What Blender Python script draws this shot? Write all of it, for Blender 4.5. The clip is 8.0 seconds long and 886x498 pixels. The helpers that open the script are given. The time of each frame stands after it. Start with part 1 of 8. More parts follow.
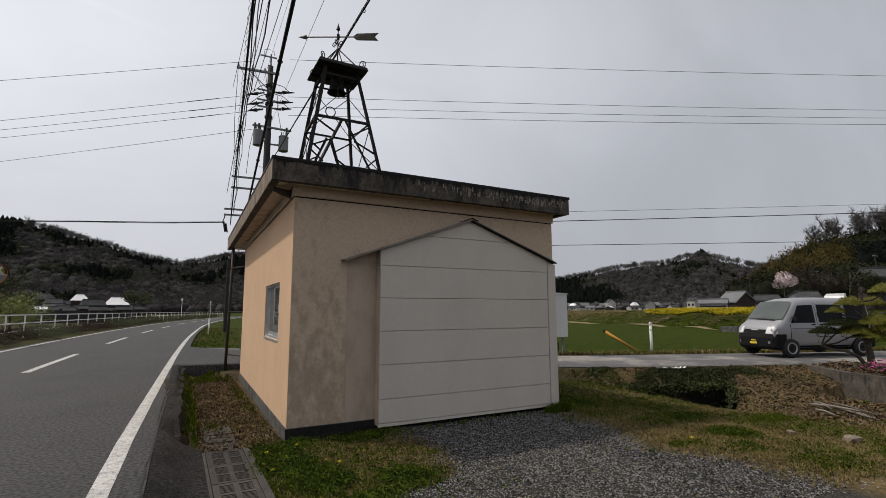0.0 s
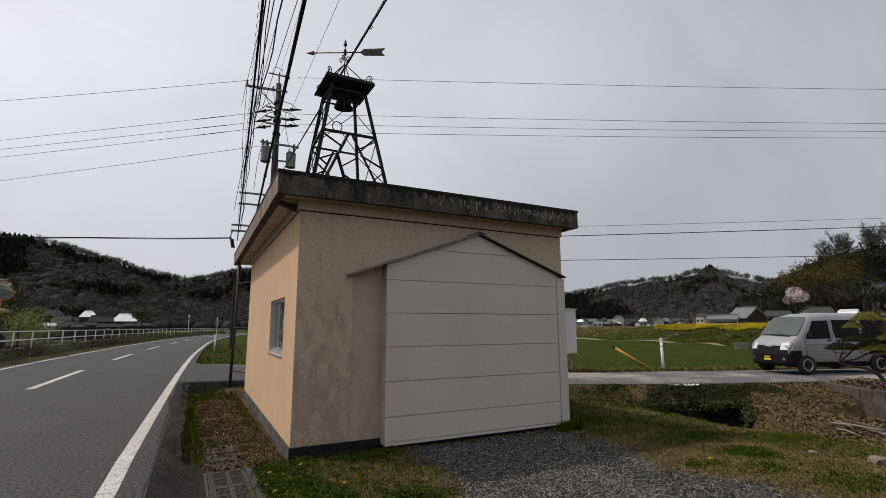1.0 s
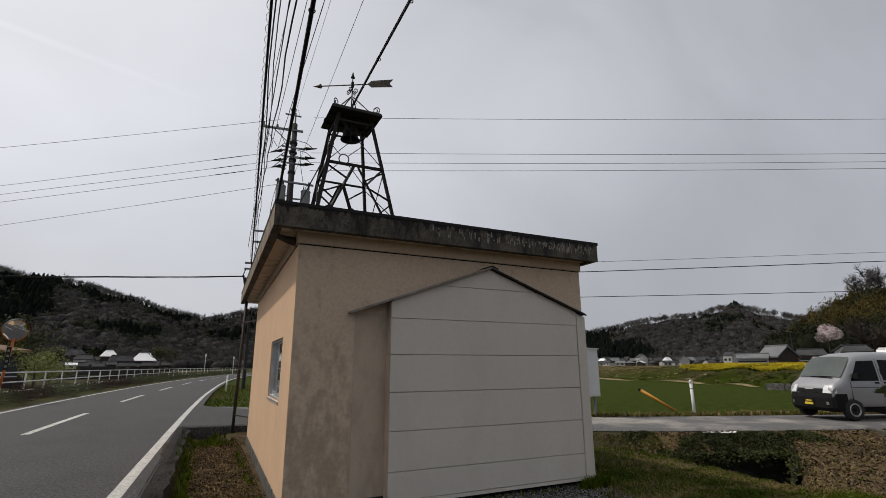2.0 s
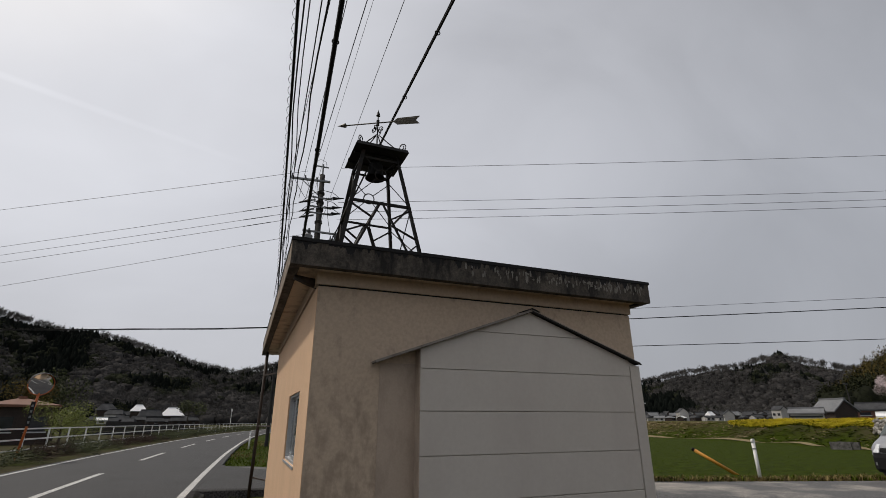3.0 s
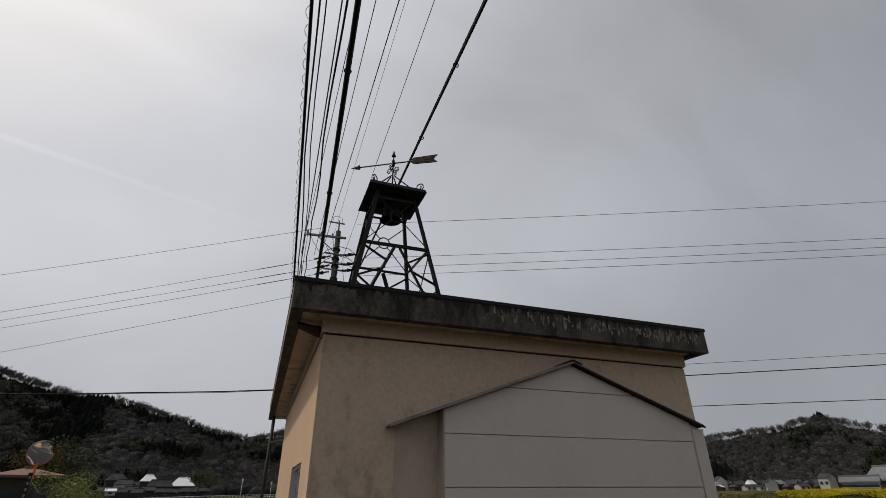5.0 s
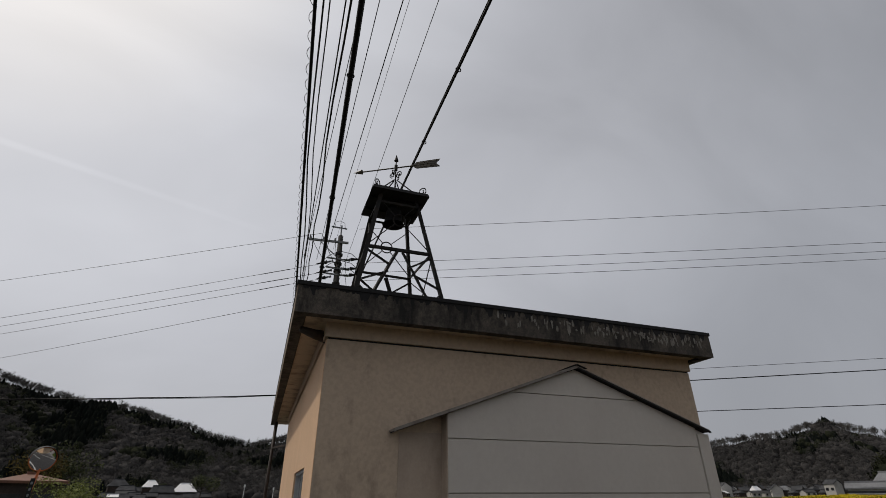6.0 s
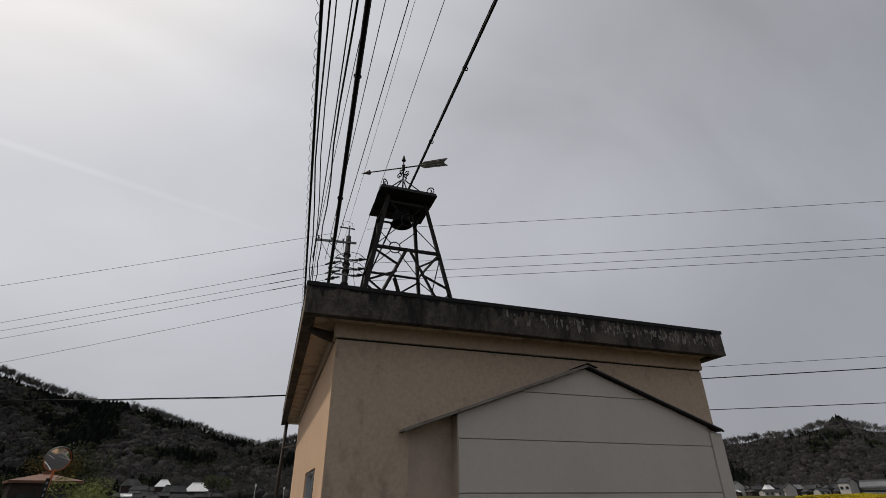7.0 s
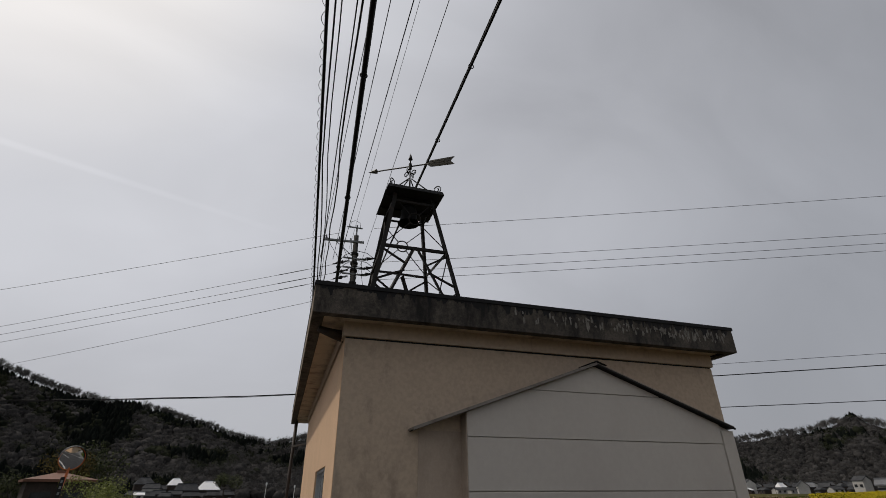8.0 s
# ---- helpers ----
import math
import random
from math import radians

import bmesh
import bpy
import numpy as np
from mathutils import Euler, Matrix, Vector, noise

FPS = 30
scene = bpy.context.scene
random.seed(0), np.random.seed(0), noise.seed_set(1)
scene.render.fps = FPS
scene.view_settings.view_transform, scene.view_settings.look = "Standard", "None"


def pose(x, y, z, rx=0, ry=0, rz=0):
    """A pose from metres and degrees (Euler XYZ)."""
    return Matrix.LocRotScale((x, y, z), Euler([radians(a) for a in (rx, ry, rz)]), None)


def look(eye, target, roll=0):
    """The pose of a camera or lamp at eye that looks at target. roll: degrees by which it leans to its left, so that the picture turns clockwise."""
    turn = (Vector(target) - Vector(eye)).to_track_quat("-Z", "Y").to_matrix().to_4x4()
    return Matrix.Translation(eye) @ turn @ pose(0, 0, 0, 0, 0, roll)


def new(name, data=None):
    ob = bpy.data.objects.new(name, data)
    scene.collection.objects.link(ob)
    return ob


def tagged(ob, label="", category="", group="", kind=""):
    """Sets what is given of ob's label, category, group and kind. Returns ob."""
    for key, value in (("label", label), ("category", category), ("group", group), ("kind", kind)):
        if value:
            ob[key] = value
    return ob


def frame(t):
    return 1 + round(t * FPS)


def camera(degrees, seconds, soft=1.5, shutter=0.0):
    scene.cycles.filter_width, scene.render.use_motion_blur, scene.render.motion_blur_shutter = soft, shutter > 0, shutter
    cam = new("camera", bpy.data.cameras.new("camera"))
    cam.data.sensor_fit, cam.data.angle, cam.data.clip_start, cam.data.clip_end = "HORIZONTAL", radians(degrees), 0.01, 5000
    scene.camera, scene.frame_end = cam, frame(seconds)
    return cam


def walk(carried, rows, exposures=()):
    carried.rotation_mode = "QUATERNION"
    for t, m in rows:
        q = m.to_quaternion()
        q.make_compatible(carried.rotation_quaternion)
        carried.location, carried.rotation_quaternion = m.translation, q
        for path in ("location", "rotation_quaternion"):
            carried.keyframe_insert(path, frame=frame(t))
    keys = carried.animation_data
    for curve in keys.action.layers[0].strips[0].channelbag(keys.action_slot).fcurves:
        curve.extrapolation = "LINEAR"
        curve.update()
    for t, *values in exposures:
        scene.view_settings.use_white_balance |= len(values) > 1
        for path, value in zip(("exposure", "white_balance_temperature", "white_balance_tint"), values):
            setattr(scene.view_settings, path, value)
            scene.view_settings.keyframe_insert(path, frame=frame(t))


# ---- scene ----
# ---------------------------------------------------------------- camera and walk
cam = camera(85.0, 8.0, soft=0.7)
ROWS = [
    (0.0, 0.000, 0.001, 1.513, -28.63, 7.26, 0.15),
    (0.5, 0.019, 0.052, 1.509, -28.23, 7.76, 0.18),
    (1.0, 0.041, 0.101, 1.500, -27.86, 9.15, 0.18),
    (1.5, 0.202, 0.235, 1.521, -27.10, 11.07, 0.20),
    (3.0, 0.558, 1.090, 1.581, -22.57, 19.64, 0.16),
    (3.5, 0.633, 1.396, 1.608, -21.31, 22.39, 0.21),
    (4.0, 0.674, 1.640, 1.649, -20.67, 24.54, 0.19),
    (4.5, 0.765, 1.779, 1.656, -20.50, 25.88, 0.22),
    (6.0, 0.760, 1.822, 1.652, -20.16, 27.24, 0.24),
    (6.5, 0.747, 1.833, 1.658, -19.74, 27.29, 0.24),
    (7.0, 0.753, 1.834, 1.659, -19.13, 27.17, 0.28),
    (7.5, 0.757, 1.832, 1.656, -18.56, 27.12, 0.30),
    (8.0, 0.754, 1.838, 1.659, -18.12, 27.01, 0.31),
]
EXPOSURES = [(0.0, 0.30), (1.0, 0.30), (1.7, 0.25), (3.0, 0.10), (4.5, -0.08), (6.0, -0.12), (8.0, -0.12)]
walk(cam, [(t, pose(x, y, z, 90 + pitch, roll, yaw)) for t, x, y, z, yaw, pitch, roll in ROWS], EXPOSURES)

# ---------------------------------------------------------------- world and sun
SUN = Vector((-0.55, 0.44, 1.0)).normalized()
SUN_STRENGTH = 2.0


def make_world():
    w = bpy.data.worlds.new("sky")
    scene.world = w
    w.use_nodes = True
    nt = w.node_tree
    nt.nodes.clear()
    N = nt.nodes.new
    L = nt.links.new
    out, bg = N("ShaderNodeOutputWorld"), N("ShaderNodeBackground")
    sky = N("ShaderNodeTexSky")
    sky.sky_type = "NISHITA"
    sky.sun_disc = False
    sky.sun_elevation = math.asin(SUN.z)
    sky.sun_rotation = math.atan2(SUN.x, SUN.y)
    sky.dust_density = 6.0
    co = N("ShaderNodeTexCoord")
    # veil of thin cloud, brightest round the sun
    dot = N("ShaderNodeVectorMath")
    dot.operation = "DOT_PRODUCT"
    dot.inputs[1].default_value = SUN
    L(co.outputs["Generated"], dot.inputs[0])
    ramp = N("ShaderNodeValToRGB")
    ramp.color_ramp.interpolation = "EASE"
    el = ramp.color_ramp.elements
    el[0].position, el[0].color = 0.0, (0.402, 0.415, 0.453, 1)
    el[1].position, el[1].color = 1.0, (0.98, 0.955, 0.94, 1)
    mid = el.new(0.62)
    mid.color = (0.595, 0.605, 0.65, 1)
    high = el.new(0.82)
    high.color = (0.70, 0.71, 0.755, 1)
    L(dot.outputs["Value"], ramp.inputs[0])
    no = N("ShaderNodeTexNoise")
    no.inputs["Scale"].default_value = 1.7
    no.inputs["Detail"].default_value = 5.0
    wisp = N("ShaderNodeMapping")
    wisp.inputs["Rotation"].default_value = (0.3, 0.5, 0.6)
    wisp.inputs["Scale"].default_value = (0.8, 2.6, 1.6)
    L(co.outputs["Generated"], wisp.inputs["Vector"])
    no.inputs["Distortion"].default_value = 0.6
    L(wisp.outputs["Vector"], no.inputs["Vector"])
    mr = N("ShaderNodeMapRange")
    mr.inputs["From Min"].default_value, mr.inputs["From Max"].default_value = 0.3, 0.7
    mr.inputs["To Min"].default_value, mr.inputs["To Max"].default_value = 0.92, 1.08
    L(no.outputs["Fac"], mr.inputs["Value"])
    mul = N("ShaderNodeVectorMath")
    mul.operation = "SCALE"
    L(ramp.outputs["Color"], mul.inputs[0])
    # thinner and darker overhead, away from the sun
    height = N("ShaderNodeSeparateXYZ")
    L(co.outputs["Generated"], height.inputs[0])
    over = N("ShaderNodeMapRange")
    over.interpolation_type = "SMOOTHSTEP"
    over.inputs["From Min"].default_value, over.inputs["From Max"].default_value = 0.38, 0.85
    over.inputs["To Min"].default_value, over.inputs["To Max"].default_value = 0.0, 0.34
    L(height.outputs["Z"], over.inputs["Value"])
    away = N("ShaderNodeMapRange")
    away.inputs["From Min"].default_value, away.inputs["From Max"].default_value = 0.50, 0.84
    away.inputs["To Min"].default_value, away.inputs["To Max"].default_value = 1.0, 0.0
    L(dot.outputs["Value"], away.inputs["Value"])
    less = N("ShaderNodeMath")
    less.operation = "MULTIPLY"
    L(over.outputs["Result"], less.inputs[0])
    L(away.outputs["Result"], less.inputs[1])
    left = N("ShaderNodeMath")
    left.operation = "SUBTRACT"
    L(mr.outputs["Result"], left.inputs[0])
    L(less.outputs[0], left.inputs[1])
    L(left.outputs[0], mul.inputs["Scale"])
    dim = N("ShaderNodeVectorMath")
    dim.operation = "SCALE"
    dim.inputs["Scale"].default_value = 0.05
    L(sky.outputs["Color"], dim.inputs[0])
    mix = N("ShaderNodeMix")
    mix.data_type = "RGBA"
    mix.inputs[0].default_value = 0.88
    L(dim.outputs["Vector"], mix.inputs[6])
    L(mul.outputs["Vector"], mix.inputs[7])
    # an old vapour trail across the west
    side = N("ShaderNodeVectorMath")
    side.operation = "DOT_PRODUCT"
    side.inputs[1].default_value = (-0.185, 0.447, -0.875)
    L(co.outputs["Generated"], side.inputs[0])
    size = N("ShaderNodeMath")
    size.operation = "ABSOLUTE"
    L(side.outputs["Value"], size.inputs[0])
    trail = N("ShaderNodeMapRange")
    trail.interpolation_type = "SMOOTHSTEP"
    trail.inputs["From Min"].default_value, trail.inputs["From Max"].default_value = 0.001, 0.008
    trail.inputs["To Min"].default_value, trail.inputs["To Max"].default_value = 1.0, 0.0
    L(size.outputs[0], trail.inputs["Value"])
    west = N("ShaderNodeSeparateXYZ")
    L(co.outputs["Generated"], west.inputs[0])
    ends = N("ShaderNodeMapRange")
    ends.inputs["From Min"].default_value, ends.inputs["From Max"].default_value = 0.02, -0.35
    ends.inputs["To Min"].default_value, ends.inputs["To Max"].default_value = 0.0, 0.055
    L(west.outputs["X"], ends.inputs["Value"])
    both = N("ShaderNodeMath")
    both.operation = "MULTIPLY_ADD"
    both.inputs[2].default_value = 1.0
    L(trail.outputs["Result"], both.inputs[0])
    L(ends.outputs["Result"], both.inputs[1])
    lit = N("ShaderNodeVectorMath")
    lit.operation = "SCALE"
    L(mix.outputs[2], lit.inputs[0])
    L(both.outputs[0], lit.inputs["Scale"])
    L(lit.outputs["Vector"], bg.inputs["Color"])
    L(bg.outputs["Background"], out.inputs["Surface"])


make_world()
sun_data = bpy.data.lights.new("sun", "SUN")
sun_data.energy, sun_data.angle, sun_data.color = SUN_STRENGTH, radians(2.0), (1.0, 0.905, 0.79)
sun = new("sun", sun_data)
sun.matrix_world = look(SUN * 50, (0, 0, 0))


# ---------------------------------------------------------------- mesh helpers
class Shape:
    """Collects corners and faces in world metres."""

    def __init__(self):
        self.v, self.f = [], []

    def face(self, pts):
        n = len(self.v)
        self.v += [tuple(p) for p in pts]
        self.f.append(tuple(range(n, n + len(pts))))

    def hexa(self, b, t):
        """A block from four corners below and four above, anticlockwise from above."""
        n = len(self.v)
        self.v += [tuple(p) for p in b] + [tuple(p) for p in t]
        self.f += [(n + 3, n + 2, n + 1, n), (n + 4, n + 5, n + 6, n + 7)]
        for i in range(4):
            j = (i + 1) % 4
            self.f.append((n + i, n + j, n + 4 + j, n + 4 + i))
        return self

    def box(self, x0, x1, y0, y1, z0, z1):
        return self.hexa([(x0, y0, z0), (x1, y0, z0), (x1, y1, z0), (x0, y1, z0)], [(x0, y0, z1), (x1, y0, z1), (x1, y1, z1), (x0, y1, z1)])

    def chamfered(self, x0, x1, y0, y1, z0, z1, c):
        """A block whose edges towards -y are broken by c."""
        n = len(self.v)
        self.v += [(x0, y1, z0), (x1, y1, z0), (x1, y1, z1), (x0, y1, z1), (x0, y0 + c, z0), (x1, y0 + c, z0), (x1, y0 + c, z1), (x0, y0 + c, z1),
                   (x0 + c, y0, z0 + c), (x1 - c, y0, z0 + c), (x1 - c, y0, z1 - c), (x0 + c, y0, z1 - c)]
        for a, b in ((0, 4), (4, 8)):
            for i in range(4):
                j = (i + 1) % 4
                self.f.append((n + a + i, n + b + i, n + b + j, n + a + j))
        self.f += [(n, n + 1, n + 2, n + 3), (n + 11, n + 10, n + 9, n + 8)]
        return self

    def prism(self, poly, y0, y1):
        """A polygon in x and z, pushed from y0 to y1."""
        n, k = len(self.v), len(poly)
        self.v += [(x, y0, z) for x, z in poly] + [(x, y1, z) for x, z in poly]
        self.f += [tuple(range(n, n + k)), tuple(range(n + 2 * k - 1, n + k - 1, -1))]
        for i in range(k):
            j = (i + 1) % k
            self.f.append((n + i, n + k + i, n + k + j, n + j))
        return self

    def tube(self, pts, r, sides=8, r1=None, cap=True):
        """A round bar along a line of points, tapering from r to r1."""
        pts = [Vector(p) for p in pts]
        r1 = r if r1 is None else r1
        n, k = len(self.v), len(pts)
        up = Vector((0, 0, 1))
        for i, p in enumerate(pts):
            d = (pts[min(i + 1, k - 1)] - pts[max(i - 1, 0)]).normalized()
            a = d.cross(up)
            a = d.cross(Vector((1, 0, 0))) if a.length < 0.05 else a
            a.normalize()
            b = a.cross(d)
            rad = r + (r1 - r) * i / max(k - 1, 1)
            for s in range(sides):
                w = 2 * math.pi * s / sides
                self.v.append(tuple(p + rad * (math.cos(w) * a + math.sin(w) * b)))
        for i in range(k - 1):
            for s in range(sides):
                t = (s + 1) % sides
                self.f.append((n + i * sides + s, n + i * sides + t, n + (i + 1) * sides + t, n + (i + 1) * sides + s))
        if cap:
            self.f += [tuple(range(n + sides - 1, n - 1, -1)), tuple(range(n + (k - 1) * sides, n + k * sides))]
        return self

    def bar(self, p, q, w, h=None):
        """A square bar from p to q."""
        p, q = Vector(p), Vector(q)
        h = w if h is None else h
        d = (q - p).normalized()
        a = d.cross(Vector((0, 0, 1)))
        a = Vector((1, 0, 0)) if a.length < 0.05 else a.normalized()
        b = a.cross(d)
        ring = [(-1, -1), (1, -1), (1, 1), (-1, 1)]
        return self.hexa([p + a * s * w / 2 + b * t * h / 2 for s, t in ring], [q + a * s * w / 2 + b * t * h / 2 for s, t in ring])

    def angle_iron(self, p, q, w, t=0.008, flip=1):
        """An L section from p to q."""
        p, q = Vector(p), Vector(q)
        d = (q - p).normalized()
        a = d.cross(Vector((0, 1, 0)))
        a = (a if a.length > 0.2 else d.cross(Vector((1, 0, 0)))).normalized() * flip
        b = a.cross(d)
        o = -0.5 * w * (a + b)
        self.hexa([p + o, p + o + a * w, p + o + a * w + b * t, p + o + b * t], [q + o, q + o + a * w, q + o + a * w + b * t, q + o + b * t])
        self.hexa([p + o + b * t, p + o + b * t + a * t, p + o + b * w + a * t, p + o + b * w], [q + o + b * t, q + o + b * t + a * t, q + o + b * w + a * t, q + o + b * w])
        return self

    def disc(self, c, axis, r, depth, sides=20, r1=None):
        c, axis = Vector(c), Vector(axis).normalized()
        return self.tube([c, c + axis * depth], r, sides, r1)

    def ring(self, c, axis, r, thick, sides=24):
        """A torus of small section."""
        c, axis = Vector(c), Vector(axis).normalized()
        a = axis.orthogonal().normalized()
        b = axis.cross(a)
        n, m = len(self.v), 6
        for i in range(sides):
            w = 2 * math.pi * i / sides
            o = math.cos(w) * a + math.sin(w) * b
            for j in range(m):
                u = 2 * math.pi * j / m
                self.v.append(tuple(c + o * (r + thick * math.cos(u)) + axis * thick * math.sin(u)))
        for i in range(sides):
            for j in range(m):
                self.f.append((n + i * m + j, n + ((i + 1) % sides) * m + j, n + ((i + 1) % sides) * m + (j + 1) % m, n + i * m + (j + 1) % m))
        return self


ORIGIN = {}


def thing(name, at, label, category, group="", kind=""):
    ob = new(name)
    ob.location = at
    ob.empty_display_size = 0.2
    ORIGIN[ob.name] = Vector(at)
    return tagged(ob, label, category, group, kind)


def mesh_of(name, shape, material, origin, smooth=False):
    me = bpy.data.meshes.new(name)
    me.from_pydata([(x - origin[0], y - origin[1], z - origin[2]) for x, y, z in shape.v], [], shape.f)
    me.materials.append(material)
    if smooth:
        me.polygons.foreach_set("use_smooth", [True] * len(me.polygons))
    me.update()
    return me


def part(name, shape, material, parent, label="", smooth=False):
    """One mesh object under a thing or under a part."""
    o = ORIGIN[parent.name]
    ob = new(name, mesh_of(name, shape, material, o, smooth))
    ob.parent = parent
    ORIGIN[ob.name] = o
    return tagged(ob, label)


def solid(name, shape, material, label, category, group="", kind="", smooth=False):
    """A thing, or a piece of the setting, that is one mesh."""
    o = Vector(shape.v[0])
    if kind == "structure":
        o = Vector((0, 0, 0))
    ob = new(name, mesh_of(name, shape, material, o, smooth))
    ob.location = o
    ORIGIN[ob.name] = o
    return tagged(ob, label, category, group, kind)


# ---------------------------------------------------------------- materials
def surface(name, dark, light, scale=3.0, fine=60.0, rough=0.8, bump=0.25, bump_dist=0.004, metal=0.0, stain=None, stain_scale=1.2, stain_amount=0.5, streak=1.0, spec=0.4, island=0.0, random_ob=0.0, coat=0.0, grain=None, centre=None):
    """Mottled colour at two sizes, with optional stains of their own shape, and fine relief."""
    m = bpy.data.materials.new(name)
    m.use_nodes = True
    nt = m.node_tree
    N, L = nt.nodes.new, nt.links.new
    bs = nt.nodes["Principled BSDF"]
    geo = N("ShaderNodeNewGeometry")
    n1 = N("ShaderNodeTexNoise")
    n1.inputs["Scale"].default_value, n1.inputs["Detail"].default_value = scale, 5
    n2 = N("ShaderNodeTexNoise")
    n2.inputs["Scale"].default_value, n2.inputs["Detail"].default_value = fine, 3
    L(geo.outputs["Position"], n1.inputs["Vector"])
    L(geo.outputs["Position"], n2.inputs["Vector"])
    add = N("ShaderNodeMath")
    add.operation = "MULTIPLY_ADD"
    add.inputs[1].default_value = 0.45
    L(n2.outputs["Fac"], add.inputs[0])
    sc = N("ShaderNodeMath")
    sc.operation = "MULTIPLY"
    sc.inputs[1].default_value = 0.55
    L(n1.outputs["Fac"], sc.inputs[0])
    L(sc.outputs[0], add.inputs[2])
    value = add.outputs[0]
    if island or random_ob:
        src = geo.outputs["Random Per Island"] if island else N("ShaderNodeObjectInfo").outputs["Random"]
        r = N("ShaderNodeMath")
        r.operation = "MULTIPLY_ADD"
        r.inputs[1].default_value = island or random_ob
        L(src, r.inputs[0])
        off = N("ShaderNodeMath")
        off.operation = "SUBTRACT"
        off.inputs[1].default_value = (island or random_ob) / 2
        L(value, off.inputs[0])
        L(off.outputs[0], r.inputs[2])
        value = r.outputs[0]
    ramp = N("ShaderNodeValToRGB")
    e = ramp.color_ramp.elements
    e[0].position, e[0].color = 0.32, (*dark, 1)
    e[1].position, e[1].color = 0.68, (*light, 1)
    L(value, ramp.inputs[0])
    colour = ramp.outputs["Color"]
    if stain:
        mp = N("ShaderNodeMapping")
        mp.inputs["Scale"].default_value = (1, 1, streak)
        L(geo.outputs["Position"], mp.inputs["Vector"])
        n3 = N("ShaderNodeTexNoise")
        n3.inputs["Scale"].default_value, n3.inputs["Detail"].default_value = stain_scale, 7
        n3.inputs["Roughness"].default_value = 0.65
        L(mp.outputs["Vector"], n3.inputs["Vector"])
        mr = N("ShaderNodeMapRange")
        mr.inputs["From Min"].default_value, mr.inputs["From Max"].default_value = 0.48, 0.66
        mr.inputs["To Max"].default_value = stain_amount
        share = n3.outputs["Fac"]
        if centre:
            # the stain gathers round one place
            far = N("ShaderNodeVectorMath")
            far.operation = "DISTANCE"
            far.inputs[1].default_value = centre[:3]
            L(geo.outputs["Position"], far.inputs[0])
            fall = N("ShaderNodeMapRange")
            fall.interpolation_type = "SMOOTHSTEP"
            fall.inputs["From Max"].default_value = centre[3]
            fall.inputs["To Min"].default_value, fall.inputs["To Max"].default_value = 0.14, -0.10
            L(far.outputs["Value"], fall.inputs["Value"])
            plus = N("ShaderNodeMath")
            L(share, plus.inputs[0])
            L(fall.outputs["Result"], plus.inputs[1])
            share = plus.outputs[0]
        L(share, mr.inputs["Value"])
        mix = N("ShaderNodeMix")
        mix.data_type = "RGBA"
        L(mr.outputs["Result"], mix.inputs[0])
        L(colour, mix.inputs[6])
        mix.inputs[7].default_value = (*stain, 1)
        colour = mix.outputs[2]
    if grain:
        n4 = N("ShaderNodeTexNoise")
        n4.inputs["Scale"].default_value, n4.inputs["Detail"].default_value = grain[0], 2
        L(geo.outputs["Position"], n4.inputs["Vector"])
        g = N("ShaderNodeMapRange")
        g.inputs["From Min"].default_value, g.inputs["From Max"].default_value = 0.36, 0.64
        g.inputs["To Min"].default_value, g.inputs["To Max"].default_value = 1 - grain[1], 1 + grain[1]
        L(n4.outputs["Fac"], g.inputs["Value"])
        k = N("ShaderNodeVectorMath")
        k.operation = "SCALE"
        L(colour, k.inputs[0])
        L(g.outputs["Result"], k.inputs["Scale"])
        colour = k.outputs["Vector"]
    L(colour, bs.inputs["Base Color"])
    bs.inputs["Metallic"].default_value = metal
    bs.inputs["Specular IOR Level"].default_value = spec
    bs.inputs["Coat Weight"].default_value = coat
    rr = N("ShaderNodeMapRange")
    rr.inputs["To Min"].default_value, rr.inputs["To Max"].default_value = max(rough - 0.12, 0.03), min(rough + 0.12, 1)
    L(n1.outputs["Fac"], rr.inputs["Value"])
    L(rr.outputs["Result"], bs.inputs["Roughness"])
    if bump:
        b = N("ShaderNodeBump")
        b.inputs["Strength"].default_value, b.inputs["Distance"].default_value = bump, bump_dist
        L(value if not (island or random_ob) else add.outputs[0], b.inputs["Height"])
        L(b.outputs["Normal"], bs.inputs["Normal"])
    return m


def leafy(name, dark, light, island=0.7, rough=0.75):
    return surface(name, dark, light, scale=0.25, fine=3.0, rough=rough, bump=0, island=island, spec=0.25)


def glass(name, tint, rough=0.03):
    m = bpy.data.materials.new(name)
    m.use_nodes = True
    b = m.node_tree.nodes["Principled BSDF"]
    b.inputs["Base Color"].default_value = (*tint, 1)
    b.inputs["Roughness"].default_value = rough
    b.inputs["Transmission Weight"].default_value = 1.0
    b.inputs["IOR"].default_value = 1.45
    return m


M_PEACH = surface("peach_plaster", (0.545, 0.362, 0.222), (0.65, 0.44, 0.28), 1.6, 45, 0.85, 0.3, 0.003, stain=(0.42, 0.295, 0.195), stain_scale=3.5, stain_amount=0.18, streak=0.7, grain=(70, 0.03))
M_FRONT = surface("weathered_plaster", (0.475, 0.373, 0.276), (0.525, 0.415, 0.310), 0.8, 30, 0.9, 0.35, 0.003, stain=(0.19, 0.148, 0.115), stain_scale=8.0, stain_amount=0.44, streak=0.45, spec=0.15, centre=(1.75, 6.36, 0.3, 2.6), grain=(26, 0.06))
M_PATCH = surface("plain_plaster", (0.40, 0.318, 0.246), (0.465, 0.373, 0.292), 1.8, 50, 0.88, 0.3, 0.003, stain=(0.22, 0.174, 0.134), stain_scale=3, stain_amount=0.5, streak=0.4)
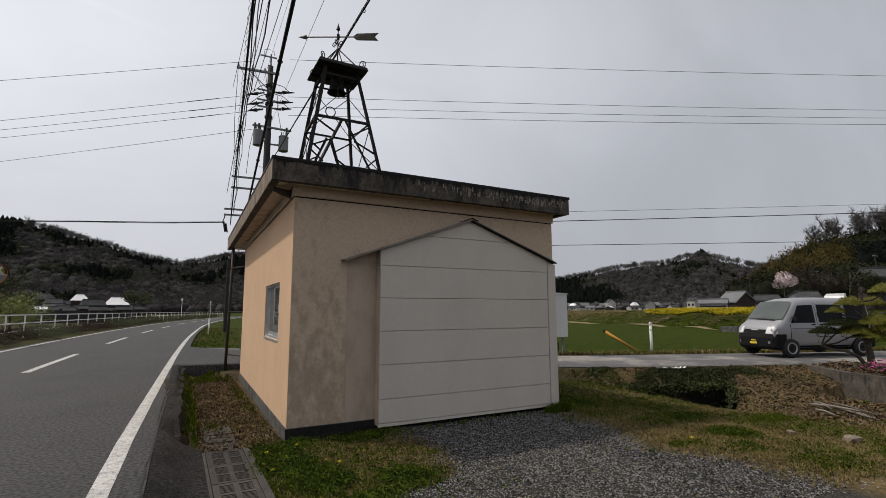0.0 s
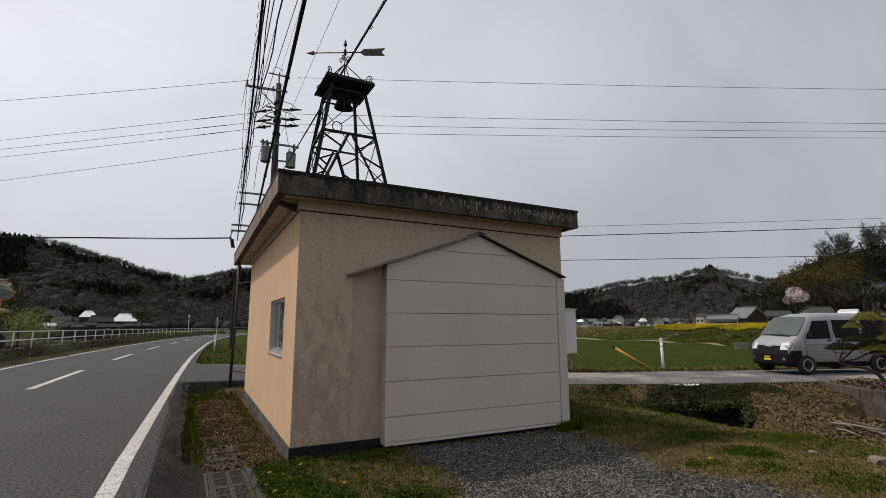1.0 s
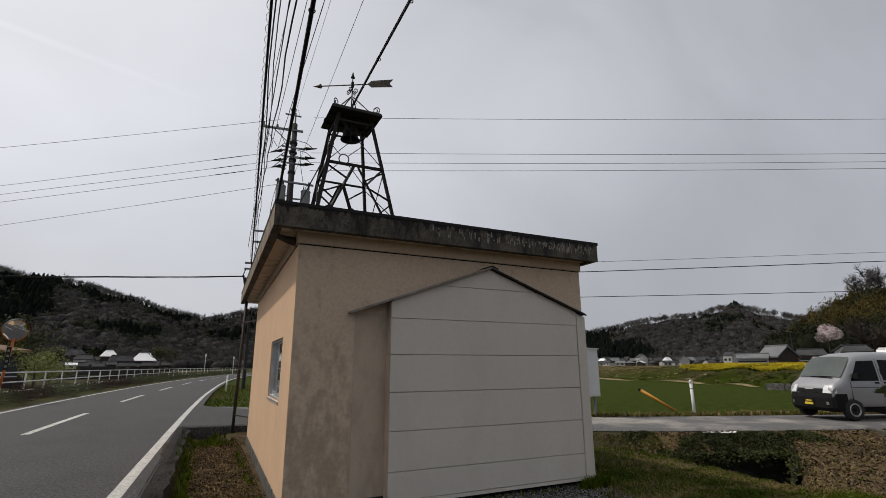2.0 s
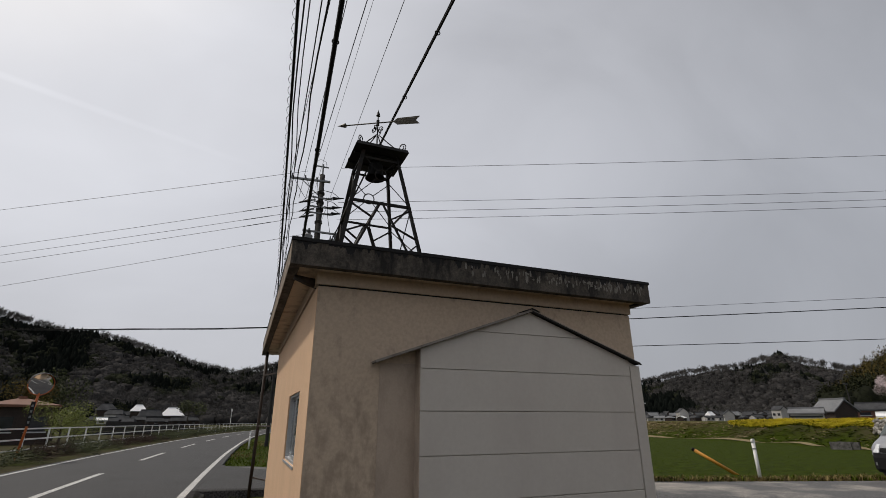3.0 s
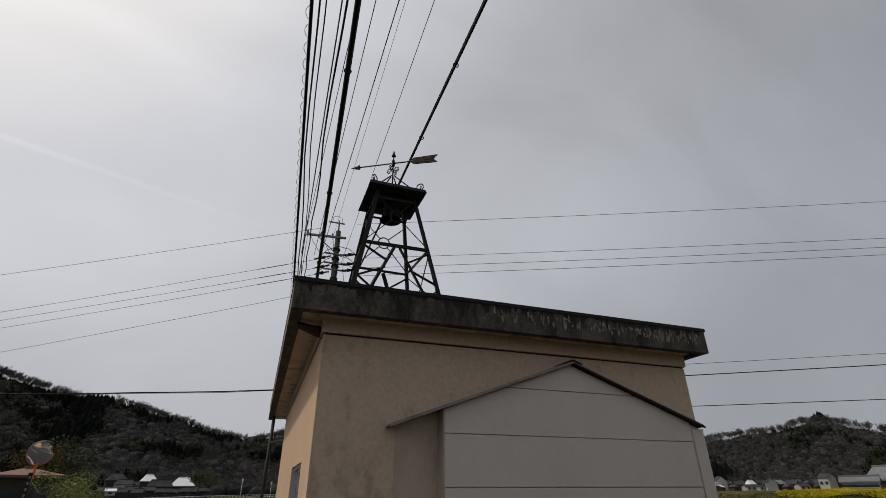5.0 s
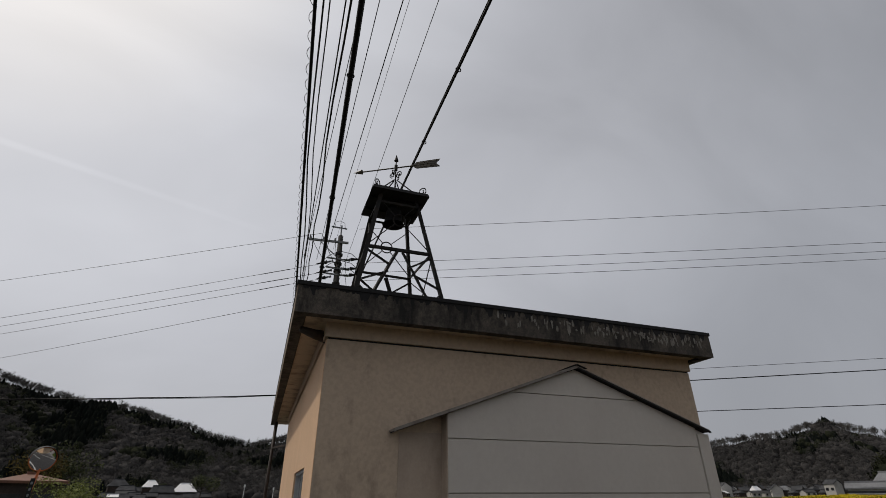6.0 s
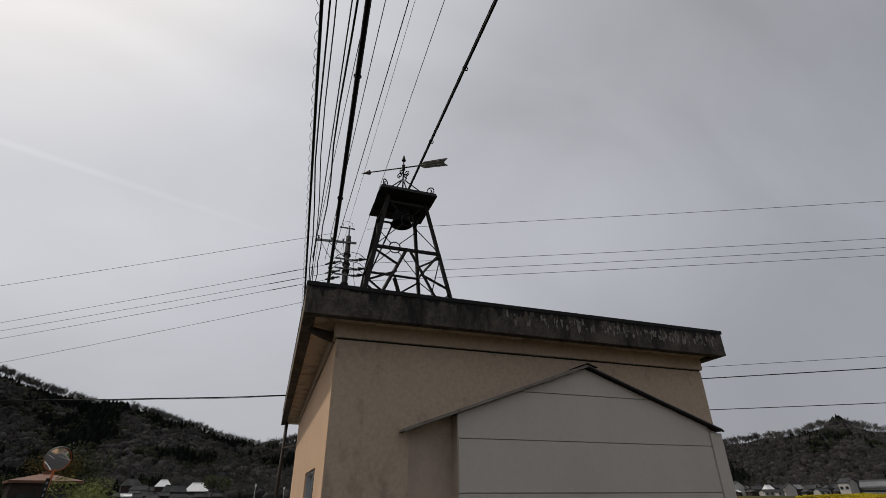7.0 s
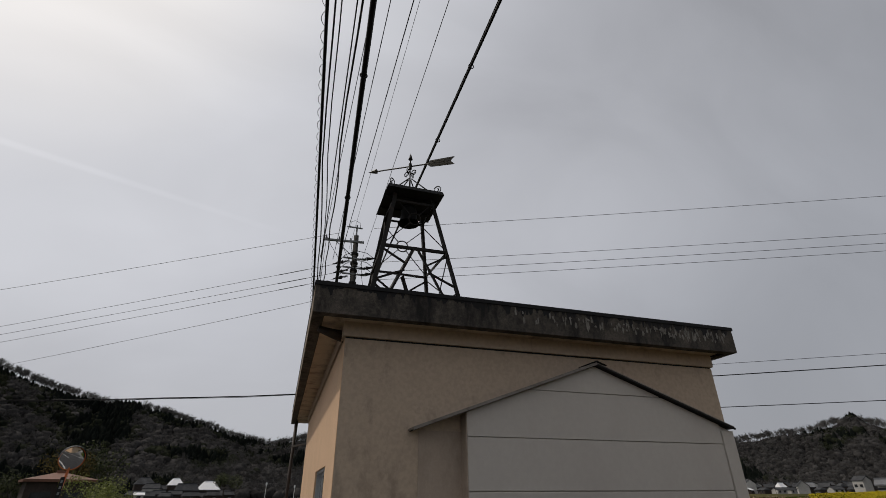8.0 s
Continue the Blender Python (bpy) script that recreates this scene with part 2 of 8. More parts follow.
M_FLAKE = surface("old_white_paint", (0.12, 0.108, 0.092), (0.30, 0.28, 0.245), 12, 70, 0.9, 0.3, 0.002)
M_SHEET = surface("weathered_sheet_metal", (0.17, 0.15, 0.128), (0.30, 0.272, 0.235), 3, 40, 0.75, 0.2, 0.002, stain=(0.09, 0.06, 0.042), stain_scale=6, stain_amount=0.7)
M_PANEL = surface("white_panel", (0.52, 0.476, 0.418), (0.57, 0.526, 0.465), 0.7, 22, 0.6, 0.06, 0.002, stain=(0.44, 0.388, 0.343), stain_scale=1.3, stain_amount=0.3, streak=0.3)
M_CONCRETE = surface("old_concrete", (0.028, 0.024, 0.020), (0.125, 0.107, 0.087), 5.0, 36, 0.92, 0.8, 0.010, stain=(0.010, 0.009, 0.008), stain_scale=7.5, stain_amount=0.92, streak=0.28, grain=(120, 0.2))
# lighter brown than the front fascia: sunlight put into the colour, with rust stains
M_FASCIA_SUNLIT = surface("sunlit_fascia_tone", (0.13, 0.098, 0.070), (0.30, 0.240, 0.178), 4.0, 40, 0.9, 0.5, 0.006, stain=(0.035, 0.026, 0.019), stain_scale=6.0, stain_amount=0.85, streak=0.3)
M_SOFFIT = surface("soffit_paint", (0.52, 0.41, 0.30), (0.63, 0.51, 0.385), 2.0, 40, 0.9, 0.3, 0.003, stain=(0.15, 0.095, 0.06), stain_scale=3.2, stain_amount=0.75)
M_PLINTH = surface("plinth_concrete", (0.055, 0.053, 0.050), (0.15, 0.146, 0.14), 5.0, 40, 0.92, 0.5, 0.006, stain=(0.016, 0.016, 0.015), stain_scale=4.0, stain_amount=0.85, spec=0.2)
# near black: stains and the shade on the face share one colour
M_PLINTH_DARK = surface("stained_shaded_concrete", (0.008, 0.008, 0.0075), (0.030, 0.029, 0.027), 6.0, 35, 0.95, 0.6, 0.008, stain=(0.026, 0.027, 0.023), stain_scale=9.0, stain_amount=0.6, spec=0.05)
M_ASPHALT = surface("asphalt", (0.020, 0.0195, 0.020), (0.039, 0.0383, 0.0385), 0.5, 40, 0.82, 0.9, 0.008, stain=(0.018, 0.0175, 0.018), stain_scale=0.8, stain_amount=0.6, spec=0.38, grain=(30, 0.8))
M_OLDASPHALT = surface("old_crumbly_asphalt", (0.013, 0.0122, 0.012), (0.031, 0.0295, 0.0285), 1.6, 30, 0.95, 1.0, 0.02, stain=(0.008, 0.0075, 0.007), stain_scale=2.2, stain_amount=0.7, spec=0.12, grain=(36, 0.65))
M_OLDROAD = surface("worn_concrete_road", (0.075, 0.075, 0.077), (0.135, 0.133, 0.131), 0.5, 45, 0.92, 0.5, 0.006, stain=(0.34, 0.315, 0.28), stain_scale=0.5, stain_amount=0.75, spec=0.25, grain=(30, 0.3))
M_LINE = surface("road_paint", (0.36, 0.355, 0.345), (0.55, 0.545, 0.525), 2.0, 50, 0.8, 0.4, 0.003, stain=(0.14, 0.14, 0.14), stain_scale=16.0, stain_amount=0.7, grain=(60, 0.2))
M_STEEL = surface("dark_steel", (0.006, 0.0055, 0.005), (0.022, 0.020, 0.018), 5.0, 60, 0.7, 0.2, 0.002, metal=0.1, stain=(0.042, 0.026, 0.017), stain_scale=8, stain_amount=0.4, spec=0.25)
M_BLACK = surface("black_metal", (0.006, 0.006, 0.006), (0.016, 0.015, 0.015), 6.0, 60, 0.65, 0.15, 0.002, spec=0.25)
M_CABLE = surface("cable_sheath", (0.006, 0.006, 0.006), (0.014, 0.014, 0.014), 6.0, 60, 0.7, 0, spec=0.2)
M_WIRE = surface("grey_wire", (0.022, 0.022, 0.022), (0.04, 0.04, 0.04), 6.0, 60, 0.6, 0)
M_POLE = surface("pole_concrete", (0.024, 0.023, 0.022), (0.052, 0.050, 0.048), 3.0, 40, 0.9, 0.3, 0.003, spec=0.15)
M_GALV = surface("galvanised_steel", (0.14, 0.145, 0.15), (0.23, 0.235, 0.24), 4.0, 50, 0.6, 0.1, 0.002, metal=0.2)
M_PORC = surface("grey_porcelain", (0.035, 0.035, 0.037), (0.07, 0.07, 0.073), 4.0, 40, 0.4, 0)
M_BRASS = surface("weathered_bronze", (0.028, 0.024, 0.018), (0.085, 0.072, 0.048), 6.0, 50, 0.55, 0.2, 0.002, metal=0.2)
M_BROWNPIPE = surface("brown_pipe", (0.024, 0.017, 0.013), (0.055, 0.038, 0.028), 4.0, 40, 0.65, 0.15, 0.002)
M_ALU = surface("aluminium", (0.40, 0.41, 0.42), (0.52, 0.53, 0.54), 5.0, 60, 0.4, 0.05, 0.001, metal=0.6)
M_WHITE = surface("white_paint", (0.66, 0.66, 0.64), (0.80, 0.80, 0.78), 3.0, 40, 0.6, 0.1, 0.002, stain=(0.5, 0.47, 0.42), stain_scale=3, stain_amount=0.4)
M_BOX = surface("grey_cabinet_paint", (0.52, 0.53, 0.53), (0.62, 0.63, 0.63), 2.0, 30, 0.5, 0.05, 0.001)
M_GLASS = glass("window_glass", (0.80, 0.86, 0.87))
M_CURTAIN = surface("pale_curtain", (0.30, 0.32, 0.33), (0.42, 0.44, 0.45), 8.0, 40, 0.9, 0.3, 0.01)
M_INSIDE = surface("dark_interior", (0.05, 0.05, 0.05), (0.08, 0.078, 0.075), 2.0, 20, 0.9, 0)


# ---------------------------------------------------------------- ground
def smooth(a, b, t):
    u = min(max((t - a) / (b - a), 0.0), 1.0)
    return u * u * (3 - 2 * u)


def road_x(y):
    """The middle of the main road."""
    d = y - 12.0
    return -2.85 + 0.02 * d + (0.00112 * d * d if d > 0 else 0)


SIDE_ROAD = [Vector(p) for p in ((-1.2, 17.2), (1.2, 16.0), (4.0, 14.75), (7.2, 12.5), (9.8, 10.7), (15.0, 8.55), (20.0, 6.7), (30.0, 3.2), (60.0, -7.0))]
LIP = ((-30.0, 9.6), (1.0, 9.2), (3.5, 8.87), (4.4, 8.58), (5.3, 8.2), (6.2, 8.38), (7.5, 8.5), (8.8, 8.95), (10.0, 9.4))


def along(table, t):
    """Straight-line reading of a table of pairs."""
    if t <= table[0][0]:
        return table[0][1]
    for (a, u), (b, v) in zip(table, table[1:]):
        if t <= b:
            return u + (v - u) * (t - a) / (b - a)
    return table[-1][1]


def off_side_road(x, y):
    p, best = Vector((x, y)), 1e9
    for a, b in zip(SIDE_ROAD, SIDE_ROAD[1:]):
        d = b - a
        t = min(max((p - a).dot(d) / d.length_squared, 0), 1)
        best = min(best, (p - a - d * t).length)
    return best


BANK = ((10, 100), (30, 76), (36, 67.5), (40, 62.5), (44, 57.6), (47, 53.8), (50, 50.2), (53, 46.9), (56, 43.6), (59, 40.2), (62, 37.0), (65.7, 33.2), (70, 30), (75, 28), (95, 26))


def bank_share(x, y):
    """0 in the low fields, 1 on the terrace behind the grass bank."""
    a = math.degrees(math.atan2(x, y))
    if a < 10 or a > 100:
        return 0.0
    f = along(BANK, a)
    return smooth(f + 0.5, f + 5.5, math.hypot(x, y)) * smooth(10, 24, a)


def ground_z(x, y):
    c = road_x(min(y, 130))
    if x < c - 2.6:
        d = c - 2.6 - x
        z = 0.17 + 0.06 * smooth(0, 0.8, d) - 0.55 * smooth(2.2, 6.0, d)
        return z + 0.02 * noise.noise((x * 0.9, y * 0.9, 0))
    e = x - (c + 2.78)
    ds = off_side_road(x, y) if -4 < x < 70 and -15 < y < 40 else 99
    bump = 0.018 * noise.noise((x * 1.3, y * 1.3, 3)) + 0.008 * noise.noise((x * 5, y * 5, 9))
    if e < 0:
        return 0.17
    # yard, falling gently from the road to the ditch
    z = -0.07 - 0.10 * smooth(5.5, 8.5, x) + 0.24 * (1 - smooth(0.10, 0.75, e) if y < 6.2 else 1 - smooth(0.14, 0.42, e + 0.06 * noise.noise((x * 3, y * 2, 8)))) + bump
    if y > 6.3 and y < 13.4 and x < 1.6:
        z += 0.06 * smooth(7.5, 12, y)
        z -= 0.20 * smooth(12.2, 12.7, y) * (1 - smooth(13.2, 13.5, y)) * smooth(0.15, 0.3, e) * (1 - smooth(0.55, 0.8, e)) - 0.06 * smooth(12.0, 13.4, y) * smooth(0.8, 1.2, e)
    lip = along(LIP, y) + 0.10 * noise.noise((x * 2.2, y * 2.2, 11))
    if x > lip:
        # a deep walled pit ending along a camera ray, then open waste ground
        pit = 1 - smooth(58.6, 59.4, math.degrees(math.atan2(x, y)) + 0.5 * noise.noise((x * 2.5, y * 2.5, 6)))
        d = max(ds - 1.75 - 0.06 * noise.noise((x * 4, y * 4, 13)), 0)
        bank = max(-0.32 - 1.2 * pit, 0.06 - 0.16 * d - pit * (0.45 * min(d, 0.6) + 4.5 * max(d - 0.6, 0))) + bump * 1.5
        if x > 12.2 and y < 5.6:
            bank = bank - 0.3 * smooth(11.8, 12.4, x)
        z = z + (bank - z) * smooth(0.0, 0.42, x - lip)
    # the side beyond the lane: low fields and the terrace
    beyond = y - along([(p.x, p.y) for p in SIDE_ROAD], x) if -1.2 < x < 60 else (1 if x >= 60 else -1)
    if x > 60:
        beyond = 1 if y > -7 else -1
    if beyond > 0:
        z = 0.02 + bump + 0.10 * (1 - smooth(0.5, 6, e)) + 1.38 * bank_share(x, y)
    if ds < 3.0:
        level = 0.05 + 0.10 * (1 - smooth(0.5, 5.0, x))
        z = level + (z - level) * smooth(1.6, 2.3, ds)
    if 1.2 < x < 5.8 and 6.3 < y < 12.7:
        z = -0.1
    if e < 3 and x < 0.34 and y < 6.35:
        z = min(z, 0.0 - 0.10 * smooth(0, 0.3, e))
    if 6.0 < y < 7.3 and e < 0.42:
        z -= 0.14 * (1 - smooth(6.9, 7.3, y))
    if 0.30 < x < 0.80 and y < 6.1:
        z = -0.33
    return z


def spread(lo, hi, step, growth, reach):
    """Even steps from lo to hi, then ever wider ones out to reach on both sides."""
    inner = list(np.arange(lo, hi + step / 2, step))
    a, s, p = [], step, lo
    while p > -reach:
        s *= growth
        p -= s
        a.append(p)
    b, s, p = [], step, hi
    while p < reach:
        s *= growth
        p += s
        b.append(p)
    return a[::-1] + inner + b


# edges of the gravel, by y, and clumps of lush growth: middle, half widths, density
YARD_WEST = ((-8.0, 0.9), (2.5, 1.2), (3.9, 1.6), (4.3, 2.3), (5.1, 2.7), (6.3, 2.5))
YARD_EAST = ((-8.0, 6.0), (2.2, 5.3), (3.0, 5.2), (3.9, 4.95), (4.6, 5.1), (5.3, 5.4), (6.4, 5.6))
CLUMPS = ((1.05, 5.35, 0.40, 0.55, 1.0), (1.25, 4.75, 0.40, 0.55, 0.9), (2.05, 4.45, 0.50, 0.34, 0.8), (1.2, 6.0, 0.35, 0.25, 0.8), (2.0, 5.9, 0.5, 0.2, 0.55), (6.45, 3.95, 0.42, 0.36, 1.0), (5.85, 3.45, 0.36, 0.26, 0.8), (6.6, 4.95, 0.95, 0.38, 1.0), (5.95, 5.65, 0.55, 0.36, 0.95),
          (8.15, 4.40, 0.55, 0.28, 0.85), (6.25, 2.75, 0.62, 0.40, 0.8), (6.7, 3.2, 0.45, 0.3, 0.55), (7.9, 3.35, 0.35, 0.22, 0.5), (6.6, 7.3, 0.7, 1.1, 0.75), (6.2, 6.4, 0.4, 0.5, 0.9), (5.3, 3.9, 0.2, 0.14, 0.9), (7.3, 2.6, 0.4, 0.3, 0.7))


def zones(x, y):
    """Shares of gravel, lush growth and dead straw."""
    w = 0.35 * noise.noise((x * 0.9, y * 0.9, 1)) + 0.2 * noise.noise((x * 2.7, y * 2.7, 5))
    edge_w, edge_e = along(YARD_WEST, y), along(YARD_EAST, y)
    gravel = 0.0
    if y < 6.4:
        gravel = smooth(-0.28, 0.30, x - edge_w + 0.5 * w) * (1 - smooth(-0.40, 0.55, x - edge_e + 0.7 * w))
    lush = smooth(0.0, 0.35, noise.noise((x * 0.7, y * 0.7, 7)) + w * 0.6) * (0.8 if x < 3 else 0.45)
    straw = 0.30 + 0.6 * noise.noise((x * 0.8, y * 0.8, 15)) + w
    for cx, cy, rx, ry, k in CLUMPS:
        q = 1 - smooth(0.55, 1.15, math.hypot((x - cx) / rx, (y - cy) / ry) + 0.5 * w)
        lush = max(lush, k * q * (0.62 + 0.9 * w + (0.30 if x < 3 else 0.05)))
        gravel *= 1 - 0.9 * q
    if x < edge_w and y < 6.4:
        lush = max(lush, 0.35 + 0.8 * w)
        straw = 0.45 + w
    if x > edge_e - 0.2 and y < 5.4:
        straw = max(straw, 0.62 + 0.8 * w)
    if 5.5 < x < 9.3 and 5.4 < y < 11:
        straw, lush = 0.45 + 0.8 * w - 0.3 * smooth(7, 9, y), max(lush, 0.38 + w)
    lip = along(LIP, y)
    beyond = y > along([(p.x, p.y) for p in SIDE_ROAD], x) if -1.2 < x < 60 else x >= 60
    if x > lip and not beyond:
        pit = (1 - smooth(58.2, 59.6, math.degrees(math.atan2(x, y)))) * smooth(2.2, 2.5, off_side_road(x, y))
        straw, lush = (0.45 + w) * (1 - pit), 0.06 + 0.4 * w
        if x < 9.6 and y > 7.5:
            straw, lush = straw * 0.5, max(lush, 0.45 + w)
    if x < 1.4 and 6.2 < y < 13.2:
        edge = smooth(0.35, 0.75, x)
        straw, lush = 0.35 * edge + w * edge, (1 - edge) * 0.35 * smooth(0.12, 0.3, x) + w * 0.5
        crumb = 1 - smooth(0.24, 0.42, x - road_x(y) - 2.78)
        straw, lush = straw * (1 - crumb), lush * (1 - crumb)
    if beyond:
        b = bank_share(x, y)
        ds = off_side_road(x, y) if x < 70 else 99
        lush = 0.95 + 0.1 * w
        straw = 0.9 * (1 - smooth(1.9, 3.0, ds)) + (0.25 + 0.9 * w + 0.35 * (1 - smooth(47, 53, math.degrees(math.atan2(x, y))))) * smooth(0.02, 0.3, b)
        lush -= 0.45 * smooth(0.02, 0.4, b) - 0.6 * w
        if x < 6:
            straw = max(straw, 0.3 + w)
    if x < road_x(min(y, 130)) - 2.4:
        lush, straw = 0.45 + w, 0.0
    return min(max(gravel, 0), 1), min(max(lush, 0), 1), min(max(straw, 0), 1)


def ground_material():
    m = bpy.data.materials.new("ground_cover")
    m.use_nodes = True
    nt = m.node_tree
    N, L = nt.nodes.new, nt.links.new
    bs = nt.nodes["Principled BSDF"]
    bs.inputs["Roughness"].default_value = 0.95
    bs.inputs["Specular IOR Level"].default_value = 0.06
    at = N("ShaderNodeVertexColor")
    at.layer_name = "zone"
    sep = N("ShaderNodeSeparateColor")
    L(at.outputs["Color"], sep.inputs["Color"])
    geo = N("ShaderNodeNewGeometry")

    def mottled(a, b, scale, detail=6):
        n = N("ShaderNodeTexNoise")
        n.inputs["Scale"].default_value, n.inputs["Detail"].default_value, n.inputs["Roughness"].default_value = scale, detail, 0.7
        L(geo.outputs["Position"], n.inputs["Vector"])
        r = N("ShaderNodeValToRGB")
        r.color_ramp.elements[0].position, r.color_ramp.elements[0].color = 0.33, (*a, 1)
        r.color_ramp.elements[1].position, r.color_ramp.elements[1].color = 0.68, (*b, 1)
        L(n.outputs["Fac"], r.inputs[0])
        return r.outputs["Color"], n.outputs["Fac"]

    def blend(a, b, share, wobble):
        f = N("ShaderNodeMath")
        f.operation = "MULTIPLY_ADD"
        f.inputs[1].default_value = 1.6
        L(share, f.inputs[0])
        o = N("ShaderNodeMath")
        o.operation = "MULTIPLY_ADD"
        o.inputs[1].default_value, o.inputs[2].default_value = 1.4, -1.0
        L(wobble, o.inputs[0])
        L(o.outputs[0], f.inputs[2])
        f.use_clamp = True
        x = N("ShaderNodeMix")
        x.data_type = "RGBA"
        L(f.outputs[0], x.inputs[0])
        L(a, x.inputs[6])
        L(b, x.inputs[7])
        return x.outputs[2]

    soil, _ = mottled((0.030, 0.023, 0.016), (0.075, 0.057, 0.038), 7)
    dry, w1 = mottled((0.070, 0.052, 0.022), (0.225, 0.165, 0.072), 22)
    green, w2 = mottled((0.009, 0.017, 0.0008), (0.045, 0.062, 0.0022), 3, 12)
    stones, _ = mottled((0.010, 0.0095, 0.009), (0.080, 0.077, 0.072), 60, 3)
    c = blend(soil, dry, sep.outputs["Blue"], w1)
    c = blend(c, green, sep.outputs["Green"], w2)
    c = blend(c, stones, sep.outputs["Red"], w1)
    L(c, bs.inputs["Base Color"])
    n = N("ShaderNodeTexNoise")
    n.inputs["Scale"].default_value, n.inputs["Detail"].default_value = 30, 6
    L(geo.outputs["Position"], n.inputs["Vector"])
    b = N("ShaderNodeBump")
    b.inputs["Strength"].default_value, b.inputs["Distance"].default_value = 0.9, 0.03
    L(n.outputs["Fac"], b.inputs["Height"])
    L(b.outputs["Normal"], bs.inputs["Normal"])
    return m


GRID_X, GRID_Y = spread(-1.0, 10.4, 0.13, 1.075, 2600), spread(2.6, 14.0, 0.13, 1.075, 2600)


def laid_z(x, y):
    """Height of the ground's mesh itself."""
    i = min(max(int(np.searchsorted(GRID_X, x)) - 1, 0), len(GRID_X) - 2)
    j = min(max(int(np.searchsorted(GRID_Y, y)) - 1, 0), len(GRID_Y) - 2)
    x0, x1, y0, y1 = GRID_X[i], GRID_X[i + 1], GRID_Y[j], GRID_Y[j + 1]
    u, v = (x - x0) / (x1 - x0), (y - y0) / (y1 - y0)
    return (ground_z(x0, y0) * (1 - u) + ground_z(x1, y0) * u) * (1 - v) + (ground_z(x0, y1) * (1 - u) + ground_z(x1, y1) * u) * v


def make_ground():
    xs, ys = GRID_X, GRID_Y
    s = Shape()
    s.v = [(x, y, ground_z(x, y)) for y in ys for x in xs]
    w = len(xs)
    s.f = [(j * w + i, j * w + i + 1, (j + 1) * w + i + 1, (j + 1) * w + i) for j in range(len(ys) - 1) for i in range(w - 1)]
    ob = solid("ground", s, ground_material(), "uneven ground of gravel, grass, dead straw and green fields", "ground", kind="structure", smooth=True)
    col = ob.data.color_attributes.new("zone", "FLOAT_COLOR", "POINT")
    data = []
    for y in ys:
        for x in xs:
            data += [*zones(x, y), 1.0]
    col.data.foreach_set("color", data)


make_ground()


# ---------------------------------------------------------------- roads
def ribbon(ys, left, right, z, thick):
    """A strip along the main road between two offsets from its middle."""
    s = Shape()
    for y in ys:
        c = road_x(y)
        s.v += [(c + left(y), y, z), (c + right(y), y, z), (c + right(y), y, z - thick), (c + left(y), y, z - thick)]
    for i in range(len(ys) - 1):
        for a, b in ((0, 1), (1, 2), (3, 0)):
            s.f.append((4 * i + a, 4 * i + b, 4 * i + 4 + b, 4 * i + 4 + a))
    return s


ROAD_Z = 0.2
YS = list(np.arange(-30, 40, 0.5)) + list(np.arange(40, 131, 1.5))
road = solid("road", ribbon(YS, lambda y: -2.72, lambda y: 2.86 + 0.25 * smooth(13.4, 20, y) * (1 - smooth(40, 60, y)) + 0.03 * noise.noise((0, y * 0.8, 4)), ROAD_Z, 0.14), M_ASPHALT, "worn grey asphalt two-lane country road", "road", kind="structure")
EDGE = ((-30, 2.51), (6, 2.51), (9, 2.56), (14, 2.65), (21, 2.74), (35, 2.82), (55, 2.62), (130, 2.52))
part("edge_line", ribbon(YS, lambda y: along(EDGE, y) + 0.008 * noise.noise((1, y * 3, 0)), lambda y: along(EDGE, y) + 0.14 + 0.008 * noise.noise((5, y * 3, 0)), ROAD_Z + 0.004, 0.004), M_LINE, road, "white edge line")
part("edge_line", ribbon(YS, lambda y: -2.52, lambda y: -2.39, ROAD_Z + 0.004, 0.004), M_LINE, road, "white edge line")
for k in range(-3, 12):
    y0 = 13.75 + 10.55 * k
    part("lane_dash", ribbon(list(np.linspace(y0, y0 + 5.2, 8)), lambda y: -0.075, lambda y: 0.075, ROAD_Z + 0.004, 0.004), M_LINE, road)

# apron of asphalt that runs from the road down to the gutter
def apron_z(x, y):
    c = road_x(y)
    edge = 0.33 - 0.24 * smooth(6.1, 6.85, y)
    return 0.196 - 0.22 * smooth(0, 1, (x - c - 2.85) / (edge - c - 2.85))


s = Shape()
rows = list(np.arange(-8, 5.5, 0.3)) + list(np.arange(5.5, 6.91, 0.1))
for y in rows:
    c = road_x(y)
    edge = 0.33 if y < 6.1 else 0.33 - 0.24 * smooth(6.1, 6.85, y) + 0.03 * noise.noise((4, y * 4, 0))
    for k in range(6):
        x = c + 2.85 + (edge - c - 2.85) * k / 5
        s.v.append((x, y, 0.196 - 0.22 * smooth(0, 1, k / 5)))
s.v += [(x, y + 0.05 + 0.03 * noise.noise((x * 5, 0, 0)), -0.25) for x, y, z in s.v[-6:]]
s.f = [(j * 6 + i, j * 6 + i + 1, j * 6 + 7 + i, j * 6 + 6 + i) for j in range(len(rows)) for i in range(5)]
solid("pavement", s, M_OLDASPHALT, "asphalt apron falling from the road to the gutter", "pavement", kind="structure", smooth=True)

# crumbling shoulder along the strip beside the shed, and a crack where it has parted
s = Shape()
rows = list(np.arange(6.42, 13.6, 0.12))
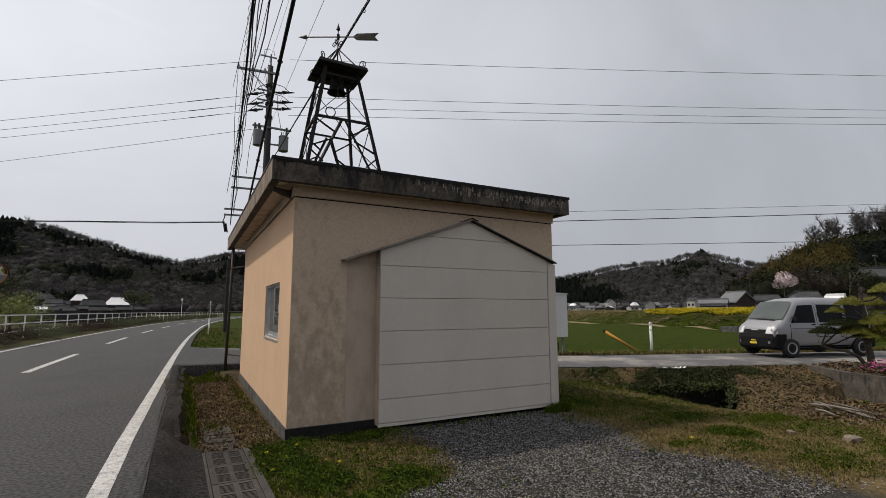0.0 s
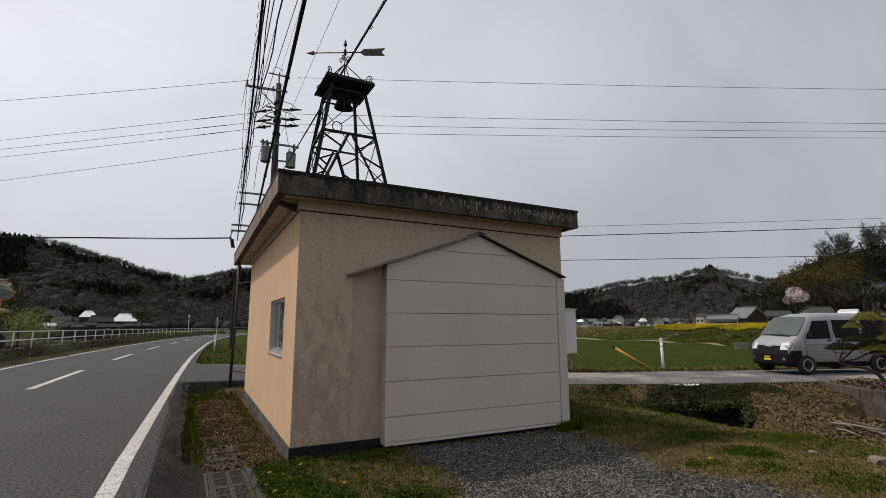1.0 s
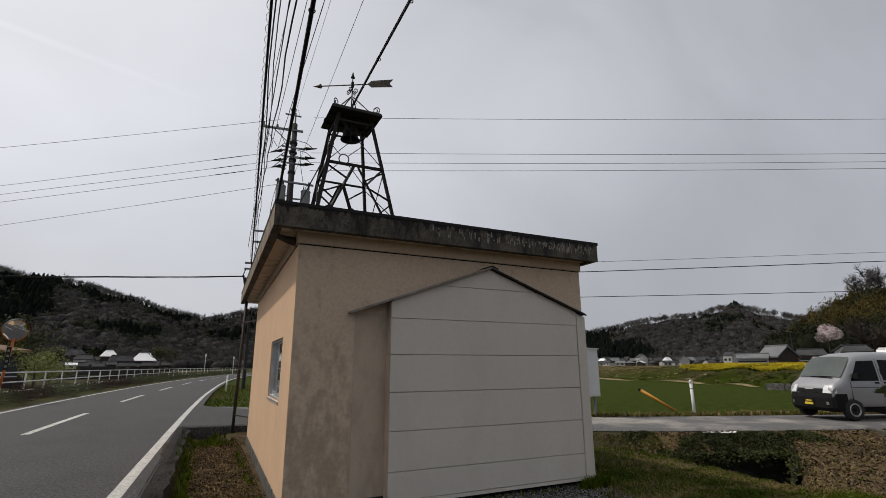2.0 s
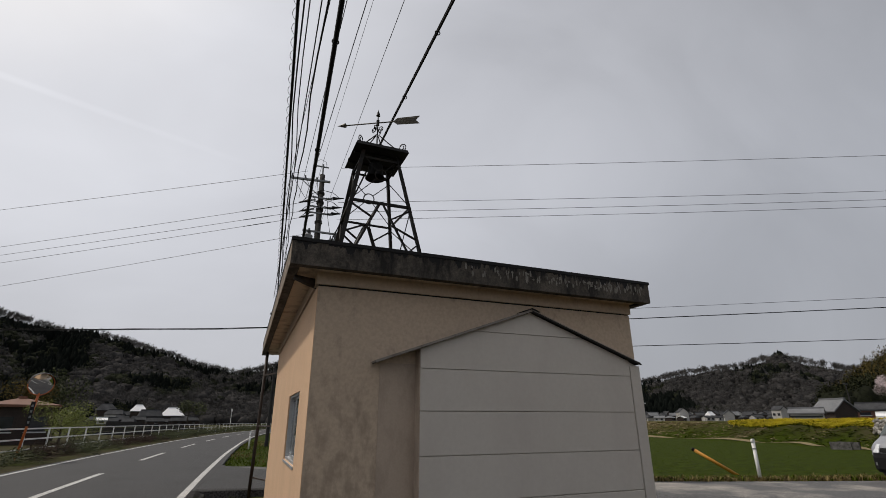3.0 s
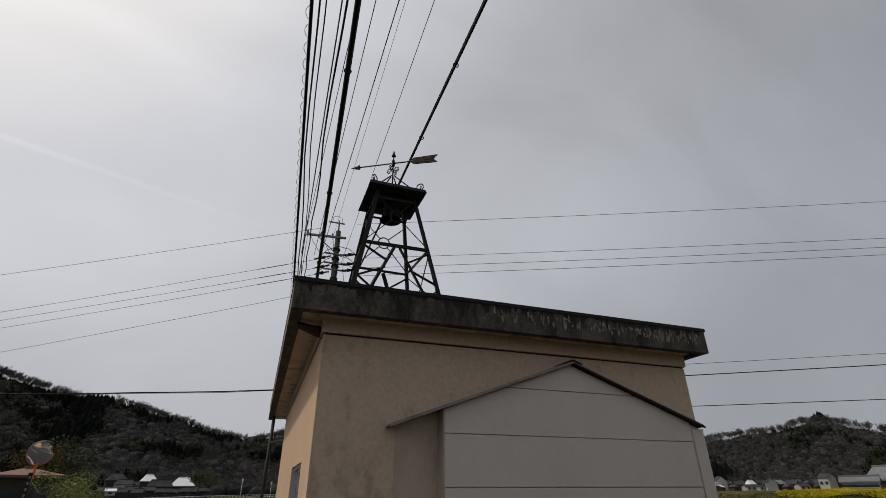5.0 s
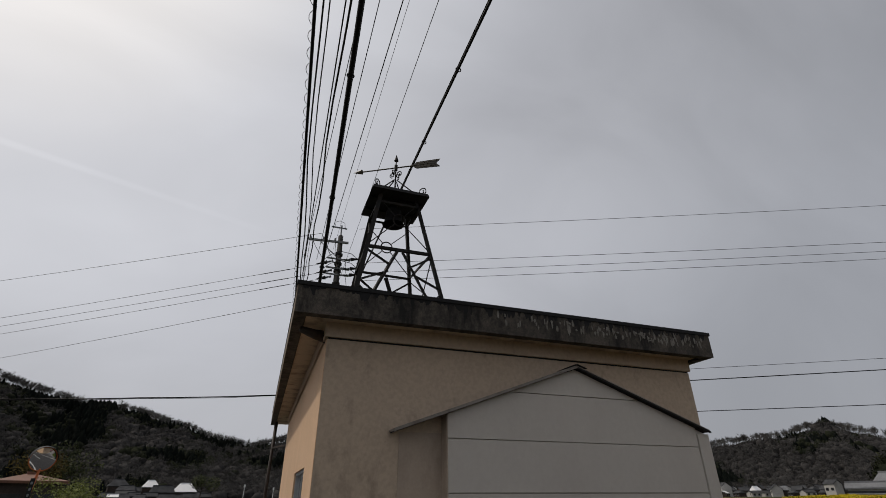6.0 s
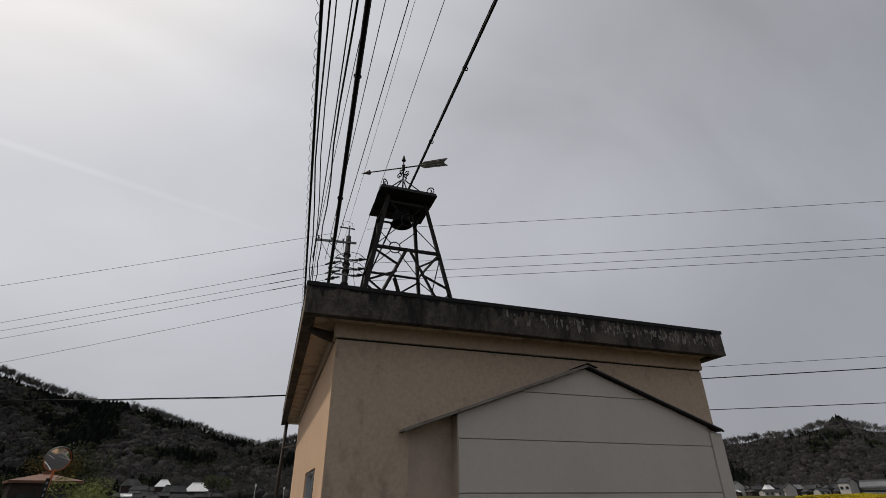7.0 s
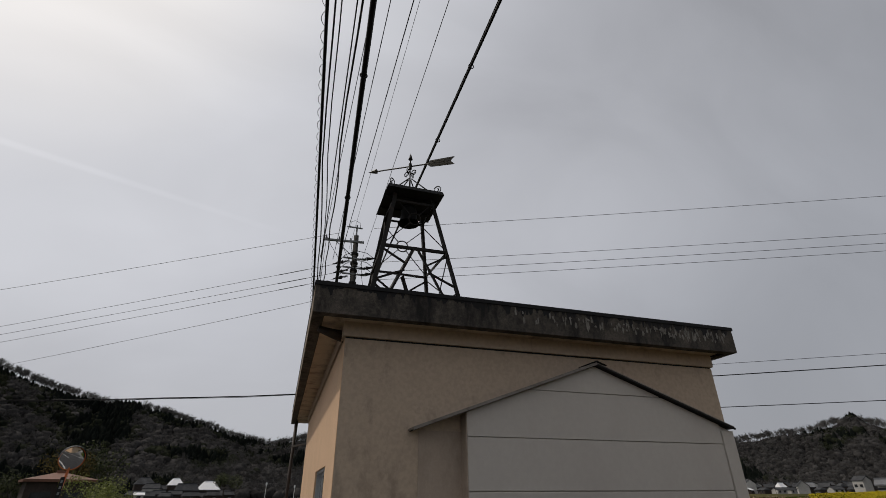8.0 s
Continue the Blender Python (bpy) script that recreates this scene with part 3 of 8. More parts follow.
for y in rows:
    c = road_x(y)
    wide = 0.30 + 0.05 * noise.noise((3, y * 1.7, 0)) + 0.03 * noise.noise((3, y * 6, 0))
    for k in range(6):
        x = c + 2.82 + wide * k / 5
        z = max(0.203 - 0.012 * k, ground_z(x, y) + 0.012) if k < 5 else ground_z(x, y) - 0.03
        flat = smooth(6.45, 7.35, y)
        s.v.append((x, y, z * flat + (1 - flat) * (apron_z(x, y) + (0.004 if k < 5 else -0.02) - 0.03 * (1 - smooth(6.42, 6.6, y)))))
s.f = [(j * 6 + i, j * 6 + i + 1, j * 6 + 7 + i, j * 6 + 6 + i) for j in range(len(rows) - 1) for i in range(5)]
solid("road_shoulder", s, M_OLDASPHALT, "crumbling dark asphalt shoulder of the road", "road", kind="structure")
CRACK = [y for y in np.arange(-2.0, 13.0, 0.06)]
part("crack", ribbon(CRACK, lambda y: 2.835 + 0.03 * noise.noise((2, y * 2.5, 0)), lambda y: 2.85 + 0.03 * noise.noise((2, y * 2.5, 0)) + 0.012 * noise.noise((8, y * 9, 0)), ROAD_Z + 0.006, 0.004), M_BLACK, road, "jagged dark crack")



def lane_strip():
    """The narrow side road, flared where it meets the main road."""
    pts = []
    for a, b in zip(SIDE_ROAD, SIDE_ROAD[1:]):
        n = max(2, int((b - a).length / 0.8))
        pts += [a + (b - a) * i / n for i in range(n)]
    for _ in range(12):
        pts = [pts[0]] + [(p + q * 2 + r) / 4 for p, q, r in zip(pts, pts[1:], pts[2:])] + [pts[-1]]
    s = Shape()
    for i, p in enumerate(pts):
        d = (pts[min(i + 1, len(pts) - 1)] - pts[max(i - 1, 0)]).normalized()
        nrm = Vector((-d.y, d.x))
        flare = 2.4 * (1 - smooth(-0.5, 3.5, p.x))
        wob = 0.05 * noise.noise((p.x, p.y, 2))
        z = 0.10 + 0.07 * (1 - smooth(0.2, 4.5, p.x))
        for k in range(5):
            u = -1.65 - 0.2 * flare + wob + (3.3 + 1.2 * flare) * k / 4
            s.v.append((p.x + nrm.x * u, p.y + nrm.y * u, z - (0.03 if k in (0, 4) else 0) + (0.0 if p.x > 0.2 else 0)))
    s.f = [(j * 5 + i + 1, j * 5 + i, j * 5 + 5 + i, j * 5 + 6 + i) for j in range(len(pts) - 1) for i in range(4)]
    s.f = [f[::-1] for f in s.f] if s.v[1][1] > s.v[0][1] else s.f
    return s


solid("side_road", lane_strip(), M_OLDROAD, "narrow side lane of pale worn asphalt", "road", kind="structure", smooth=True)

# asphalt mouth of the lane where it leaves the main road
s = Shape()
rows = list(np.linspace(0, 1, 14))
for v in rows:
    for k in range(9):
        u = k / 8
        y = 13.55 - 0.35 * u + v * (8.4 - 4.6 * math.sqrt(u))
        x = road_x(y) + 2.82 + u * 3.4
        s.v.append((x, y, 0.1965 - 0.09 * smooth(0.3, 1.0, u)))
s.v += [(x, y + 0.02, -0.35) for x, y, z in s.v[:9]]
s.f = [(j * 9 + i, j * 9 + i + 1, j * 9 + 10 + i, j * 9 + 9 + i) for j in range(13) for i in range(8)] + [(126 + i, 127 + i, i + 1, i) for i in range(8)]
solid("lane_mouth", s, M_ASPHALT, "asphalt mouth of the side lane", "road", kind="structure", smooth=True)

# ---------------------------------------------------------------- the shed
X0, X1, Y0, Y1 = 1.265, 5.62, 6.359, 12.6


def sh(x, y):
    """The shed's long sides run a degree off square."""
    return x + 0.02 * (y - Y0)


def slab(s, x0, x1, y0, y1, z0, z1):
    return s.hexa([(sh(x0, y0), y0, z0), (sh(x1, y0), y0, z0), (sh(x1, y1), y1, z0), (sh(x0, y1), y1, z0)],
                  [(sh(x0, y0), y0, z1), (sh(x1, y0), y0, z1), (sh(x1, y1), y1, z1), (sh(x0, y1), y1, z1)])


shed = thing("shed", (3.4, 9.5, -0.1), "small flat-roofed plastered shed with white panelled front beside the road", "shed")
W = 0.14
WALL_B, BAND = 0.07, 2.99
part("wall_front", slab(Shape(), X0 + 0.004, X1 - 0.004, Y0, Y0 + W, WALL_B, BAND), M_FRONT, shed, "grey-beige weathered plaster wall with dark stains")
WY0, WY1, WZ0, WZ1 = 7.27, 8.70, 1.10, 1.93
s = Shape()
for d in (0.0, W):
    for y, z in ((Y0 + 0.004, WALL_B), (Y1, WALL_B), (Y1, BAND), (Y0 + 0.004, BAND), (WY0, WZ0), (WY1, WZ0), (WY1, WZ1), (WY0, WZ1)):
        s.v.append((sh(X0 + d, y), y, z))
for i in range(4):
    j = (i + 1) % 4
    s.f += [(j, i, 4 + i, 4 + j), (8 + i, 8 + j, 12 + j, 12 + i), (i, j, 8 + j, 8 + i), (4 + j, 4 + i, 12 + i, 12 + j)]
part("wall_side", s, M_PEACH, shed, "peach-coloured painted plaster wall")
part("wall_side", slab(Shape(), X1 - W, X1, Y0 + W, Y1, WALL_B, BAND), M_FRONT, shed)
part("wall_back", slab(Shape(), X0 + W, X1 - W, Y1 - W, Y1, WALL_B, BAND), M_FRONT, shed)
part("ring_beam", slab(Shape(), X0 - 0.018, X1 + 0.018, Y0 - 0.018, Y1 + 0.018, BAND + 0.018, 3.165), M_FRONT, shed, "plaster band under the eaves")
# recess filled black, its shadow put into the colour
part("drip_groove", slab(Shape(), X0 + 0.010, X1 - 0.010, Y0 + 0.010, Y1 - 0.010, BAND - 0.002, BAND + 0.020), M_BLACK, shed, "black strip painting the shadow in the groove")
part("plinth", slab(Shape(), X0 - 0.012, X1 + 0.006, Y0 - 0.012, Y1 + 0.012, -0.35, WALL_B + 0.002), M_PLINTH, shed, "grey mossy concrete plinth")
# thin front skin, its shade and stains painted dark
part("plinth_front", slab(Shape(), X0 - 0.016, X1 + 0.008, Y0 - 0.018, Y0 - 0.0125, -0.35, WALL_B - 0.002), M_PLINTH_DARK, shed, "concrete face of the plinth, darkened for stains and shade")
part("plaster_patch", slab(Shape(), 2.0, 2.418, Y0 - 0.005, Y0 + 0.02, WALL_B, 2.19), M_PATCH, shed, "smoother unstained strip of plaster")
part("floor_slab", slab(Shape(), X0 + W, X1 - W, Y0 + W, Y1 - W, -0.05, 0.05), M_PLINTH, shed)

# flat concrete roof with a deep fascia
RX0, RX1, RY0, RY1 = 0.938, 5.77, 6.072, 13.95
s = Shape()
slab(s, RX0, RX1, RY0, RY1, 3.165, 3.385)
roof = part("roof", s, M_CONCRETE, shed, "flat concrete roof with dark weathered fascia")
# added skin that makes the long fascia look sunlit
part("fascia_side", slab(Shape(), RX0 - 0.006, RX0 - 0.0005, RY0 + 0.004, RY1, 3.128, 3.383), M_FASCIA_SUNLIT, roof, "thin skin on the long fascia, sunlight and rust stains in its brown")
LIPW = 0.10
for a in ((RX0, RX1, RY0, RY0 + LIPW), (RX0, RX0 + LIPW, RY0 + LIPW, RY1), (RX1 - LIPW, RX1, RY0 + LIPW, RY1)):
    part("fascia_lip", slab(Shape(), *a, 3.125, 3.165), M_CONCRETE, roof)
part("soffit", slab(Shape(), RX0 + LIPW + 0.01, RX1 - LIPW - 0.01, RY0 + LIPW + 0.01, RY1, 3.15, 3.1645), M_SOFFIT, roof, "peeling cream soffit")
for a in ((RX0 - 0.012, RX1 + 0.012, RY0 - 0.012, RY0 + 0.06), (RX0 - 0.012, RX0 + 0.06, RY0 + 0.06, RY1), (RX1 - 0.06, RX1 + 0.012, RY0 + 0.06, RY1)):
    part("roof_edging", slab(Shape(), *a, 3.385, 3.424), M_BLACK, roof, "black sheet-metal edging")
# black runs of algae down from the edging
rs_ = random.Random(77)
for i in range(150):
    x = rs_.uniform(RX0 + 0.02, RX1 - 0.02)
    w, h = rs_.uniform(0.010, 0.045), 0.02 + 0.085 * rs_.random() ** 2
    pts = [(x - w, 3.386), (x - w * rs_.uniform(0.5, 0.9), 3.386 - h * rs_.uniform(0.3, 0.6)), (x - w * 0.25, 3.386 - h), (x + w * 0.3, 3.386 - h * rs_.uniform(0.8, 1.0)), (x + w * rs_.uniform(0.5, 0.9), 3.386 - h * rs_.uniform(0.3, 0.6)), (x + w, 3.386)]
    part("algae_run", Shape().prism(pts, RY0 - 0.0012 - 0.000004 * i, RY0 + 0.001), M_BLACK, roof, "black run of algae")
# flakes of old paint left on the fascia
rf_ = random.Random(31)
for i in range(110):
    x = 2.9 + 2.75 * rf_.random() ** 0.7
    z, w, h = rf_.uniform(3.23, 3.33), rf_.uniform(0.006, 0.018), rf_.uniform(0.012, 0.05)
    n = 8
    pts = [(x + w * math.cos(6.283 * k / n) * rf_.uniform(0.4, 1.2), min(3.38, z + h * math.sin(6.283 * k / n) * rf_.uniform(0.4, 1.2))) for k in range(n)]
    part("paint_flake", Shape().prism(pts, RY0 - 0.002 - 0.00005 * i, RY0 + 0.002), M_FLAKE, roof, "flake of pale paint")
part("overflow_spout", Shape().tube([(1.29, 6.56, 3.06), (1.16, 6.53, 3.075), (1.02, 6.49, 3.10)], 0.062, 10, 0.03), M_BROWNPIPE, shed, "rusty spout under the eaves", smooth=True)

# white panelled front
SX0, SX1, SY, ST = 2.422, 5.36, 6.209, 5.52
RIDGE_X, RIDGE_Z, FALL = 3.87, 2.90, 0.358


def gable(x):
    return RIDGE_Z - 0.035 - FALL * abs(x - RIDGE_X)


shutter = part("shutter", Shape().prism([(SX0, 0.0), (ST, 0.0), (ST, gable(ST)), (RIDGE_X, gable(RIDGE_X)), (SX0, gable(SX0))], SY + 0.024, Y0 - 0.002), M_PANEL, shed, "closed shutter of wide white panels")
LINES = [0.03, 0.340, 0.789, 1.236, 1.685, 2.135, 2.585]
for a, b in zip(LINES, LINES[1:]):
    g = 0.004
    if b < 2.2:
        s = Shape().chamfered(SX0, SX1, SY, SY + 0.026, a + g, b - g, 0.004)
    else:
        xl = max(SX0, RIDGE_X - (RIDGE_Z - 0.035 - (b - g)) / FALL)
        xr = min(SX1, RIDGE_X + (RIDGE_Z - 0.035 - (b - g)) / FALL)
        s = Shape().prism([(SX0, a + g), (SX1, a + g), (SX1, gable(SX1)), (xr, b - g), (xl, b - g), (SX0, gable(SX0))], SY, SY + 0.026)
    part("panel", s, M_PANEL, shutter)
a = LINES[-1] + 0.004
part("panel", Shape().prism([(RIDGE_X - (RIDGE_Z - 0.035 - a) / FALL, a), (RIDGE_X + (RIDGE_Z - 0.035 - a) / FALL, a), (RIDGE_X, gable(RIDGE_X))], SY, SY + 0.026), M_PANEL, shutter)
part("bottom_rail", Shape().box(SX0 - 0.005, ST + 0.004, SY - 0.008, SY + 0.03, -0.012, 0.028), M_PANEL, shutter)
part("side_trim", Shape().box(SX1 + 0.006, ST, SY - 0.014, SY + 0.028, 0.03, gable(ST) - 0.005), M_PANEL, shutter)
part("side_trim", Shape().box(SX0 - 0.012, SX0 - 0.002, SY + 0.004, Y0 - 0.006, 0.0, gable(SX0) - 0.01), M_PATCH, shutter, "plastered edge of the opening")

# small pitched canopy over it
canopy = part("canopy", Shape().prism([(1.905, 2.198), (RIDGE_X, RIDGE_Z), (5.515, 2.312), (5.515, 2.296), (RIDGE_X, RIDGE_Z - 0.018), (1.905, 2.180)], 6.155, Y0 - 0.003), M_SHEET, shed, "thin pitched sheet-metal canopy")
# added dark sheet: the shade under the canopy put into a colour
part("underside_shade", Shape().prism([(1.915, 2.180), (RIDGE_X, RIDGE_Z - 0.0185), (5.505, 2.294), (5.505, 2.287), (RIDGE_X, RIDGE_Z - 0.026), (1.915, 2.173)], 6.168, Y0 - 0.004), M_STEEL, canopy, "dark sheet giving the canopy's underside its shade")
part("verge_trim", Shape().prism([(1.90, 2.182), (RIDGE_X, RIDGE_Z - 0.016), (RIDGE_X, RIDGE_Z - 0.030), (1.90, 2.167)], 6.143, 6.166), M_SHEET, canopy)
part("verge_trim", Shape().prism([(RIDGE_X, RIDGE_Z - 0.016), (5.52, 2.296), (5.52, 2.280), (RIDGE_X, RIDGE_Z - 0.032)], 6.143, 6.166), M_BLACK, canopy)
part("ridge_cap", Shape().prism([(RIDGE_X - 0.12, RIDGE_Z - 0.03), (RIDGE_X, RIDGE_Z + 0.014), (RIDGE_X + 0.12, RIDGE_Z - 0.03), (RIDGE_X, RIDGE_Z + 0.004)], 6.138, Y0 - 0.003), M_STEEL, canopy)

# side window
window = part("window", Shape().tube([(1.40, 7.28, 1.6), (1.40, 7.29, 1.6)], 0.004, 4), M_ALU, shed, "sliding aluminium window with dark glass")


def win_box(y0, y1, z0, z1, d0, d1):
    return Shape().hexa([(sh(X0 + d0, y0), y0, z0), (sh(X0 + d1, y0), y0, z0), (sh(X0 + d1, y1), y1, z0), (sh(X0 + d0, y1), y1, z0)],
                        [(sh(X0 + d0, y0), y0, z1), (sh(X0 + d1, y0), y0, z1), (sh(X0 + d1, y1), y1, z1), (sh(X0 + d0, y1), y1, z1)])


for b in ((WY0, WY0 + 0.035, WZ0, WZ1), (WY1 - 0.035, WY1, WZ0, WZ1), (WY0 + 0.035, WY1 - 0.035, WZ1 - 0.035, WZ1), (WY0 + 0.035, WY1 - 0.035, WZ0, WZ0 + 0.035)):
    part("window_frame", win_box(*b, 0.02, 0.09), M_ALU, window)
mid = (WY0 + WY1) / 2
for y0, y1, d in ((WY0 + 0.035, mid + 0.02, 0.035), (mid - 0.02, WY1 - 0.035, 0.062)):
    for b in ((y0, y0 + 0.03, WZ0 + 0.035, WZ1 - 0.035), (y1 - 0.03, y1, WZ0 + 0.035, WZ1 - 0.035), (y0 + 0.03, y1 - 0.03, WZ0 + 0.035, WZ0 + 0.085), (y0 + 0.03, y1 - 0.03, WZ1 - 0.065, WZ1 - 0.035)):
        part("sash", win_box(*b, d, d + 0.022), M_ALU, window)
    pane = part("pane", win_box(y0 + 0.03, y1 - 0.03, WZ0 + 0.085, WZ1 - 0.065, d + 0.008, d + 0.013), M_GLASS, window)
    pane.visible_shadow = False
part("window_sill", win_box(WY0 - 0.005, WY1 + 0.005, WZ0 - 0.03, WZ0 - 0.002, -0.010, 0.06), M_ALU, window, "aluminium window sill")
part("notice", win_box(WY0 + 0.10, WY0 + 0.34, 1.50, 1.62, 0.0445, 0.0455), M_WHITE, window, "white paper notice behind the glass")
s = Shape()
n = 60
for i in range(n + 1):
    y = WY0 + 0.02 + (WY1 - WY0 - 0.04) * i / n
    x = sh(X0 + 0.20 + 0.018 * math.sin(i * 1.1), y)
    s.v += [(x, y, WZ0 - 0.1), (x, y, WZ1 + 0.05)]
s.f = [(2 * i, 2 * i + 2, 2 * i + 3, 2 * i + 1) for i in range(n)]
part("curtain", s, M_CURTAIN, window, "pale pleated curtain inside", smooth=True)

# rear downpipe and cabinet
s = Shape().tube([(1.13, 13.35, 0.05), (1.16, 13.35, 1.6), (1.18, 13.35, 3.13)], 0.036, 10)
pipe = part("downpipe", s, M_BROWNPIPE, shed, "brown rainwater downpipe", smooth=True)
for z in (0.45, 1.5, 2.6):
    part("pipe_clip", Shape().bar((1.15, 13.35, z), (1.40, 12.605, z), 0.03), M_BROWNPIPE, pipe)
cab = thing("control_cabinet", (10.85, 12.1, 0.0), "pale grey metal control cabinet on posts beside the lane", "cabinet")
part("body", Shape().box(10.60, 11.16, 12.0, 12.30, 0.66, 2.03), M_BOX, cab)
part("lid", Shape().prism([(10.57, 2.031), (11.19, 2.031), (11.19, 2.055), (10.57, 2.085)], 11.96, 12.34), M_BOX, cab)
part("door", Shape().box(10.64, 11.12, 11.985, 11.999, 0.72, 1.97), M_BOX, cab)
for x in (10.68, 11.08):
    part("post", Shape().box(x - 0.03, x + 0.03, 12.13, 12.19, -0.1, 0.659), M_GALV, cab)
part("cable", Shape().tube([(10.72, 12.05, 0.66), (10.70, 12.03, 0.52), (10.76, 12.03, 0.45), (10.78, 12.05, 0.30), (10.75, 12.1, -0.02)], 0.02, 8), M_CABLE, cab, smooth=True)


# ---------------------------------------------------------------- bell tower on the roof
def make_tower():
    cx, cy, zb, zt = 2.245, 8.0, 3.385, 5.62
    tower = thing("bell_tower", (cx, cy, zb), "dark steel bell tower with weathervane on the shed roof", "tower")

    def half(z):
        return 0.31 + (0.68 - 0.31) * (5.45 - z) / (5.45 - 3.4)

    def at(u, v, z):
        k = half(z) if v < 0 else half(z) - 0.10 * (5.45 - z) / 2.05 * v
        return Vector((cx + u * k, cy + v * half(z), z))

    for u, v in ((-1, -1), (1, -1), (1, 1), (-1, 1)):
        part("leg", Shape().angle_iron(at(u, v, zb), at(u, v, zt), 0.060, 0.009, -u), M_STEEL, tower)
        part("foot_plate", Shape().box(*[q for c, o in ((at(u, v, zb).x, 0.07), (cy + v * half(zb), 0.07)) for q in (c - o, c + o)], zb, zb + 0.012), M_STEEL, tower)
    sides = [((-1, -1), (1, -1)), ((1, -1), (1, 1)), ((1, 1), (-1, 1)), ((-1, 1), (-1, -1))]
    for i, (a, b) in enumerate(sides):
        def on(t, z, a=a, b=b):
            return at(a[0] + (b[0] - a[0]) * t, a[1] + (b[1] - a[1]) * t, z)
        part("girt", Shape().angle_iron(on(0, 4.66), on(1, 4.67), 0.038, 0.008), M_STEEL, tower)
        part("girt", Shape().angle_iron(on(0, 5.49), on(1, 5.49), 0.035, 0.006), M_STEEL, tower)
        if i % 2 == 0:
            part("brace", Shape().bar(on(0.46, 4.64), on(0.05, 3.42), 0.055, 0.03), M_STEEL, tower)
            part("brace", Shape().bar(on(0.54, 4.64), on(0.95, 3.42), 0.055, 0.03), M_STEEL, tower)
        if i % 2:
            for low, high in ((3.80, 4.62), (4.69, 5.46))[:1 if i == 1 else 2]:
                part("tie_rod", Shape().tube([on(0, low), on(1, high)], 0.008, 6), M_STEEL, tower)
                part("tie_rod", Shape().tube([on(1, low), on(0, high)], 0.008, 6), M_STEEL, tower)
            continue
        for u, k in ((0, 1), (1, -1)):
            part("brace", Shape().bar(on(u, 4.61), on(u + 0.37 * k, 4.40), 0.034, 0.02), M_STEEL, tower)
            part("brace", Shape().bar(on(u + 0.34 * k, 4.30), on(u, 4.11), 0.034, 0.02), M_STEEL, tower)
            part("brace", Shape().bar(on(u, 4.05), on(u + 0.20 * k, 3.86), 0.034, 0.02), M_STEEL, tower)
        # crossed rods that meet in a ring
        hub, high = (on(0.5, 5.19), 5.55) if i == 0 else (on(0.5, 5.11), 5.40)
        part("tie_ring", Shape().ring(hub, (0, 1, 0.1), 0.088, 0.010), M_STEEL, tower)
        for t, z in ((0, high), (1, high), (0, 4.69), (1, 4.69)):
            p = on(t, z)
            part("tie_rod", Shape().tube([p, hub + (p - hub).normalized() * 0.09], 0.007, 6), M_STEEL, tower)
    # flat cap
    R = 0.43
    z0, z1 = 5.64, 5.70
    cap = part("cap", Shape().hexa([(cx - R, cy - R, z0), (cx + R, cy - R, z0), (cx + R, cy + R, z0), (cx - R, cy + R, z0)],
                                   [(cx - R + 0.02, cy - R + 0.02, z1), (cx + R - 0.02, cy - R + 0.02, z1), (cx + R - 0.02, cy + R - 0.02, z1), (cx - R + 0.02, cy + R - 0.02, z1)]), M_BLACK, tower, "flat black sheet-metal cap")
    for a in (-0.18, 0.18):
        part("cap_rib", Shape().box(cx - R + 0.03, cx + R - 0.03, cy + a - 0.015, cy + a + 0.015, z0 - 0.03, z0 - 0.001), M_BLACK, cap)
    # bell
    prof = [(0.03, 0.0), (0.09, -0.02), (0.115, -0.08), (0.125, -0.2), (0.14, -0.27), (0.165, -0.31)]
    s = Shape()
    n, k = 24, len(prof)
    for r, z in prof:
        for i in range(n):
            w = 2 * math.pi * i / n
            s.v.append((cx + r * math.cos(w), cy + r * math.sin(w), 5.62 + z))
    s.f = [(j * n + i, j * n + (i + 1) % n, (j + 1) * n + (i + 1) % n, (j + 1) * n + i) for j in range(k - 1) for i in range(n)]
    bell = part("bell", s, M_BLACK, tower, "dark hanging bell", smooth=True)
    part("clapper", Shape().tube([(cx, cy, 5.6), (cx, cy, 5.29)], 0.012, 8, 0.03), M_STEEL, bell)
    # vane
    top = 6.58
    part("mast", Shape().tube([(cx, cy, z1), (cx, cy, top)], 0.014, 8, 0.009), M_STEEL, tower)
    part("finial", Shape().tube([(cx, cy, 6.51), (cx, cy, 6.63)], 0.036, 10, 0.002), M_STEEL, tower, "arrow-head finial")
    d = Vector((-1.16, 0.96, 0.17)).normalized()
    zv = 6.37
    c = Vector((cx, cy, zv))
    vane = part("vane_rod", Shape().tube([c - d * 0.36, c + d * 0.66], 0.011, 8), M_BRASS, tower, "arrow-shaped weathervane")
    part("arrow_head", Shape().tube([c + d * 0.62, c + d * 0.78], 0.042, 10, 0.001), M_BRASS, vane)
    n2 = Vector((d.y, -d.x, 0)) * 0.006
    up = Vector((0, 0, 1))
    prof = [(0.28, 0.0), (0.36, 0.062), (0.76, 0.072), (0.69, 0.0), (0.76, -0.072), (0.36, -0.062)]
    s = Shape()
    a = [c - d * t + up * h + n2 for t, h in prof]
    b = [c - d * t + up * h - n2 for t, h in prof]
    s.v = [tuple(p) for p in a + b]
    s.f = [tuple(range(6)), tuple(range(11, 5, -1))] + [(i, i + 6, (i + 1) % 6 + 6, (i + 1) % 6) for i in range(6)]
    tail = part("arrow_tail", s, M_BRASS, vane)
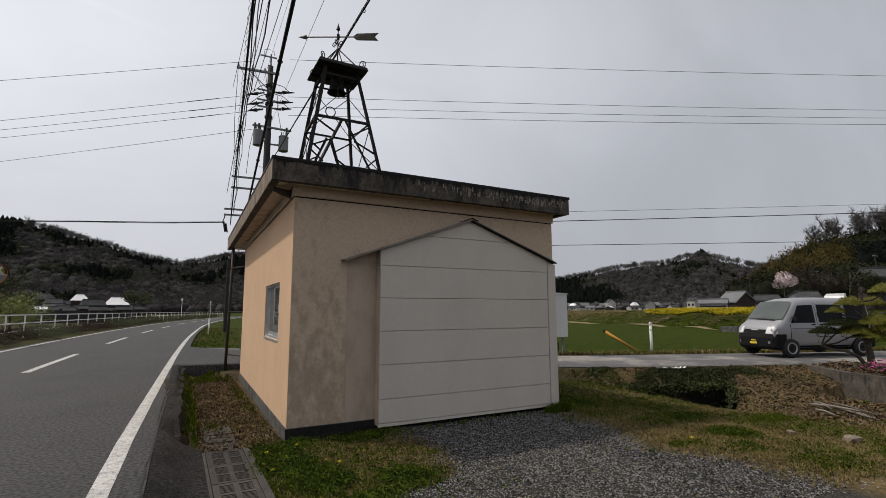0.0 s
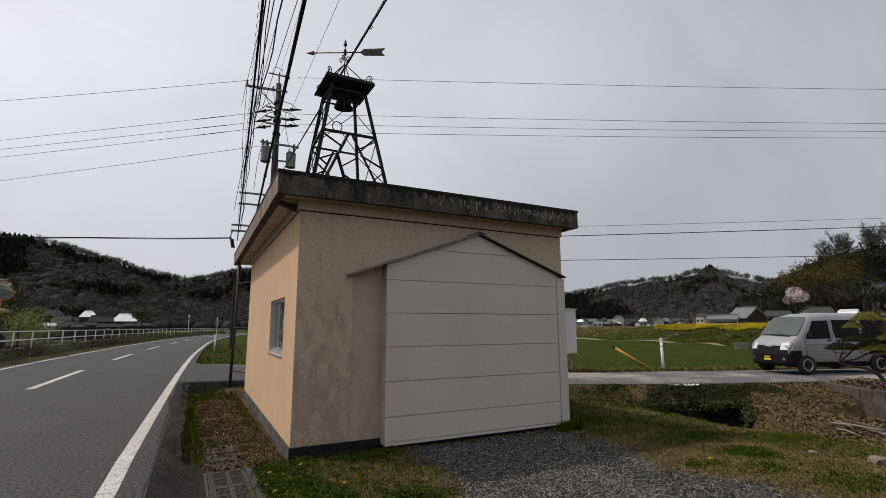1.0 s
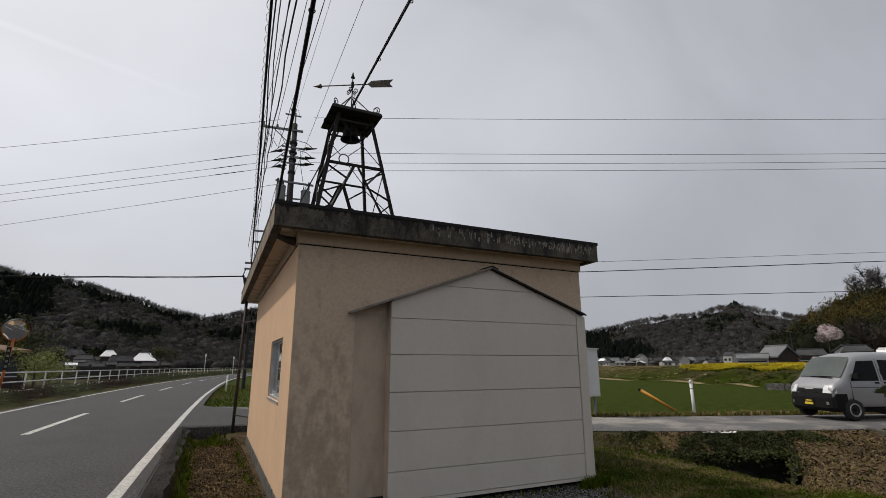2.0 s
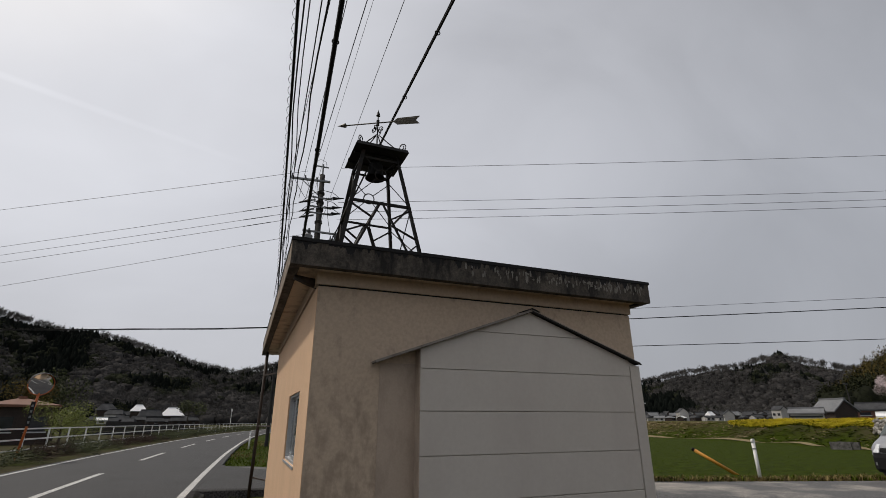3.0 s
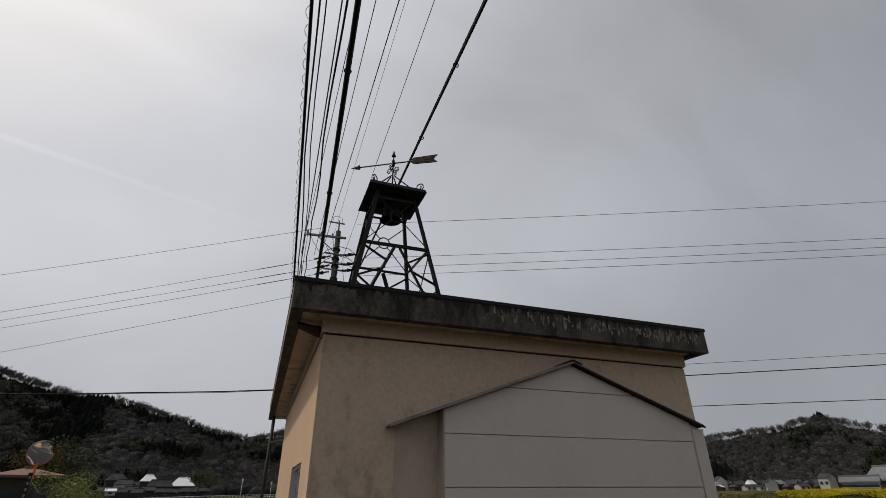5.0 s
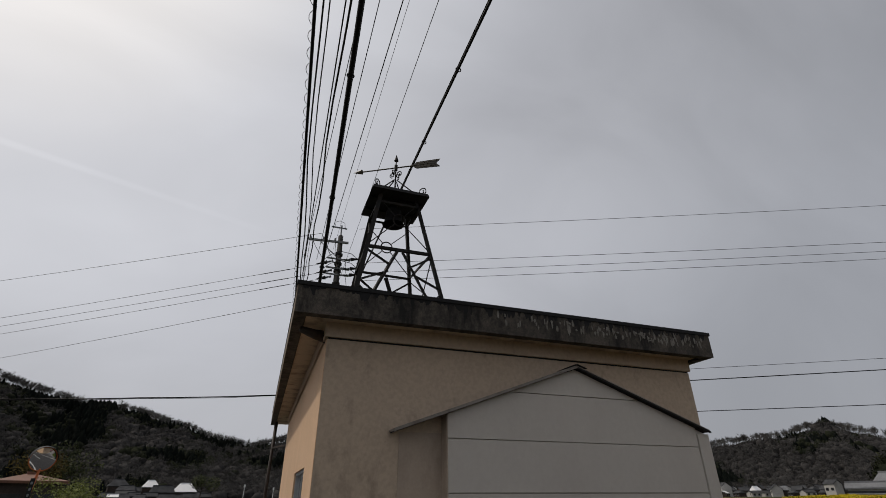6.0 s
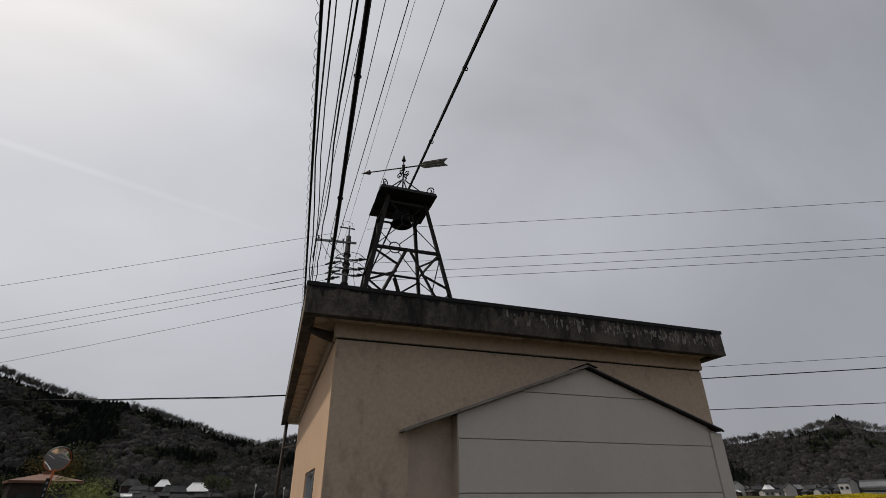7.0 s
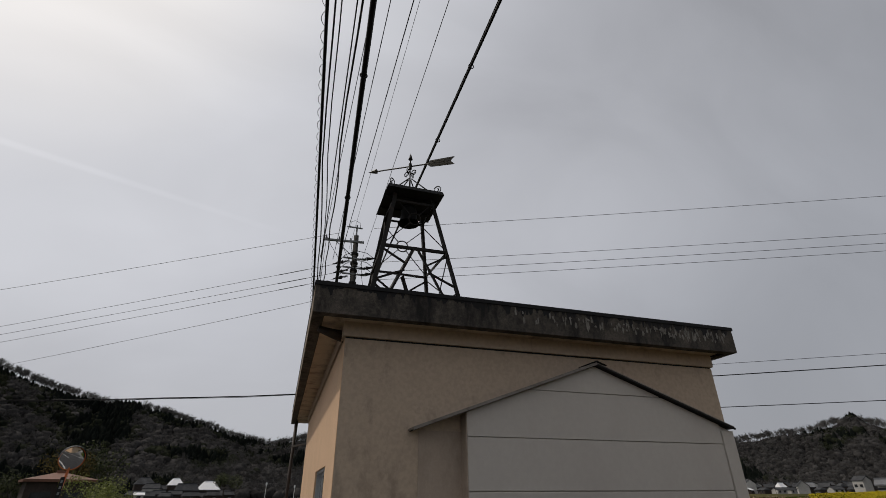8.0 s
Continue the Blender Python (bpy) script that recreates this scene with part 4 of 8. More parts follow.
    for h in (-0.04, 0.0, 0.04):
        part("tail_rib", Shape().tube([c - d * 0.38 + up * h, c - d * 0.70 + up * h * 1.1], 0.010, 6), M_BRASS, tail)
    part("collar", Shape().tube([(cx, cy, zv - 0.05), (cx, cy, zv + 0.05)], 0.026, 10), M_STEEL, tower)
    for u, v in ((-1, -1), (1, -1), (1, 1), (-1, 1)):
        p0, p1 = Vector((cx + u * 0.30, cy + v * 0.30, z1)), Vector((cx + u * 0.02, cy + v * 0.02, z1 + 0.42))
        part("stay", Shape().tube([p0, p1], 0.010, 6), M_STEEL, tower)
        o = Vector((u, v, 0)).normalized()
        curl = []
        for i in range(22):
            w = i * 0.42
            r = 0.075 * (1 - i / 30)
            curl.append(Vector((cx + u * 0.34, cy + v * 0.34, z1 + 0.075)) + o * (r * math.sin(w)) + up * (-r * math.cos(w)))
        part("scroll", Shape().tube(curl, 0.009, 6), M_STEEL, tower)
        curl = []
        for i in range(20):
            w = i * 0.42
            r = 0.05 * (1 - i / 28)
            curl.append(Vector((cx, cy, zv - 0.13)) + o * (0.06 + r * math.sin(w)) + up * (-r * math.cos(w)))
        part("scroll", Shape().tube(curl, 0.008, 6), M_STEEL, tower)


make_tower()


HANGING = []


# added wall under the lane's bank, the ditch's shade painted into its near-black colour
def make_ditch_wall():
    s = Shape()
    pts = []
    for p, q in ((SIDE_ROAD[3], SIDE_ROAD[4]), (SIDE_ROAD[4], SIDE_ROAD[5])):
        d = (q - p).normalized()
        n = Vector((d.y, -d.x))
        pts += [p + (q - p) * (i / 16) + n * 2.50 for i in range(16)]
    pts = [p for p in pts if p.x > 7.4 and math.degrees(math.atan2(p.x, p.y)) < 59.0]
    end = pts[-1]
    pts += [end - end.normalized() * 0.2 * i for i in range(1, 10)]
    rows = 9
    for j in range(rows):
        z = -0.27 - 1.2 * j / (rows - 1)
        for i, p in enumerate(pts):
            o = 0.07 * noise.noise((i * 0.7, j * 1.3, 3)) + 0.05 * noise.noise((i * 1.9, j * 2.7, 5))
            s.v.append((p.x - 0.3 * o, p.y - o - 0.05 * (j == 0), z + 0.05 * noise.noise((i * 0.8, j, 8))))
    w = len(pts)
    s.f = [(j * w + i, (j + 1) * w + i, (j + 1) * w + i + 1, j * w + i + 1) for j in range(rows - 1) for i in range(w - 1)]
    hung = random.Random(55)
    for i, p in enumerate(pts):
        for _ in range(46):
            drop_by = abs(hung.gauss(0, 0.10)) if i < len(pts) - 9 else hung.uniform(0, 0.8)
            HANGING.append((p.x + hung.gauss(0, 0.14), p.y - 0.08 - 0.10 * hung.random(), -0.20 - drop_by, 0.10, 0.11, hung.uniform(0, 6)))
    solid("ditch_wall", s, M_PLINTH_DARK, "wall of the ditch, coloured near black for the pit's shade", "wall", kind="structure")


make_ditch_wall()


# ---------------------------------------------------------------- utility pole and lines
PX, PY = 3.0, 21.25  # the pole's place before it is scaled out from the camera
EYE_SCALE = 1.115  # scale outward from the camera's first eye point, to fit its view


def eye_scaled(p):
    """A point of the pole moved outward from the camera's eye, to fit its view."""
    return Vector((p[0] * EYE_SCALE, p[1] * EYE_SCALE, 1.513 + (p[2] - 1.513) * EYE_SCALE))


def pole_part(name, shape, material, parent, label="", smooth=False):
    shape.v = [tuple(eye_scaled(p)) for p in shape.v]
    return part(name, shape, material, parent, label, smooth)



def insulator(p, axis, parent, name="insulator", length=0.30):
    s = Shape()
    axis = Vector(axis).normalized()
    for i in range(5):
        s.tube([Vector(p) + axis * (length * i / 5), Vector(p) + axis * (length * (i + 0.55) / 5)], 0.055, 10, 0.025)
    s.tube([Vector(p), Vector(p) + axis * length], 0.018, 6)
    pole_part(name, s, M_PORC, parent)


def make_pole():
    pole = thing("utility_pole", eye_scaled((PX, PY, 0.05)), "grey concrete utility pole with crossarms and transformers", "utility pole")
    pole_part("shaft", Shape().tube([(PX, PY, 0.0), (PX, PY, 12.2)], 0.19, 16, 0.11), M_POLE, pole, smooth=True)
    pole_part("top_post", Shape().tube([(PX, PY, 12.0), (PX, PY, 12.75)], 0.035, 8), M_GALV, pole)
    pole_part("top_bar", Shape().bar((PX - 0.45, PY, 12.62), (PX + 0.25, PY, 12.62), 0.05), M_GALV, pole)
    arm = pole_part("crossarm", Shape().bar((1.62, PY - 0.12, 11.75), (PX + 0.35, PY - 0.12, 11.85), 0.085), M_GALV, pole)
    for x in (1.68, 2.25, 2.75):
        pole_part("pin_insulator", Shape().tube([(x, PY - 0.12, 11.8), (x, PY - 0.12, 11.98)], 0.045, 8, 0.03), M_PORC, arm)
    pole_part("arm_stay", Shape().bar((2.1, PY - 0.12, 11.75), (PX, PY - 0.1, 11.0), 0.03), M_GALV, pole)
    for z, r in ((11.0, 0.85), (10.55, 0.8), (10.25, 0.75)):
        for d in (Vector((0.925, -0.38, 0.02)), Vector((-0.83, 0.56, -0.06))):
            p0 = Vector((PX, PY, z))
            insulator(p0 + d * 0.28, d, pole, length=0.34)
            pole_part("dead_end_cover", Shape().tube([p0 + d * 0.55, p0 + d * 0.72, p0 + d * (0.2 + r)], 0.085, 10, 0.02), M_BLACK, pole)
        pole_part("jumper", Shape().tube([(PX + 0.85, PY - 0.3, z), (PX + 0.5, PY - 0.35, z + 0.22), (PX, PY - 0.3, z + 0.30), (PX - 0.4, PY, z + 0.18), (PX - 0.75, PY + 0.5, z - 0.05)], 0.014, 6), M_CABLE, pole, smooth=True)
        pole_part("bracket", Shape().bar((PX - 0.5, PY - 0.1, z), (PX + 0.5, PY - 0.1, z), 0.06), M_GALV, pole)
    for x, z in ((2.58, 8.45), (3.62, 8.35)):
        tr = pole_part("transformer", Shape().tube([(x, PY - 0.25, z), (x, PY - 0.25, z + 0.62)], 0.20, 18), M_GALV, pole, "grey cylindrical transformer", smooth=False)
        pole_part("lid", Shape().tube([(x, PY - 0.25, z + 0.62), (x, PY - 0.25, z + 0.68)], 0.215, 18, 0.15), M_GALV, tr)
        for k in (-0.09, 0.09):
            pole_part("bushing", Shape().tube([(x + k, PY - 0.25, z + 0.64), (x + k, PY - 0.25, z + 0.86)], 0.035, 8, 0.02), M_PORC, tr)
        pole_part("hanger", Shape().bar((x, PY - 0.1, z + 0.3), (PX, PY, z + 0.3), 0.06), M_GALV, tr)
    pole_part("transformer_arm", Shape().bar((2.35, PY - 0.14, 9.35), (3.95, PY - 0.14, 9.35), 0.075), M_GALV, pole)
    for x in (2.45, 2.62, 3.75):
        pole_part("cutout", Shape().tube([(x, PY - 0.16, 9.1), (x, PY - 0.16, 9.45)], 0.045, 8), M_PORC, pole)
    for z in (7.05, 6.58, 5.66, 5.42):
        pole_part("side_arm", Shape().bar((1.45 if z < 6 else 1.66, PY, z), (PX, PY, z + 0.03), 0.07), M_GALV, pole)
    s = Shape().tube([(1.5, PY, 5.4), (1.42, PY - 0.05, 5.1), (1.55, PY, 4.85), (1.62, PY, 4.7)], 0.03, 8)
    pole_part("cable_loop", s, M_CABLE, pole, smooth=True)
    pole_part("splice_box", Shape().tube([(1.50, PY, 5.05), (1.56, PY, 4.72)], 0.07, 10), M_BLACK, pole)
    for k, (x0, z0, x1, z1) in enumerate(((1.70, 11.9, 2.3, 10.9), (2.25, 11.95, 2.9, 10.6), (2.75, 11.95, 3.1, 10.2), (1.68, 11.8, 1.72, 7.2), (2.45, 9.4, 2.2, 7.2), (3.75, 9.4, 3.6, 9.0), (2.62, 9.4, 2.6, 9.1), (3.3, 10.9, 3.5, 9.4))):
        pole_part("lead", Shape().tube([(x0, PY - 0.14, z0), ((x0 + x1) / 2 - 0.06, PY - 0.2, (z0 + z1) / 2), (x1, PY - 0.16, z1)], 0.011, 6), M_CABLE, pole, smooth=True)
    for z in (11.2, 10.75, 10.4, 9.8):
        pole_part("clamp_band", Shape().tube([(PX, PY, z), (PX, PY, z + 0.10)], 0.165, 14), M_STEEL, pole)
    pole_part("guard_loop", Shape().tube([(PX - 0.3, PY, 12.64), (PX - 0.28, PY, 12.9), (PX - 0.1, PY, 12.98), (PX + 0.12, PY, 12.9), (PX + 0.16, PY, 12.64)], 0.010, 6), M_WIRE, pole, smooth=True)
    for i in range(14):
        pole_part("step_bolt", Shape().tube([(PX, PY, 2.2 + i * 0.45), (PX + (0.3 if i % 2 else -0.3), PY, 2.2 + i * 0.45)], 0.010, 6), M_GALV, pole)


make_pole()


def wire(name, p, q, r, material, label, sag=0.0, n=24, wavy=0.0, group="overhead lines"):
    p, q = Vector(p), Vector(q)
    pts = []
    for i in range(n + 1):
        t = i / n
        v = p + (q - p) * t
        v.z -= 4 * sag * t * (1 - t)
        if wavy:
            v += Vector((noise.noise((i * 0.6, 1, wavy * 9)), 0, noise.noise((i * 0.6, 7, wavy * 9)))) * wavy
        pts.append(v)
    return solid(name, Shape().tube(pts, r, 6), material, label, "cable", group, smooth=True)


# lines along the road, overhead
def reach(a, b, y):
    a, b = Vector(a), Vector(b)
    return a + (b - a) * ((y - a.y) / (b.y - a.y))


BACK = -26.0


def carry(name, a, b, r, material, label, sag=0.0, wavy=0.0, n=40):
    return wire(name, reach(a, b, PY * EYE_SCALE), reach(a, b, BACK), r, material, label, sag, n, wavy)


tele_a = carry("telephone_cable", (0.249, 0, 7.25), (1.734, PY, 5.62), 0.022, M_CABLE, "black telephone cable with spiral hanger wire")
carry("telephone_cable", (0.32, 0, 7.30), (1.80, PY, 5.95), 0.012, M_CABLE, "thin black telephone cable", wavy=0.07)
carry("telephone_cable", (0.40, 0, 7.35), (1.86, PY, 6.25), 0.009, M_CABLE, "thin black telephone cable", wavy=0.09)
tele_b = carry("telephone_cable", (0.74, 0, 6.25), (2.27, PY, 5.45), 0.031, M_CABLE, "thick black telephone cable")
carry("telephone_cable", (0.765, 0, 6.33), (2.30, PY, 5.58), 0.010, M_CABLE, "thin black hanger wire")
carry("power_line", (0.792, 0, 8.43), (1.60, PY, 7.04), 0.011, M_CABLE, "black insulated service line")
carry("power_line", (0.747, 0, 6.23), (1.83, PY, 8.43), 0.014, M_CABLE, "black insulated service line", wavy=0.09)
carry("power_line", (1.49, 0, 11.9), (1.68, PY, 11.95), 0.010, M_CABLE, "black overhead power line")
carry("power_line", (1.72, 0, 11.9), (2.25, PY, 11.95), 0.011, M_CABLE, "black overhead power line")
carry("power_line", (2.347, 0, 11.82), (2.60, PY, 11.98), 0.013, M_CABLE, "black overhead power line")
carry("power_line", (2.47, 0, 12.35), (2.98, PY, 12.6), 0.006, M_WIRE, "thin grey earth wire")
carry("power_line", (2.038, 0, 7.67), (3.057, PY, 9.46), 0.006, M_WIRE, "thin grey service wire")
DROP0, DROP1 = (2.29, 0, 6.26), (3.40, PY, 8.33)
drop = carry("service_drop", DROP0, DROP1, 0.018, M_CABLE, "black twisted service drop cable")
carry("service_drop", (2.275, 0, 6.295), (3.39, PY, 8.345), 0.007, M_CABLE, "thin black service wire")


def hang_rings(cable, a, b, ys, r, name="cable_ring"):
    for y in ys:
        p = reach(a, b, y)
        d = (Vector(b) - Vector(a)).normalized()
        part(name, Shape().ring(p - Vector((0, 0, r * 0.4)), d, r, 0.008, 14), M_CABLE, cable)


hang_rings(drop, DROP0, DROP1, (1.2, 2.2, 3.3, 4.6, 6.2, 8.0, 10), 0.035)
hang_rings(tele_b, (0.74, 0, 6.25), (2.27, PY, 5.45), (2.5, 4.0, 6.0, 8.5, 11, 14), 0.04)
# spiral hanger round the first telephone cable
a, b = Vector((0.249, 0, 7.25)), Vector((1.734, PY, 5.62))
pts = []
for i in range(1000):
    y = -4 + 25 * i / 1000
    w = i * 0.62
    pts.append(reach(a, b, y) + Vector((0.042 * math.cos(w) - 0.02, 0, 0.042 * math.sin(w))))
part("hanger_spiral", Shape().tube(pts, 0.004, 4), M_CABLE, tele_a)

# lines across, along the side lane and over the main road
LANE = Vector((0.925, -0.38, 0))
for z0, slope in ((12.55, 0.034), (10.82, 0.030), (10.35, 0.032), (9.98, 0.033)):
    p = eye_scaled((PX, PY, z0)) + LANE * 0.9
    wire("power_line", p, eye_scaled((PX, PY, z0)) + LANE * 46 + Vector((0, 0, 46 * slope * 0.9)), 0.010, M_WIRE, "grey overhead power line along the side lane", sag=0.15)
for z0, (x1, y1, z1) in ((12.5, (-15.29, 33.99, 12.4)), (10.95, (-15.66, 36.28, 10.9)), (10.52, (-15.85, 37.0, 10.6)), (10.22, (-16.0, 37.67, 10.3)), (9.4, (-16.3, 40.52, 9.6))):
    p, q = eye_scaled((PX, PY, z0)), Vector((x1, y1, z1))
    way = (q - p).normalized()
    line = wire("power_line", p + way * 0.8, p + (q - p) * 2.2, 0.010, M_WIRE, "grey overhead power line over the road", sag=0.2)
    if 10 < z0 < 12:
        whole = (q - p).length * 2.2 - 0.8
        drop_ = [4 * 0.2 * (k / whole) * (1 - k / whole) for k in (1.8, 3.4)]
        part("sleeve", Shape().tube([p + way * 2.6 - Vector((0, 0, drop_[0])), p + way * 4.2 - Vector((0, 0, drop_[1]))], 0.018, 6), M_CABLE, line, "black sleeve")
for z, dz, r in ((5.47, 0.0442, 0.008), (5.03, 0.045, 0.018), (4.15, 0.0275, 0.014)):
    wire("telephone_cable", Vector((3.2, 21.25, z)), Vector((3.2, 21.25, z)) + LANE * 46 + Vector((0, 0, 46 * dz)), r, M_CABLE, "black telephone cable along the side lane", sag=0.1)
wire("telephone_cable", eye_scaled((1.5, PY, 5.1)), (-62, 30, 4.9), 0.022, M_CABLE, "black telephone cable over the main road", sag=0.9, wavy=0.04, n=60)
wire("telephone_cable", eye_scaled((1.5, PY, 5.07)), (-62, 30, 4.86), 0.010, M_CABLE, "thin black telephone cable over the main road", sag=0.9, wavy=0.05, n=60)


# ---------------------------------------------------------------- distance: hills, woods, village
M_CONIFER = surface("conifer_needles", (0.0035, 0.005, 0.0043), (0.011, 0.0140, 0.0115), 0.05, 1.1, 0.95, 0, island=0.2, spec=0.03)
M_EVERGREEN = surface("evergreen_leaves", (0.009, 0.011, 0.006), (0.036, 0.039, 0.020), 0.06, 1.3, 0.95, 0, island=0.3, spec=0.03)
M_TWIGS = surface("bare_twigs", (0.026, 0.025, 0.024), (0.112, 0.107, 0.103), 0.03, 1.1, 0.95, 0, island=0.25, spec=0.03)
# lighter copy of the twigs: skylight along the ridge put into the colour
M_RIM_TWIGS = surface("lit_bare_twigs", (0.05, 0.048, 0.046), (0.155, 0.148, 0.14), 0.03, 1.1, 0.95, 0, island=0.25, spec=0.03)
M_BAMBOO = surface("bamboo_leaves", (0.026, 0.022, 0.006), (0.125, 0.092, 0.028), 0.08, 1.3, 0.85, 0, island=0.3, spec=0.05)
M_FRESH = surface("fresh_leaves", (0.075, 0.095, 0.014), (0.20, 0.225, 0.038), 0.4, 4, 0.65, 0, island=0.4, spec=0.2)
M_PINE = surface("pine_needles", (0.036, 0.046, 0.007), (0.215, 0.205, 0.028), 0.8, 9, 0.65, 0, island=0.5, spec=0.25)
# dark copy of the needles: the shadow side put into the colour
M_PINE_SHADE = surface("shaded_pine_needles", (0.006, 0.010, 0.003), (0.030, 0.038, 0.010), 0.8, 9, 0.75, 0, island=0.5, spec=0.1)
M_BLOSSOM = surface("cherry_blossom", (0.34, 0.27, 0.28), (0.62, 0.52, 0.53), 0.5, 5, 0.8, 0, island=0.4, spec=0.2)
M_RAPE = surface("rape_flowers", (0.30, 0.24, 0.008), (0.62, 0.50, 0.02), 0.5, 6, 0.7, 0, island=0.4, spec=0.2)
M_STEM = surface("green_stems", (0.014, 0.024, 0.001), (0.065, 0.088, 0.004), 0.6, 8, 0.95, 0, island=0.2, spec=0.04)
M_SHRUB = surface("reddish_shrub_leaves", (0.010, 0.0065, 0.005), (0.046, 0.027, 0.019), 0.8, 9, 0.8, 0, island=0.5, spec=0.1)
M_SHRUB2 = surface("olive_shrub_leaves", (0.010, 0.015, 0.004), (0.052, 0.062, 0.015), 0.8, 9, 0.75, 0, island=0.5, spec=0.2)
M_BAREWOOD = surface("bare_crowns", (0.010, 0.0098, 0.0097), (0.058, 0.0552, 0.0535), 0.012, 0.5, 0.98, 0.8, 1.0, island=0.28, spec=0.02)
M_GREENWOOD = surface("evergreen_crowns", (0.007, 0.0085, 0.006), (0.022, 0.0245, 0.015), 0.012, 0.5, 0.98, 0.8, 1.0, island=0.2, spec=0.02)
M_CEDAR = surface("cedar_crowns", (0.003, 0.0042, 0.0036), (0.0085, 0.0105, 0.0088), 0.012, 0.5, 0.98, 0.8, 1.0, island=0.15, spec=0.01)
M_GROVE = surface("bamboo_crowns", (0.010, 0.0092, 0.004), (0.044, 0.037, 0.013), 0.06, 1.2, 0.98, 0.8, 0.5, island=0.15, spec=0.02)
M_BARK = surface("bark", (0.030, 0.024, 0.019), (0.085, 0.070, 0.056), 6, 40, 0.95, 0.7, 0.02)
M_HILL = surface("woodland_floor", (0.012, 0.0115, 0.011), (0.028, 0.026, 0.025), 0.05, 0.7, 0.95, 0, spec=0.05)
M_TILE = surface("grey_roof_tiles", (0.028, 0.029, 0.031), (0.085, 0.087, 0.091), 0.5, 8, 0.95, 0.3, 0.02, spec=0.05)
M_TINROOF = surface("pale_sheet_roof", (0.72, 0.73, 0.74), (0.86, 0.86, 0.86), 0.5, 6, 0.45, 0.1, 0.01)
M_GREYROOF = surface("grey_sheet_roof", (0.11, 0.115, 0.12), (0.21, 0.215, 0.225), 0.4, 6, 0.9, 0.1, 0.01, spec=0.05)
M_TERRA = surface("terracotta_roof", (0.10, 0.045, 0.028), (0.19, 0.088, 0.055), 0.6, 8, 0.7, 0.2, 0.01)
M_PLASTERW = surface("white_house_wall", (0.30, 0.29, 0.275), (0.48, 0.47, 0.445), 0.5, 6, 0.85, 0.1, 0.01)
M_TIMBER = surface("dark_timber_wall", (0.016, 0.011, 0.009), (0.048, 0.034, 0.027), 0.6, 8, 0.8, 0.2, 0.01)
M_REDWALL = surface("red_brown_wall", (0.13, 0.065, 0.05), (0.20, 0.10, 0.08), 0.6, 8, 0.8, 0.2, 0.01)
M_DARKGLASS = surface("dark_window", (0.015, 0.017, 0.02), (0.035, 0.038, 0.042), 1, 9, 0.15, 0)
rng = random.Random(7)


def polar(az, d):
    a = radians(az)
    return d * math.sin(a), d * math.cos(a)


def leaf_cloud(n, size, seed, squash=1.0, hollow=0.45, thin=0.7, loose=0.45):
    """A crown of n small leaf clumps inside a unit ball with uneven lobes."""
    r = random.Random(seed)
    lobes = [Vector((r.gauss(0, loose), r.gauss(0, loose), r.gauss(0, loose * 0.78) * squash)) for _ in range(6)]
    v, f = [], []
    for _ in range(n):
        lobe = r.choice(lobes)
        d = Vector((r.gauss(0, 1), r.gauss(0, 1), r.gauss(0, 1) * squash)).normalized()
        p = lobe + d * (hollow + (1 - hollow) * r.random() ** 0.5) * 0.6
        a = Vector((r.gauss(0, 1), r.gauss(0, 1), r.gauss(0, 1))).normalized()
        b = a.orthogonal().normalized()
        s = size * r.uniform(0.6, 1.4)
        k = len(v)
        v += [p - a * s, p + b * s * thin, p + a * s, p - b * s * thin]
        f.append((k, k + 1, k + 2, k + 3))
    return np.array([tuple(p) for p in v]), f


def conifer(seed):
    r = random.Random(seed)
    v, f = [], []
    for t in range(9):
        z = 0.06 + 0.104 * t
        w = 0.24 * (1 - z) + 0.02
        for i in range(9):
            a = 2 * math.pi * (i + r.random()) / 9
            q = w * r.uniform(0.7, 1.3)
            k = len(v)
            c, s = math.cos(a), math.sin(a)
            v += [(0, 0, z + 0.15), (c * q - s * 0.045, s * q + c * 0.045, z - 0.02), (c * q * 1.2, s * q * 1.2, z - 0.045), (c * q + s * 0.045, s * q - c * 0.045, z - 0.02)]
            f.append((k, k + 1, k + 2, k + 3))
    return np.array(v), f


def bare_tree(seed, twigs=70):
    r = random.Random(seed)
    v, f = [], []

    def stick(p, q, w):
        d = (q - p).normalized()
        for a in (d.orthogonal().normalized(), d.cross(d.orthogonal()).normalized()):
            k = len(v)
            v.extend([p - a * w, p + a * w, q])
            f.append((k, k + 1, k + 2))
    stick(Vector((0, 0, 0)), Vector((0, 0, 0.75)), 0.022)
    tips = []
    for _ in range(9):
        z = r.uniform(0.25, 0.55)
        a = r.uniform(0, 6.28)
        q = Vector((math.cos(a) * r.uniform(0.15, 0.3), math.sin(a) * r.uniform(0.15, 0.3), z + r.uniform(0.15, 0.35)))
        stick(Vector((0, 0, z)), q, 0.012)
        tips.append(q)
    for _ in range(twigs):
        p = r.choice(tips) * r.uniform(0.75, 1.0)
        q = p + Vector((r.gauss(0, 0.12), r.gauss(0, 0.12), abs(r.gauss(0.12, 0.08))))
        stick(p, q, 0.006)
    return np.array([tuple(p) for p in v]), f


